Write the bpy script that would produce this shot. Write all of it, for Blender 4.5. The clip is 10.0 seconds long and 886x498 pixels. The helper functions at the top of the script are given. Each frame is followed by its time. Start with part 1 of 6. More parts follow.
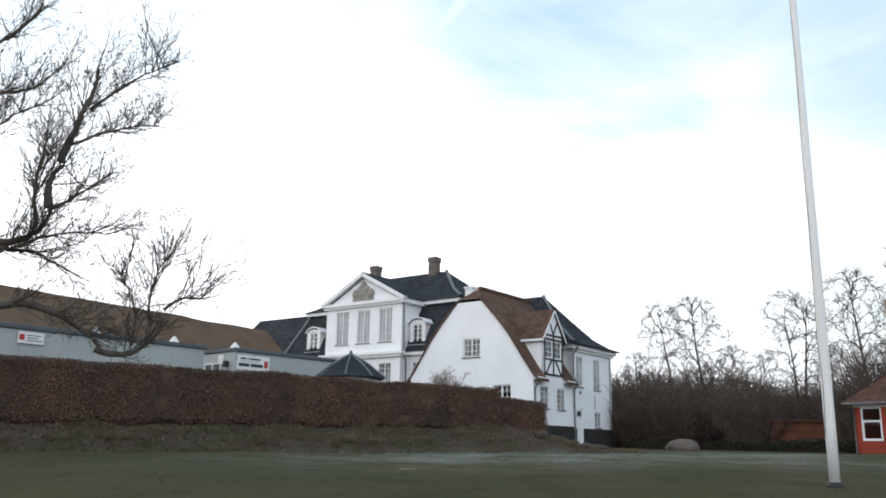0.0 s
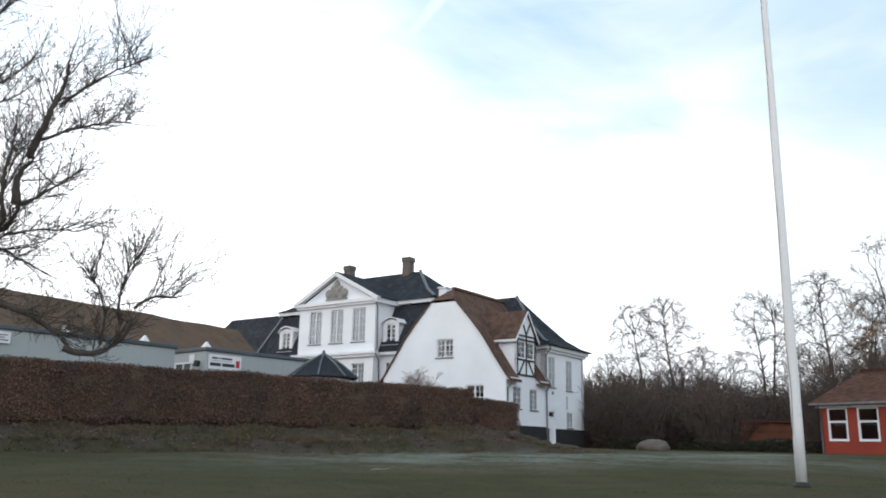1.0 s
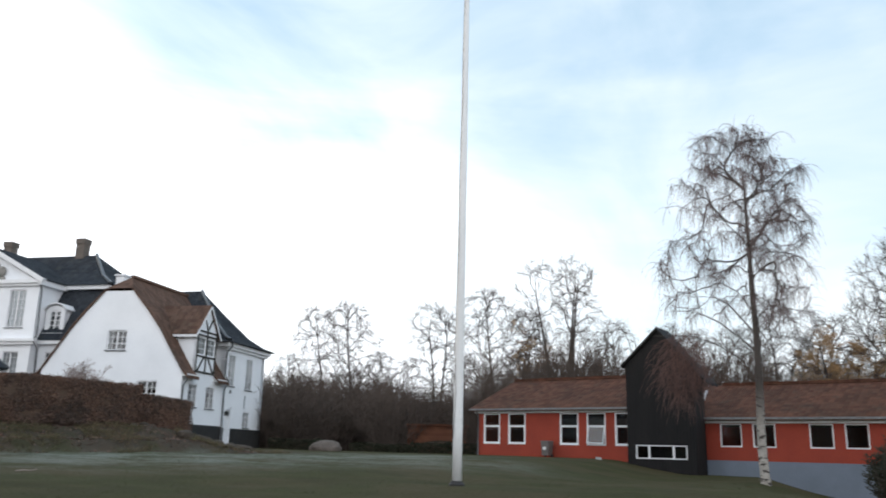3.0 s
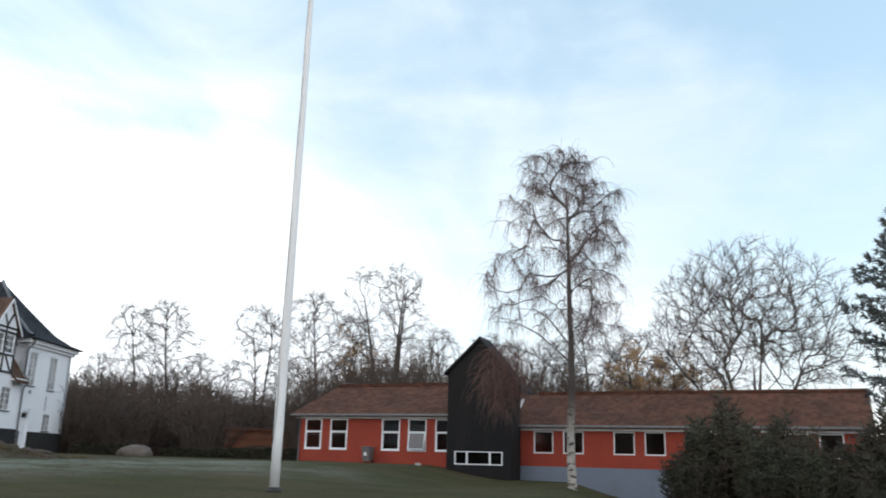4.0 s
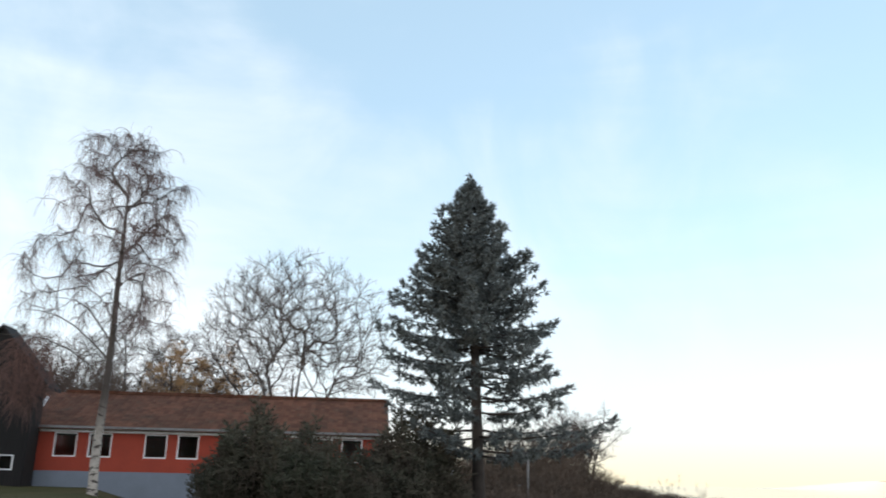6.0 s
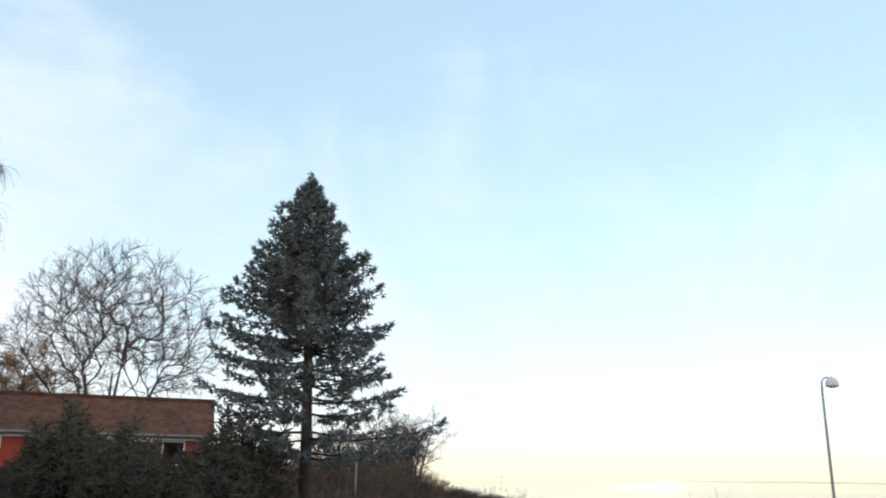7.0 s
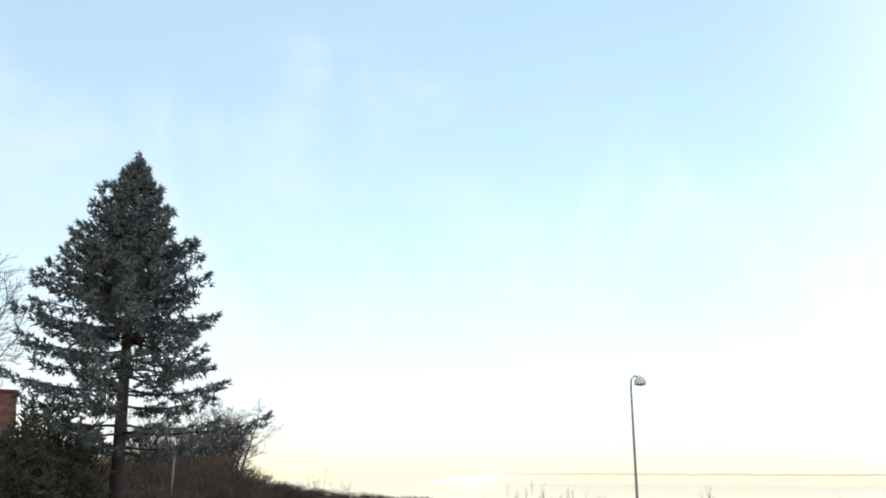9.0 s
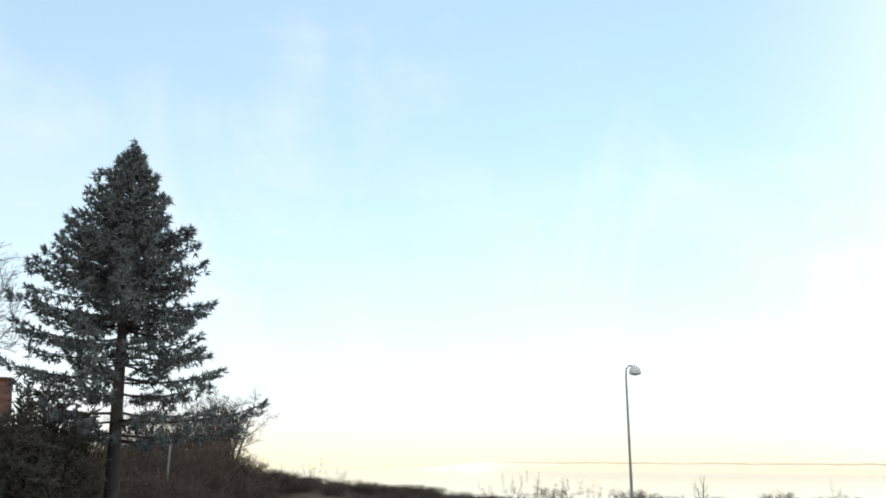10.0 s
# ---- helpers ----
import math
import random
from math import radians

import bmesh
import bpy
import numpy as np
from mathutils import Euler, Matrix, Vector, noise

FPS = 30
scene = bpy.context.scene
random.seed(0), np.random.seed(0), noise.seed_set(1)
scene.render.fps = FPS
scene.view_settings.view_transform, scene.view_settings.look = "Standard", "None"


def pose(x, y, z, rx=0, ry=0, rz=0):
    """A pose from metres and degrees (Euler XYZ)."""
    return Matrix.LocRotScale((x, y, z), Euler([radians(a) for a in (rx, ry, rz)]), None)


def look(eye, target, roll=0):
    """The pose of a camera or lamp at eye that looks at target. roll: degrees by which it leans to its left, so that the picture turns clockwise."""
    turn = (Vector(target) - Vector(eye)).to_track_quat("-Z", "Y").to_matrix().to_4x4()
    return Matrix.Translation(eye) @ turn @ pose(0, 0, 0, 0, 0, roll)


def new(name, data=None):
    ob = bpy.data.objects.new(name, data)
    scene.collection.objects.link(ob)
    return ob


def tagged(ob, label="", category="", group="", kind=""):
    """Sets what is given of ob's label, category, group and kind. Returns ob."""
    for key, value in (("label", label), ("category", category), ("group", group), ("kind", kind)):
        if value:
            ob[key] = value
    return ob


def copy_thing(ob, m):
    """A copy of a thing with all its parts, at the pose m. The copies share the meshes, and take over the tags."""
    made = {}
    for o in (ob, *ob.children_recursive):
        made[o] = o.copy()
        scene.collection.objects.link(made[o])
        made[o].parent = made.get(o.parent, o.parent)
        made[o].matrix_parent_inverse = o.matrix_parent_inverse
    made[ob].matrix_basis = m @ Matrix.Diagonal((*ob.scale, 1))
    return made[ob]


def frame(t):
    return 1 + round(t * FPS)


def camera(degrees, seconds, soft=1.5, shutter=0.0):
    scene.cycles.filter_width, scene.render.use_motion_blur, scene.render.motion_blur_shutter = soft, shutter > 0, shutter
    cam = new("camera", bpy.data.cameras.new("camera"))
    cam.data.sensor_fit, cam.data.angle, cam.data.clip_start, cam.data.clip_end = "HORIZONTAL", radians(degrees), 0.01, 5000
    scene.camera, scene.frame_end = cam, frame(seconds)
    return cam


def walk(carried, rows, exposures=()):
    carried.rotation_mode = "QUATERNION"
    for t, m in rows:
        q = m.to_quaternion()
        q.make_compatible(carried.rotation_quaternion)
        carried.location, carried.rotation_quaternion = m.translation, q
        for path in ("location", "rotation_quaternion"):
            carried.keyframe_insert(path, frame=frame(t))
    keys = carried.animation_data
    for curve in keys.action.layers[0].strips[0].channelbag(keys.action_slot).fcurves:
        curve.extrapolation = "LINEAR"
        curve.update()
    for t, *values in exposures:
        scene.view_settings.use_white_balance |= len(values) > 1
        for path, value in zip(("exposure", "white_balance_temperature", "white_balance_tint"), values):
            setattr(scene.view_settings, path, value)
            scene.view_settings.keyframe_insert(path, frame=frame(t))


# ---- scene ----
EYE = 1.6
cam = camera(56.68, 10.0, soft=1.8, shutter=0.22)
ROWS = [
    (0, 0.857, 13.342, -1.097),
    (0.5, 0.687, 13.366, -1.062),
    (1, -1.007, 13.392, -1.102),
    (1.3, -3.057, 13.433, -1.127),
    (1.5, -4.207, 13.433, -1.143),
    (1.8, -7.4, 13.398, -1.213),
    (2, -9.538, 13.37, -1.259),
    (2.2, -12.386, 13.402, -1.332),
    (2.5, -16.45, 13.51, -1.441),
    (2.7, -18.92, 13.65, -1.455),
    (3.8, -32.92, 14.55, -1.55),
    (4, -34.986, 14.612, -1.554),
    (4.3, -39.337, 14.661, -1.543),
    (4.5, -41.762, 14.698, -1.536),
    (4.8, -47.078, 14.87, -1.492),
    (5, -49.812, 14.973, -1.462),
    (5.2, -53.167, 15.121, -1.428),
    (5.5, -57.884, 15.318, -1.376),
    (5.8, -62.657, 15.491, -1.266),
    (6, -65.902, 15.607, -1.192),
    (6.2, -68.93, 15.7, -1.12),
    (7.3, -80.52, 15.99, -0.73),
    (7.5, -82.779, 15.992, -0.663),
    (7.8, -85.135, 15.94, -0.535),
    (8, -86.168, 15.879, -0.449),
    (8.5, -88.188, 15.855, -0.384),
    (9, -89.196, 15.665, -0.312),
    (9.5, -89.547, 15.17, -0.357),
    (10, -89.51, 14.914, -0.447),
]
walk(cam, [(t, pose(0, 0, EYE, 90 + pitch, roll, yaw)) for t, yaw, pitch, roll in ROWS])

# ---- sky and sun ----
SUN_AZ, SUN_EL = -62.0, 5.0     # degrees clockwise from +y, and above the horizon


def math_node(nt, op, a, b=None, clamp=False):
    n = nt.nodes.new("ShaderNodeMath")
    n.operation, n.use_clamp = op, clamp
    for i, v in enumerate((a, b)):
        if v is None:
            continue
        if isinstance(v, (int, float)):
            n.inputs[i].default_value = v
        else:
            nt.links.new(v, n.inputs[i])
    return n.outputs[0]


def mix_node(nt, fac, a, b, mode="MIX"):
    n = nt.nodes.new("ShaderNodeMix")
    n.data_type, n.blend_type = "RGBA", mode
    n.clamp_factor = True
    for sock, v in ((n.inputs[0], fac), (n.inputs[6], a), (n.inputs[7], b)):
        if isinstance(v, (int, float)):
            sock.default_value = v
        elif isinstance(v, tuple):
            sock.default_value = (*v[:3], 1)
        else:
            nt.links.new(v, sock)
    return n.outputs[2]


def ramp_node(nt, fac, lo, hi):
    """0 below lo, 1 above hi, smooth between."""
    n = nt.nodes.new("ShaderNodeMapRange")
    n.interpolation_type = "SMOOTHSTEP"
    n.inputs[1].default_value, n.inputs[2].default_value = lo, hi
    nt.links.new(fac, n.inputs[0])
    return n.outputs[0]


def noise_node(nt, vec, scale, detail=4.0, rough=0.55, dist=0.0):
    n = nt.nodes.new("ShaderNodeTexNoise")
    n.inputs["Scale"].default_value, n.inputs["Detail"].default_value = scale, detail
    n.inputs["Roughness"].default_value, n.inputs["Distortion"].default_value = rough, dist
    if vec is not None:
        nt.links.new(vec, n.inputs["Vector"])
    return n.outputs["Fac"]


def build_world():
    world = bpy.data.worlds.new("winter_sky")
    scene.world = world
    world.use_nodes = True
    nt = world.node_tree
    nt.nodes.clear()
    out = nt.nodes.new("ShaderNodeOutputWorld")
    bg = nt.nodes.new("ShaderNodeBackground")
    coord = nt.nodes.new("ShaderNodeTexCoord").outputs["Generated"]
    sky = nt.nodes.new("ShaderNodeTexSky")
    sky.sky_type, sky.sun_disc = "NISHITA", False
    sky.sun_elevation, sky.sun_rotation = radians(12), radians(SUN_AZ)
    sky.dust_density, sky.ozone_density = 0.6, 2.0
    blue = mix_node(nt, 1.0, sky.outputs[0], SKY_GAIN, "MULTIPLY")
    blue = mix_node(nt, 0.66, blue, HAZE_BLUE)
    sep = nt.nodes.new("ShaderNodeSeparateXYZ")
    nt.links.new(coord, sep.inputs[0])
    x, y, z = sep.outputs
    # thin veil of cloud: thick to the north-west, opening to blue overhead and to the east
    stretch = nt.nodes.new("ShaderNodeMapping")
    stretch.inputs["Rotation"].default_value = (0.5, 0.25, 0.9)
    stretch.inputs["Scale"].default_value = (1.0, 2.6, 1.6)
    nt.links.new(coord, stretch.inputs[0])
    n1 = noise_node(nt, stretch.outputs[0], 2.0, 6.0, 0.52, 0.8)
    n2 = noise_node(nt, coord, 1.1, 2.0)
    streaky = nt.nodes.new("ShaderNodeMapping")
    streaky.inputs["Rotation"].default_value = (0.0, 0.55, 0.35)
    streaky.inputs["Scale"].default_value = (1.2, 1.0, 5.5)
    nt.links.new(coord, streaky.inputs[0])
    n3 = noise_node(nt, streaky.outputs[0], 1.7, 5.0, 0.55, 0.5)
    opening = math_node(nt, "ADD", math_node(nt, "MULTIPLY", z, 1.75), math_node(nt, "MULTIPLY", x, 0.34))
    opening = math_node(nt, "ADD", opening, math_node(nt, "MULTIPLY", n1, 1.25))
    opening = math_node(nt, "ADD", opening, math_node(nt, "MULTIPLY", n2, 0.5))
    opening = math_node(nt, "ADD", opening, math_node(nt, "MULTIPLY", math_node(nt, "SUBTRACT", n3, 0.5), 0.75))
    opening = math_node(nt, "ADD", opening, math_node(nt, "MULTIPLY", math_node(nt, "POWER", math_node(nt, "MAXIMUM", x, 0.0), 6.0), 0.35))
    veil = math_node(nt, "SUBTRACT", 1.0, ramp_node(nt, opening, 1.17, 2.2))
    # a low bank of bright haze all round, and a brighter veil to the south
    bank = math_node(nt, "SUBTRACT", 1.0, ramp_node(nt, z, 0.03, 0.17))
    veil = math_node(nt, "MAXIMUM", veil, bank)
    veil = math_node(nt, "MAXIMUM", veil, math_node(nt, "MULTIPLY", ramp_node(nt, math_node(nt, "MULTIPLY", y, -1.0), 0.25, 0.75), 0.9))
    # a condensation trail high above the house
    trail = math_node(nt, "ADD", math_node(nt, "MULTIPLY", x, 0.763), math_node(nt, "ADD", math_node(nt, "MULTIPLY", y, 0.325), math_node(nt, "MULTIPLY", z, -0.559)))
    trail = math_node(nt, "ABSOLUTE", trail)
    trail = math_node(nt, "SUBTRACT", 1.0, ramp_node(nt, trail, 0.001, 0.018))
    trail = math_node(nt, "MULTIPLY", trail, ramp_node(nt, z, 0.4, 0.47))
    veil = math_node(nt, "MAXIMUM", veil, math_node(nt, "MULTIPLY", trail, 0.3))
    white = mix_node(nt, ramp_node(nt, x, -0.5, 1.0), VEIL_W, VEIL_E)
    low = math_node(nt, "SUBTRACT", 1.0, ramp_node(nt, z, -0.01, 0.085))
    low = math_node(nt, "MULTIPLY", low, ramp_node(nt, math_node(nt, "ABSOLUTE", math_node(nt, "SUBTRACT", x, 0.15)), 0.35, 0.85))
    white = mix_node(nt, ramp_node(nt, math_node(nt, "MULTIPLY", y, -1.0), 0.3, 0.8), white, VEIL_S)
    white = mix_node(nt, low, white, VEIL_LOW)
    col = mix_node(nt, veil, blue, white)
    nt.links.new(col, bg.inputs[0])
    bg.inputs[1].default_value = 1.0
    nt.links.new(bg.outputs[0], out.inputs[0])


VEIL_S = (1.72, 1.76, 1.83)
HAZE_BLUE = (0.52, 0.715, 0.855)
SKY_GAIN = (0.48, 0.43, 0.385)
VEIL_W, VEIL_E, VEIL_LOW = (1.75, 1.78, 1.85), (0.92, 0.99, 1.04), (1.12, 1.02, 0.72)
build_world()
sun_data = bpy.data.lights.new("sun", "SUN")
sun_data.energy, sun_data.angle, sun_data.color = 0.9, radians(6), (1.0, 0.78, 0.52)
sun = new("sun", sun_data)
a, e = radians(SUN_AZ), radians(SUN_EL)
sun.matrix_world = look((math.sin(a) * 60, math.cos(a) * 60, 60 * math.tan(e)), (0, 0, 0))
scene.view_settings.exposure = 0.12


# ---- materials ----
def surface(name, base, dark, scale=3.0, rough=0.8, bump=0.15, fine=40.0, metal=0.0, spec=0.3, vary=0.0, streak=False, island=False):
    """A rough two-scale surface: base and dark mixed by coarse and fine noise, with relief."""
    m = bpy.data.materials.new(name)
    m.use_nodes = True
    nt = m.node_tree
    p = nt.nodes["Principled BSDF"]
    geo = nt.nodes.new("ShaderNodeNewGeometry")
    vec = geo.outputs["Position"]
    if streak:
        mp = nt.nodes.new("ShaderNodeMapping")
        mp.inputs["Scale"].default_value = (1, 1, 0.12)
        nt.links.new(vec, mp.inputs[0])
        coarse = noise_node(nt, mp.outputs[0], scale, 5)
    else:
        coarse = noise_node(nt, vec, scale, 5)
    grain = noise_node(nt, vec, fine, 3)
    fac = math_node(nt, "ADD", math_node(nt, "MULTIPLY", coarse, 0.7), math_node(nt, "MULTIPLY", grain, 0.45))
    fac = ramp_node(nt, fac, 0.35, 0.82)
    col = mix_node(nt, fac, base, dark)
    if vary:
        rnd = geo.outputs["Random Per Island"] if island else nt.nodes.new("ShaderNodeObjectInfo").outputs["Random"]
        hsv = nt.nodes.new("ShaderNodeHueSaturation")
        nt.links.new(col, hsv.inputs["Color"])
        nt.links.new(math_node(nt, "ADD", math_node(nt, "MULTIPLY", rnd, vary), 1 - vary / 2), hsv.inputs["Value"])
        col = hsv.outputs[0]
    nt.links.new(col, p.inputs["Base Color"])
    p.inputs["Roughness"].default_value = rough
    p.inputs["Metallic"].default_value = metal
    p.inputs["Specular IOR Level"].default_value = spec
    if bump:
        b = nt.nodes.new("ShaderNodeBump")
        b.inputs["Strength"].default_value, b.inputs["Distance"].default_value = bump, 0.02
        nt.links.new(math_node(nt, "ADD", coarse, grain), b.inputs["Height"])
        nt.links.new(b.outputs[0], p.inputs["Normal"])
    return m


def tiled(name, base, dark, moss, row=0.3, pan=0.24):
    """Roof tiles: rows down the slope and pans along the eave, from the object's own axes."""
    m = surface(name, base, dark, scale=0.7, rough=0.9, bump=0, fine=9.0, spec=0.08)
    nt = m.node_tree
    p = nt.nodes["Principled BSDF"]
    uv = nt.nodes.new("ShaderNodeUVMap")
    sep = nt.nodes.new("ShaderNodeSeparateXYZ")
    nt.links.new(uv.outputs[0], sep.inputs[0])
    wave = math_node(nt, "ABSOLUTE", math_node(nt, "SINE", math_node(nt, "MULTIPLY", sep.outputs[0], math.pi / pan)))
    step = math_node(nt, "FRACT", math_node(nt, "DIVIDE", sep.outputs[1], row))
    height = math_node(nt, "ADD", math_node(nt, "MULTIPLY", wave, 0.6), math_node(nt, "MULTIPLY", step, -0.5))
    b = nt.nodes.new("ShaderNodeBump")
    b.inputs["Strength"].default_value, b.inputs["Distance"].default_value = 0.8, 0.05
    nt.links.new(height, b.inputs["Height"])
    nt.links.new(b.outputs[0], p.inputs["Normal"])
    # single tiles burnt lighter or darker
    cell = nt.nodes.new("ShaderNodeTexWhiteNoise")
    comb = nt.nodes.new("ShaderNodeCombineXYZ")
    nt.links.new(math_node(nt, "FLOOR", math_node(nt, "DIVIDE", sep.outputs[0], pan)), comb.inputs[0])
    nt.links.new(math_node(nt, "FLOOR", math_node(nt, "DIVIDE", sep.outputs[1], row)), comb.inputs[1])
    nt.links.new(comb.outputs[0], cell.inputs["Vector"])
    hsv = nt.nodes.new("ShaderNodeHueSaturation")
    old = p.inputs["Base Color"].links[0].from_socket
    geo = nt.nodes.new("ShaderNodeNewGeometry")
    spots = ramp_node(nt, noise_node(nt, geo.outputs["Position"], 1.6, 6, 0.65), 0.52, 0.7)
    old = mix_node(nt, math_node(nt, "MULTIPLY", spots, 0.6), old, moss)
    nt.links.new(old, hsv.inputs["Color"])
    nt.links.new(math_node(nt, "ADD", math_node(nt, "MULTIPLY", cell.outputs[0], 0.5), 0.75), hsv.inputs["Value"])
    nt.links.new(hsv.outputs[0], p.inputs["Base Color"])
    return m


def glass(name, tint=(0.72, 0.76, 0.78)):
    m = bpy.data.materials.new(name)
    m.use_nodes = True
    p = m.node_tree.nodes["Principled BSDF"]
    p.inputs["Base Color"].default_value = (*tint, 1)
    p.inputs["Roughness"].default_value = 0.02
    p.inputs["Transmission Weight"].default_value = 1.0
    p.inputs["IOR"].default_value = 1.5
    return m


WHITEWASH = surface("whitewash", (0.83, 0.85, 0.88), (0.74, 0.76, 0.79), 0.5, 0.9, 0.12, 22.0, spec=0.2)
TRIM_WHITE = surface("white_paint", (0.79, 0.8, 0.82), (0.68, 0.69, 0.71), 1.5, 0.6, 0.05, 30.0)
PLINTH = surface("tarred_plinth", (0.02, 0.02, 0.021), (0.035, 0.034, 0.032), 1.5, 0.75, 0.2)
TIMBER = surface("black_timber", (0.02, 0.019, 0.018), (0.04, 0.036, 0.03), 4.0, 0.7, 0.2)
SLATE = tiled("glazed_dark_tiles", (0.022, 0.026, 0.033), (0.04, 0.044, 0.05), (0.05, 0.05, 0.045))
BROWN_TILE = tiled("brown_tiles", (0.13, 0.076, 0.055), (0.08, 0.053, 0.043), (0.085, 0.066, 0.05))
RED_TILE = tiled("weathered_red_tiles", (0.112, 0.05, 0.033), (0.066, 0.036, 0.026), (0.055, 0.042, 0.032))
THATCH = surface("old_brown_roof", (0.14, 0.09, 0.058), (0.085, 0.058, 0.041), 0.9, 0.95, 0.5, 12.0)
BRICK_DARK = surface("sooty_brick", (0.17, 0.14, 0.12), (0.09, 0.08, 0.072), 4.0, 0.9, 0.4, 25.0)
STONE_GREY = surface("sandstone_relief", (0.32, 0.31, 0.29), (0.2, 0.19, 0.175), 4.0, 0.9, 0.5)
PIPE = surface("zinc", (0.2, 0.21, 0.22), (0.13, 0.135, 0.14), 4.0, 0.5, 0.05, metal=0.6)
GLASS = glass("window_glass")
RED_WALL = surface("red_render", (0.295, 0.05, 0.029), (0.225, 0.04, 0.025), 0.7, 0.85, 0.15, 18.0)
GREY_WALL = surface("grey_blue_render", (0.17, 0.2, 0.25), (0.13, 0.155, 0.19), 0.8, 0.85, 0.1)
TAR_BOARD = surface("black_boards", (0.006, 0.006, 0.007), (0.014, 0.013, 0.013), 2.0, 0.8, 0.25, 20.0, streak=True)
ORANGE_BOARD = surface("orange_boards", (0.165, 0.068, 0.038), (0.11, 0.046, 0.028), 2.0, 0.85, 0.3, 20.0, vary=0.25)
CABIN = surface("grey_cabin_sheet", (0.37, 0.4, 0.4), (0.32, 0.345, 0.35), 0.8, 0.55, 0.08, 25.0)
CABIN_TRIM = surface("dark_grey_flashing", (0.09, 0.105, 0.12), (0.065, 0.075, 0.085), 2.0, 0.5, 0.05)
SIGN_WHITE = surface("sign_board", (0.72, 0.72, 0.72), (0.66, 0.66, 0.66), 2.0, 0.5, 0.0)
SIGN_INK = surface("sign_ink", (0.05, 0.05, 0.06), (0.03, 0.03, 0.04), 5.0, 0.6, 0.0)
SIGN_RED = surface("sign_red", (0.45, 0.04, 0.04), (0.35, 0.03, 0.03), 5.0, 0.6, 0.0)
POLE_WHITE = surface("white_gelcoat", (0.82, 0.82, 0.82), (0.68, 0.69, 0.7), 1.2, 0.35, 0.03, 30.0, streak=True)
BLACK_IRON = surface("black_iron", (0.02, 0.02, 0.022), (0.035, 0.03, 0.028), 6.0, 0.6, 0.1)
LAMP_GREY = surface("lamp_grey_metal", (0.24, 0.25, 0.26), (0.17, 0.175, 0.18), 3.0, 0.45, 0.05, metal=0.3)
LAMP_HOOD = surface("lamp_hood", (0.5, 0.5, 0.52), (0.4, 0.4, 0.42), 3.0, 0.4, 0.03)
BARK = surface("dark_bark", (0.105, 0.088, 0.075), (0.055, 0.046, 0.04), 3.0, 0.95, 0.6, 30.0)
SPRUCE_BARK = surface("spruce_bark", (0.05, 0.042, 0.037), (0.03, 0.026, 0.024), 3.0, 0.95, 0.5, 20.0)
BARK_FAR = surface("grey_brown_bark", (0.075, 0.062, 0.055), (0.04, 0.034, 0.031), 1.0, 0.95, 0.3, 10.0)
TWIG = surface("twigs", (0.16, 0.122, 0.102), (0.095, 0.074, 0.063), 1.0, 0.95, 0.0, 10.0)
WOOD_TWIG = surface("wood_edge_twigs", (0.105, 0.08, 0.066), (0.062, 0.049, 0.042), 0.25, 0.95, 0.0, 3.0)
DARK_TWIG = surface("dark_twigs", (0.085, 0.067, 0.058), (0.05, 0.04, 0.035), 1.0, 0.95, 0.0, 10.0)
PALE_TWIG = surface("pale_twigs", (0.32, 0.26, 0.24), (0.2, 0.16, 0.15), 1.0, 0.95, 0.0, 10.0)
BROWN_TWIG = surface("brown_birch_twigs", (0.16, 0.092, 0.078), (0.09, 0.056, 0.05), 1.0, 0.95, 0.0, 10.0)
BIRCH_TWIG = surface("birch_twigs", (0.16, 0.118, 0.115), (0.095, 0.07, 0.07), 1.0, 0.95, 0.0, 10.0)
SPRUCE_NEEDLE = surface("blue_spruce_needles", (0.122, 0.142, 0.145), (0.046, 0.056, 0.056), 1.6, 0.8, 0.0, 12.0, vary=0.9, island=True)
JUNIPER_NEEDLE = surface("juniper_needles", (0.04, 0.05, 0.034), (0.065, 0.05, 0.038), 0.9, 0.9, 0.0, 9.0, vary=0.7, island=True)
BEECH_LEAF = surface("brown_beech_leaves", (0.165, 0.095, 0.068), (0.075, 0.058, 0.051), 0.7, 0.75, 0.0, 5.0, vary=1.1, island=True)
# dry brown leaves, the low sun's gold mixed into their colour
SUNLIT_LEAF = surface("sunlit_beech_leaves", (0.42, 0.255, 0.12), (0.25, 0.15, 0.075), 0.4, 0.85, 0.0, 4.0, vary=0.6, island=True)
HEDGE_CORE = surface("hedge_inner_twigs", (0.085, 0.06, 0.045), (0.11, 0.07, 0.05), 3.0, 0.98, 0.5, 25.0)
SCRUB = surface("winter_scrub", (0.12, 0.088, 0.066), (0.065, 0.05, 0.04), 1.2, 0.95, 0.0, 8.0, vary=0.6, island=True)
BOULDER = surface("granite", (0.15, 0.125, 0.108), (0.08, 0.068, 0.06), 2.5, 0.9, 0.6, 25.0)
BIN_GREY = surface("bin_plastic", (0.16, 0.145, 0.14), (0.11, 0.1, 0.097), 3.0, 0.5, 0.03)
# indoor shade painted into the floors and inner walls behind the windows
ROOM_SHADE = surface("painted_room_shade", (0.13, 0.12, 0.115), (0.09, 0.085, 0.08), 1.0, 0.9, 0.0)
CURTAIN = surface("pale_blind", (0.74, 0.75, 0.75), (0.64, 0.65, 0.66), 1.0, 0.9, 0.0)


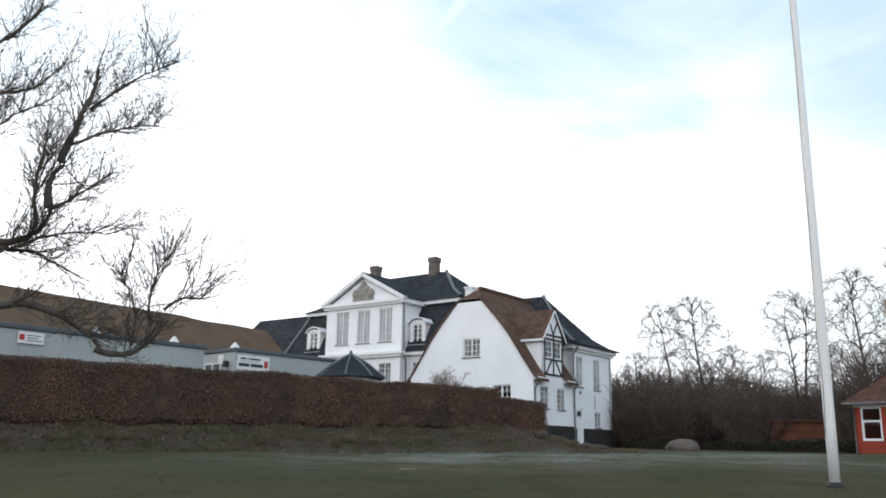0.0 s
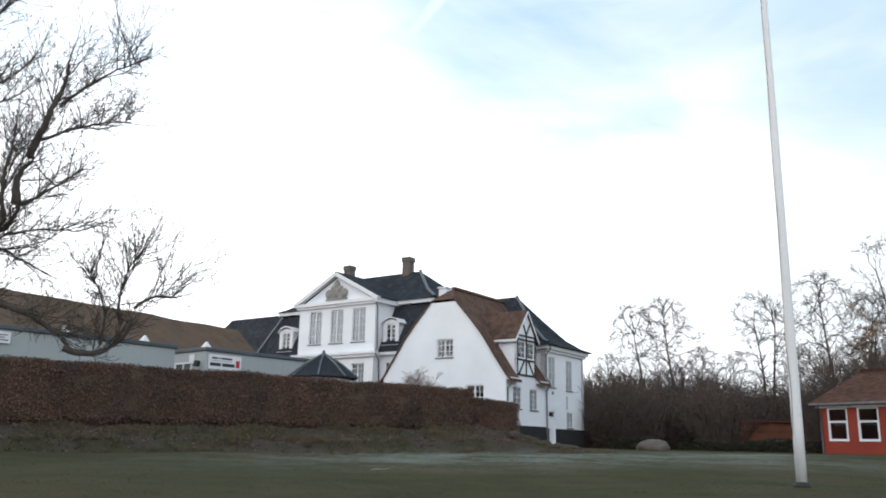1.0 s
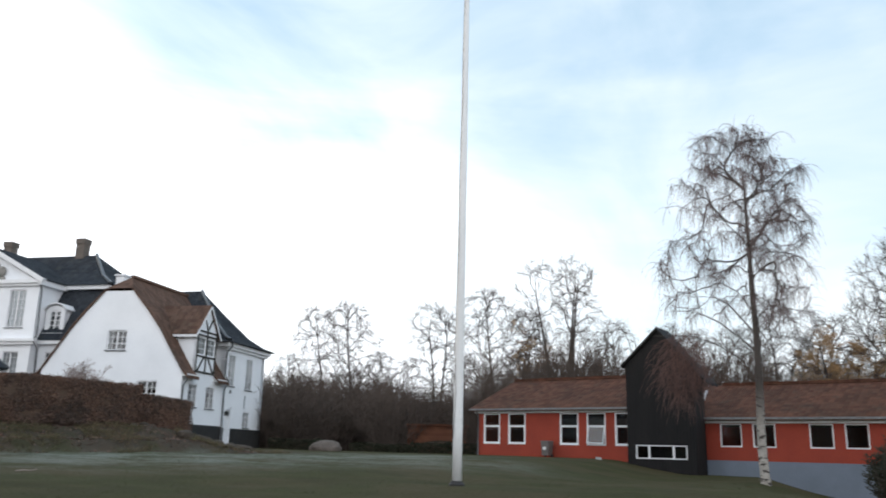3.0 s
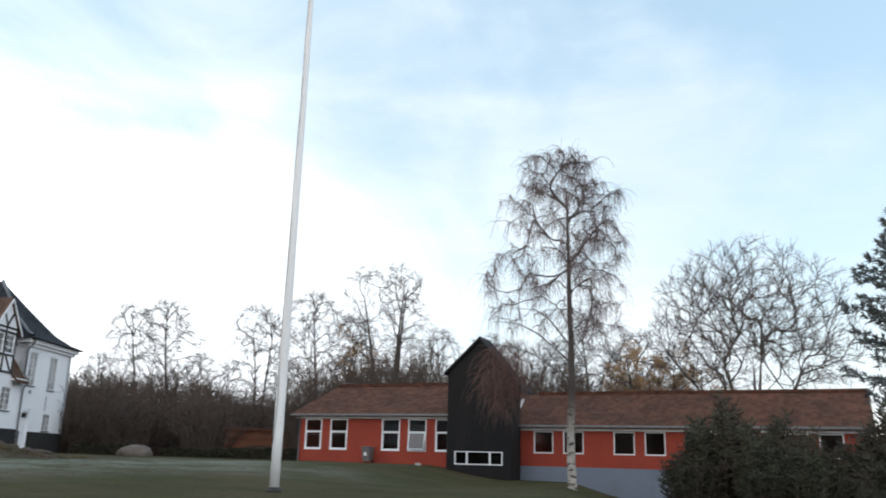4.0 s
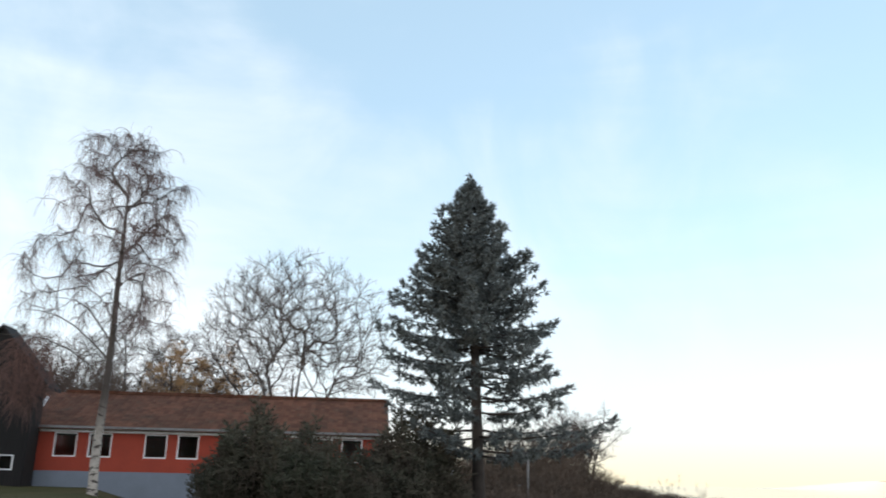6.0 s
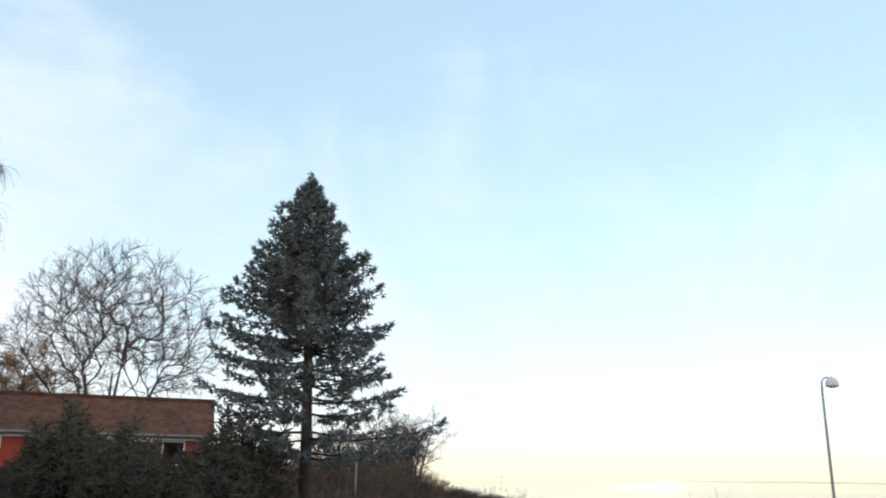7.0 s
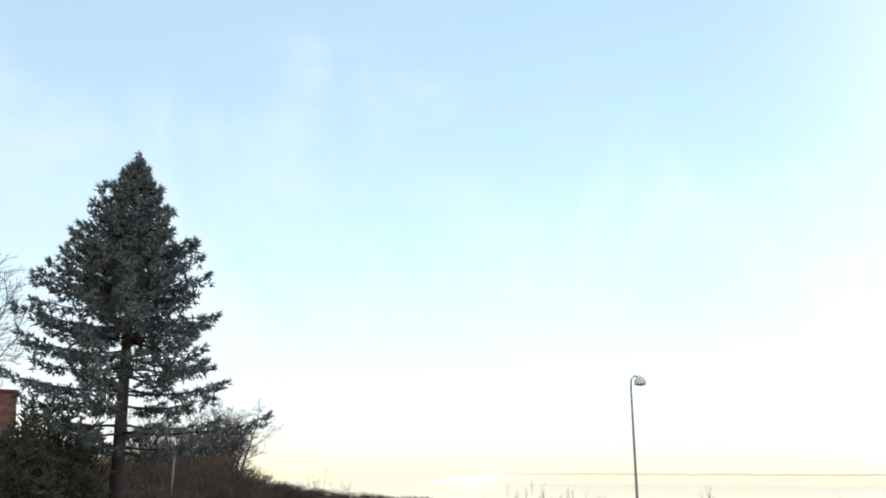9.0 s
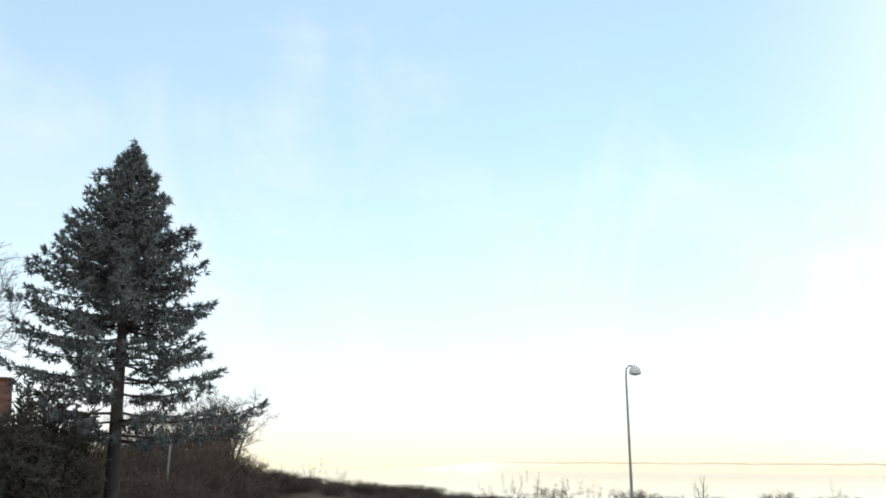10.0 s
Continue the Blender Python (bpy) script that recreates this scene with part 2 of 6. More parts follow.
def birch_bark():
    m = surface("birch_bark", (0.4, 0.375, 0.34), (0.22, 0.2, 0.18), 3.0, 0.85, 0.3)
    nt = m.node_tree
    p = nt.nodes["Principled BSDF"]
    geo = nt.nodes.new("ShaderNodeNewGeometry")
    mp = nt.nodes.new("ShaderNodeMapping")
    mp.inputs["Scale"].default_value = (2.2, 2.2, 6.0)
    nt.links.new(geo.outputs["Position"], mp.inputs[0])
    marks = ramp_node(nt, noise_node(nt, mp.outputs[0], 1.3, 5, 0.6), 0.52, 0.6)
    old = p.inputs["Base Color"].links[0].from_socket
    sep = nt.nodes.new("ShaderNodeSeparateXYZ")
    nt.links.new(geo.outputs["Position"], sep.inputs[0])
    up = ramp_node(nt, sep.outputs[2], 2.2, 4.6)
    dark = math_node(nt, "MAXIMUM", marks, math_node(nt, "MULTIPLY", up, 0.96))
    nt.links.new(mix_node(nt, dark, old, (0.05, 0.042, 0.038)), p.inputs["Base Color"])
    return m


BIRCH_BARK = birch_bark()


def lawn_material():
    m = surface("winter_lawn", (0.043, 0.046, 0.014), (0.034, 0.03, 0.012), 0.9, 0.95, 0.6, 14.0, spec=0.1)
    nt = m.node_tree
    p = nt.nodes["Principled BSDF"]
    old = p.inputs["Base Color"].links[0].from_socket
    geo = nt.nodes.new("ShaderNodeNewGeometry")
    pos = geo.outputs["Position"]
    worn = ramp_node(nt, noise_node(nt, pos, 0.3, 6, 0.65), 0.42, 0.62)
    col = mix_node(nt, math_node(nt, "MULTIPLY", worn, 0.8), old, (0.062, 0.049, 0.024))
    # hoar frost lying in patches across the middle of the lawn
    sep = nt.nodes.new("ShaderNodeSeparateXYZ")
    nt.links.new(pos, sep.inputs[0])
    across = math_node(nt, "ADD", math_node(nt, "MULTIPLY", sep.outputs[0], -0.35), sep.outputs[1])
    west = math_node(nt, "MULTIPLY", ramp_node(nt, sep.outputs[0], -9.0, 1.0), math_node(nt, "SUBTRACT", 1.0, ramp_node(nt, sep.outputs[0], 9.0, 16.0)))
    band = math_node(nt, "MULTIPLY", math_node(nt, "MULTIPLY", west, ramp_node(nt, across, 14.0, 22.0)), math_node(nt, "SUBTRACT", 1.0, ramp_node(nt, across, 24.0, 38.0)))
    foot = math_node(nt, "ADD", math_node(nt, "MULTIPLY", sep.outputs[0], -0.5736), math_node(nt, "MULTIPLY", sep.outputs[1], 0.8192))
    strip = math_node(nt, "MULTIPLY", ramp_node(nt, foot, 14.5, 18.6), math_node(nt, "SUBTRACT", 1.0, ramp_node(nt, foot, 20.2, 21.2)))
    strip = math_node(nt, "MULTIPLY", math_node(nt, "MULTIPLY", strip, ramp_node(nt, sep.outputs[0], -5.0, 4.0)), math_node(nt, "SUBTRACT", 1.0, ramp_node(nt, sep.outputs[0], 11.0, 20.0)))
    band = math_node(nt, "MAXIMUM", band, strip)
    frost = ramp_node(nt, math_node(nt, "ADD", noise_node(nt, pos, 0.5, 8, 0.75), math_node(nt, "MULTIPLY", noise_node(nt, pos, 5.0, 3), 0.35)), 0.52, 0.86)
    col = mix_node(nt, math_node(nt, "MULTIPLY", math_node(nt, "MULTIPLY", frost, band), 0.7), col, (0.22, 0.235, 0.205))
    # bare soil and dead leaves on the bank below the hedge
    along = math_node(nt, "ADD", math_node(nt, "MULTIPLY", sep.outputs[0], -0.5736), math_node(nt, "MULTIPLY", sep.outputs[1], 0.8192))
    soil = ramp_node(nt, along, 20.6, 21.3)
    soil = math_node(nt, "MULTIPLY", soil, math_node(nt, "SUBTRACT", 1.0, ramp_node(nt, sep.outputs[0], 6.0, 10.0)))
    earth = mix_node(nt, ramp_node(nt, noise_node(nt, pos, 1.1, 6, 0.65), 0.4, 0.65), (0.06, 0.05, 0.038), (0.07, 0.05, 0.036))
    earth = mix_node(nt, ramp_node(nt, noise_node(nt, pos, 0.7, 5, 0.6), 0.5, 0.62), earth, (0.05, 0.047, 0.026))
    col = mix_node(nt, soil, col, earth)
    # rough brown scrub further away to the east
    east = math_node(nt, "SUBTRACT", sep.outputs[0], math_node(nt, "MULTIPLY", sep.outputs[1], 0.75))
    col = mix_node(nt, ramp_node(nt, east, 17.0, 24.0), col, mix_node(nt, ramp_node(nt, noise_node(nt, pos, 0.8, 5), 0.4, 0.6), (0.085, 0.064, 0.047), (0.11, 0.085, 0.06)))
    # leaf-covered floor of the wood
    ln = nt.nodes.new("ShaderNodeVectorMath")
    ln.operation = "LENGTH"
    nt.links.new(pos, ln.inputs[0])
    col = mix_node(nt, ramp_node(nt, ln.outputs["Value"], 56.0, 64.0), col, (0.07, 0.052, 0.042))
    nt.links.new(col, p.inputs["Base Color"])
    return m


LAWN = lawn_material()
GRASS = surface("grass_blades", (0.062, 0.074, 0.027), (0.062, 0.056, 0.026), 0.4, 0.9, 0.0, 3.0, vary=0.4, island=True)
# reflection of the cream low sky put into the sea's base colour
WATER = surface("sky_tinted_sea", (1.0, 0.95, 0.8), (0.97, 0.92, 0.78), 0.01, 0.08, 0.0, 0.2, metal=0.85)
# distance haze painted into both shore colours
HAZE_PAINT = surface("haze_painted_shore", (0.95, 0.87, 0.7), (0.92, 0.84, 0.68), 0.01, 1.0, 0.0, 0.1)
COAST = surface("haze_tinted_crest", (0.62, 0.5, 0.36), (0.56, 0.46, 0.33), 0.01, 1.0, 0.0, 0.1)


# ---- mesh helpers ----
def mesh_from(name, verts, faces, mat, smooth=False):
    me = bpy.data.meshes.new(name)
    me.from_pydata([tuple(v) for v in verts], [], faces)
    me.materials.append(mat)
    if smooth:
        me.polygons.foreach_set("use_smooth", [True] * len(me.polygons))
    me.update()
    return me


LOOSE = ("cornice", "cheek", "eave_board", "return_wall", "side_wall", "ridge", "string_course")


def islands(bm):
    """The separate pieces of a bmesh, each as its own."""
    seen, out = set(), []
    for v in bm.verts:
        if v in seen:
            continue
        stack, faces = [v], set()
        seen.add(v)
        while stack:
            for fc in stack.pop().link_faces:
                faces.add(fc)
                for w in fc.verts:
                    if w not in seen:
                        seen.add(w)
                        stack.append(w)
        piece, made = bmesh.new(), {}
        for fc in faces:
            for w in fc.verts:
                if w not in made:
                    made[w] = piece.verts.new(w.co)
            piece.faces.new([made[w] for w in fc.verts])
        out.append(piece)
    bm.free()
    return out


def part(name, bm, mat, parent=None, label=""):
    """Links a bmesh as one mesh object under a thing or a part."""
    if name in LOOSE:
        first, *rest = islands(bm)
        for piece in rest:
            me = bpy.data.meshes.new(name)
            piece.normal_update()
            piece.to_mesh(me)
            piece.free()
            me.materials.append(mat)
            extra = new(name, me)
            extra.parent = parent
        bm = first
    me = bpy.data.meshes.new(name)
    bm.normal_update()
    bm.to_mesh(me)
    bm.free()
    me.materials.append(mat)
    ob = new(name, me)
    if parent is not None:
        ob.parent = parent
    if label:
        tagged(ob, label)
    return ob


def raw_part(name, verts, faces, mat, parent=None, label="", smooth=False):
    ob = new(name, mesh_from(name, verts, faces, mat, smooth))
    if parent is not None:
        ob.parent = parent
    if label:
        tagged(ob, label)
    return ob


def thing(name, m=None):
    ob = new(name)
    ob.empty_display_size = 0.3
    if m is not None:
        ob.matrix_world = m
    return ob


HEX = [(0, 3, 2, 1), (4, 5, 6, 7), (0, 1, 5, 4), (1, 2, 6, 5), (2, 3, 7, 6), (3, 0, 4, 7)]


def add_hex(bm, pts):
    v = [bm.verts.new(p) for p in pts]
    for f in HEX:
        bm.faces.new([v[i] for i in f])


def add_box(bm, x0, x1, y0, y1, z0, z1):
    add_hex(bm, [(x0, y0, z0), (x1, y0, z0), (x1, y1, z0), (x0, y1, z0), (x0, y0, z1), (x1, y0, z1), (x1, y1, z1), (x0, y1, z1)])


def box_bm(x0, x1, y0, y1, z0, z1, bevel=0.0):
    bm = bmesh.new()
    add_box(bm, x0, x1, y0, y1, z0, z1)
    if bevel:
        bmesh.ops.bevel(bm, geom=bm.edges[:], offset=bevel, segments=1, affect="EDGES")
    return bm


def add_beam(bm, p, q, w, d, normal=(0, -1, 0)):
    """A bar of width w and depth d from p to q; depth lies along normal."""
    p, q, n = Vector(p), Vector(q), Vector(normal).normalized()
    side = (q - p).cross(n).normalized() * (w / 2)
    n = n * (d / 2)
    add_hex(bm, [p - side - n, p + side - n, p + side + n, p - side + n, q - side - n, q + side - n, q + side + n, q - side + n])


def revolve(profile, k=16):
    """Verts and faces of a turned form: profile of (radius, z) from below upwards."""
    verts, faces = [], []
    for r, z in profile:
        for i in range(k):
            w = 2 * math.pi * i / k
            verts.append((r * math.cos(w), r * math.sin(w), z))
    for j in range(len(profile) - 1):
        for i in range(k):
            a, b = j * k + i, j * k + (i + 1) % k
            faces.append((a, b, b + k, a + k))
    faces.append(tuple(range(k - 1, -1, -1)))
    faces.append(tuple(range(len(verts) - k, len(verts))))
    return verts, faces


class Tubes:
    """Collects tapered tubes into one mesh."""

    def __init__(self):
        self.v, self.f = [], []

    def add(self, pts, radii, k=3):
        start = len(self.v)
        n = len(pts)
        for i in range(n):
            p = pts[i]
            t = pts[min(i + 1, n - 1)] - pts[max(i - 1, 0)]
            if t.length_squared < 1e-12:
                t = Vector((0, 0, 1))
            s = t.orthogonal().normalized()
            u = t.cross(s).normalized()
            r = radii[i]
            for j in range(k):
                w = 2 * math.pi * j / k
                self.v.append(p + s * (r * math.cos(w)) + u * (r * math.sin(w)))
        for i in range(n - 1):
            for j in range(k):
                a, b = start + i * k + j, start + i * k + (j + 1) % k
                self.f.append((a, b, b + k, a + k))

    def spindle(self, p, d, length, r):
        """A short needle-clad shoot: thick near its base, pointed at both ends."""
        start = len(self.v)
        s = d.orthogonal().normalized()
        u = d.cross(s).normalized()
        m = p + d * (length * 0.4)
        self.v += [p, m + s * r, m - s * (r * 0.5) + u * (r * 0.87), m - s * (r * 0.5) - u * (r * 0.87), p + d * length]
        a = start
        self.f += [(a, a + 2, a + 1), (a, a + 3, a + 2), (a, a + 1, a + 3), (a + 4, a + 1, a + 2), (a + 4, a + 2, a + 3), (a + 4, a + 3, a + 1)]

    def leaf(self, p, d, n, length, width):
        start = len(self.v)
        s = d.cross(n).normalized() * (width / 2)
        self.v += [p, p + d * (length * 0.5) + s + n * (0.12 * length), p + d * length, p + d * (length * 0.5) - s + n * (0.12 * length)]
        self.f += [(start, start + 1, start + 2), (start, start + 2, start + 3)]

    def part(self, name, mat, parent=None, label="", smooth=False):
        return raw_part(name, self.v, self.f, mat, parent, label, smooth)


def wall_strips(profile, openings, z0, thick, skew=0.0):
    """An upright wall in local s and z (y 0 is its outer face, +y inwards) under a broken line of (s, z) points, with openings (s0, s1, z0, z1) cut through it."""
    bm = bmesh.new()
    marks = sorted({p[0] for p in profile} | {o[i] for o in openings for i in (0, 1)})

    def top(s):
        for (a, za), (b, zb) in zip(profile, profile[1:]):
            if a - 1e-6 <= s <= b + 1e-6 and b > a:
                return za + (zb - za) * (s - a) / (b - a)
        return profile[-1][1]

    for a, b in zip(marks, marks[1:]):
        if b - a < 1e-4:
            continue
        mid, low = (a + b) / 2, z0
        for o in sorted((o for o in openings if o[0] < mid < o[1]), key=lambda o: o[2]):
            if o[2] > low:
                add_box(bm, a, b, 0, thick, low, o[2])
            low = o[3]
        ta, tb = top(a), top(b)
        add_hex(bm, [(a, 0, low), (b, 0, low), (b, thick, low), (a, thick, low), (a, 0, ta), (b, 0, tb), (b, thick, tb), (a, thick, ta)])
    bmesh.ops.remove_doubles(bm, verts=bm.verts[:], dist=1e-4)
    return bm


def uv_slope(ob, along, up):
    """UV in metres from the object's own axes, so that tiles run along the eave and up the slope of every face."""
    me = ob.data
    layer = me.uv_layers.new(name="tiles")
    for poly in me.polygons:
        n = poly.normal
        h = Vector((-n.y, n.x, 0))
        h = h.normalized() if h.length > 1e-3 else Vector((1, 0, 0))
        s = n.cross(h)
        for li in poly.loop_indices:
            co = me.vertices[me.loops[li].vertex_index].co
            layer.data[li].uv = (co.dot(h), co.dot(s))


def hip_roof(x0, x1, y0, y1, z0, xa, xb, yr, zr, sag=0.12, drop=0.25):
    """A closed hipped roof over a rectangle with a ridge from xa to xb; sag bows the slopes inwards towards the eaves."""
    bm = bmesh.new()
    rings = []
    for t in (0.0, 0.15, 0.35, 0.65, 1.0):
        f = t - sag * math.sin(math.pi * t) * (1.15 - t)
        z = z0 + (zr - z0) * f
        r = []
        for (cx, cy), rx in (((x0, y0), xa), ((x1, y0), xb), ((x1, y1), xb), ((x0, y1), xa)):
            r.append(bm.verts.new((cx + (rx - cx) * t, cy + (yr - cy) * min(t, 0.998), z)))
        rings.append(r)
    under = [bm.verts.new((v.co.x, v.co.y, z0 - drop)) for v in rings[0]]
    rings.insert(0, under)
    bm.faces.new(under[::-1])
    for lo, hi in zip(rings, rings[1:]):
        for i in range(4):
            bm.faces.new([lo[i], lo[(i + 1) % 4], hi[(i + 1) % 4], hi[i]])
    bm.faces.new(rings[-1])
    return bm


def window(parent, m, w, h, cols, rows, name="window", mullion=0.09, bar=0.035, sash=0.07, mat=None, inset=0.07, label="", blind=0.0, sill=True, lights=2):
    """A casement: outer frame with mullion and glazing bars as one mesh, its panes and sill under it. m: its lower left corner on the wall's face, x along, y into the wall."""
    mat = mat or TRIM_WHITE
    y0, y1 = inset, inset + 0.06
    bm = wall_strips([(0, h), (w, h)], [(sash, w - sash, sash, h - sash)], 0, 0.06)
    bmesh.ops.translate(bm, verts=bm.verts[:], vec=(0, inset, 0))
    frame_ob = part(name, bm, mat, parent, label)
    frame_ob.matrix_local = m
    if lights == 2:
        part("mullion", box_bm(w / 2 - mullion / 2, w / 2 + mullion / 2, y0 - 0.01, y1 - 0.005, sash, h - sash), mat, frame_ob)
    for i in range(1, cols):
        x = w * i / cols
        if lights == 2 and abs(x - w / 2) < 0.02:
            continue
        part("glazing_bar", box_bm(x - bar / 2, x + bar / 2, y0 + 0.012, y1 - 0.012, sash, h - sash), mat, frame_ob)
    for j in range(1, rows):
        z = h * j / rows
        part("glazing_bar", box_bm(sash, w - sash, y0 + 0.01, y1 - 0.01, z - bar / 2, z + bar / 2), mat, frame_ob)
    halves = ((sash, w / 2), (w / 2, w - sash)) if lights == 2 else ((sash, w - sash),)
    for a, b in halves:
        pane = part("pane", box_bm(a, b, y0 + 0.025, y0 + 0.031, sash * 0.8, h - sash * 0.8), GLASS, frame_ob)
        pane.visible_shadow = False
    if blind:
        part("blind", box_bm(sash, w - sash, y0 + 0.1, y0 + 0.12, h * (1 - blind), h), CURTAIN, frame_ob, "pale drawn blind behind the glass")
    if sill:
        part("sill", box_bm(-0.06, w + 0.06, -0.07, inset, -0.07, 0.0, 0.01), PIPE, frame_ob, "grey window sill")
    return frame_ob


def polar(az, d, z=0.0):
    return Vector((d * math.sin(radians(az)), d * math.cos(radians(az)), z))


# ---- ground ----
HEDGE_A, HEDGE_DIR = Vector((-11.7, 20.9)), Vector((0.8192, 0.5736))
HEDGE_N = Vector((-0.5736, 0.8192))


def smooth(a, b, x):
    t = min(1.0, max(0.0, (x - a) / (b - a)))
    return t * t * (3 - 2 * t)


def ground_z(x, y):
    r = math.hypot(x, y)
    z = 1.55 * (1 - math.exp(-r / 13))
    # the lawn falls away to the south-east
    q = 0.707 * (x - y)
    fall = 0.5 * smooth(-9, -4, q) + 0.3 * max(0.0, q + 1)
    fall = 2.2 * (1 - math.exp(-fall / 2.0)) * 1.25
    z -= fall * smooth(12, 32, r) if q > -9 else 0.0
    # bank and terrace beyond the hedge
    s = (x - HEDGE_A.x) * HEDGE_DIR.x + (y - HEDGE_A.y) * HEDGE_DIR.y
    n = (x - HEDGE_A.x) * HEDGE_N.x + (y - HEDGE_A.y) * HEDGE_N.y
    end = 1 - smooth(16.6, 19.4, s)
    lip = -2.55 + 0.35 * noise.noise((s * 0.45, 1.0, 0)) + 0.15 * noise.noise((s * 1.7, 2.0, 0))
    z += (0.55 + 0.012 * max(s, 0)) * (0.5 * smooth(lip - 0.25, lip + 0.15, n) + 0.5 * smooth(-2.2, -0.4, n)) * end
    z += (0.1 * noise.noise((x * 0.9, y * 0.9, 0)) + 0.07 * noise.noise((x * 2.3, y * 2.3, 7.0))) * smooth(-4.0, -1.5, n) * end
    z += 1.6 * smooth(4, 16, n) * (1 - smooth(15, 24, s))
    z += 0.05 * noise.noise((x * 0.25, y * 0.25, 3.0)) + 0.02 * noise.noise((x * 1.3, y * 1.3, 5.0))
    # low ridge of rough ground in the east, and the fall to the shore behind it
    az = math.degrees(math.atan2(x, y))
    if 58 < az < 180:
        crest = 1.25 * (1 - smooth(72, 97, az)) - 0.1
        z += (crest - z) * smooth(34, 43, r) * smooth(58, 70, az)
        z -= 16.0 * smooth(46, 150, r) * smooth(62, 76, az) * (1 - smooth(165, 180, az))
    # unseen rise added behind the viewer to darken what the windows reflect
    if az > 118 or az < -55:
        w = smooth(118, 145, az) if az > 0 else 1 - smooth(-75, -55, az)
        z += 9.0 * smooth(35, 110, r) * w
    # wooded rise far off
    if -100 < az < 70:
        z += 6.5 * smooth(72, 112, r) * (1 - smooth(55, 70, az)) * smooth(-100, -60, az)
    return z


def build_ground():
    verts, faces = [], []
    rings, r = [], 0.6
    while r < 5600:
        rings.append(r)
        r *= 1.016 if 13 < r < 34 else 1.055
    k = 400
    verts.append((0, 0, ground_z(0, 0)))
    for r in rings:
        for i in range(k):
            w = 2 * math.pi * i / k
            x, y = r * math.sin(w), r * math.cos(w)
            verts.append((x, y, ground_z(x, y)))
    for i in range(k):
        faces.append((0, 1 + (i + 1) % k, 1 + i))
    for j in range(len(rings) - 1):
        for i in range(k):
            a, b = 1 + j * k + i, 1 + j * k + (i + 1) % k
            faces.append((a, b, b + k, a + k))
    ob = raw_part("ground", verts, faces, LAWN, smooth=True)
    tagged(ob, "winter lawn with frost patches, earth bank and rough ground", "ground", kind="structure")


build_ground()
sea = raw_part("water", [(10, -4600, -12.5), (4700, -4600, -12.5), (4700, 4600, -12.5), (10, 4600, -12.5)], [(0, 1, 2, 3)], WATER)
tagged(sea, "calm sea with the low sky's cream painted into its colour", "sea", kind="structure")


# ---- the white manor house ----
HOUSE_M = pose(4.516, 48.864, 0, 0, 0, -36)
house = thing("manor_house", HOUSE_M)
tagged(house, "large whitewashed manor house with dark glazed and brown tile roofs", "house")


def on_front(x, y, z):
    """Placed on a wall that faces -y of the house."""
    return pose(x, y, z)


def on_right(y, z, x=0.0):
    """Placed on a wall that faces +x of the house."""
    return pose(x, y, z, 0, 0, 90)


GABLE = [(-9.3, 5.7), (-8.55, 6.74), (-7.66, 8.05), (-6.75, 9.15), (-5.56, 10.4), (-3.74, 10.4), (-2.55, 9.15), (-1.64, 8.05), (-0.75, 6.74), (0.0, 5.7)]
gable_holes = [(-5.12, -3.83, 6.9, 8.05), (-2.87, -1.56, 4.05, 5.14)]
w = part("wall", wall_strips(GABLE, gable_holes, 1.2, 0.4), WHITEWASH, house, "whitewashed gable wall")
window(house, on_front(-5.12, 0, 6.9), 1.29, 1.15, 4, 3)
window(house, on_front(-2.87, 0, 4.05), 1.31, 1.09, 4, 3)
# side wall of the gabled wing
side_holes = [(0.81, 1.76, 3.78, 5.08), (2.84, 3.8, 3.77, 5.04)]
w = part("wall", wall_strips([(0.4, 5.75), (4.9, 5.75)], side_holes, 2.8, 0.4), WHITEWASH, house)
w.matrix_local = on_right(0, 0)
for a, b, c, d in side_holes:
    window(house, on_right(a, c), b - a, d - c, 4, 4, mullion=0.06, bar=0.024, sash=0.045, inset=0.025)
w = part("plinth", box_bm(0.4, 4.9, -0.03, 0.4, 1.2, 2.8), PLINTH, house, "black tarred plinth")
w.matrix_local = on_right(0, 0)
# taller block behind, with hipped roof
block_holes = [(5.25, 6.2, 5.33, 7.28), (7.75, 8.66, 5.24, 7.25), (7.79, 8.66, 2.83, 3.82), (5.27, 6.12, 1.66, 3.83)]
w = part("wall", wall_strips([(4.9, 7.75), (10.4, 7.75)], block_holes, 1.2, 0.4), WHITEWASH, house)
w.matrix_local = on_right(0, 0, 0.02)
for a, b, c, d in block_holes[:2]:
    window(house, on_right(a, c, 0.02), b - a, d - c, 4, 4, mullion=0.06, bar=0.024, sash=0.045, inset=0.025)
window(house, on_right(7.79, 2.83, 0.02), 0.87, 0.99, 4, 3, mullion=0.06, bar=0.024, sash=0.045, inset=0.025)
for a, b in ((4.93, 5.24), (6.16, 10.43)):
    w = part("plinth", box_bm(a, b, -0.04, 0.0, 1.2, 2.72), PLINTH, house, "black tarred plinth")
    w.matrix_local = on_right(0, 0, 0.02)
w = part("wall", box_bm(-8.4, 0.02, 4.9, 5.3, 5.0, 7.75), WHITEWASH, house)
w = part("wall", box_bm(-8.4, 0.02, 10.0, 10.4, 1.2, 7.75), WHITEWASH, house)
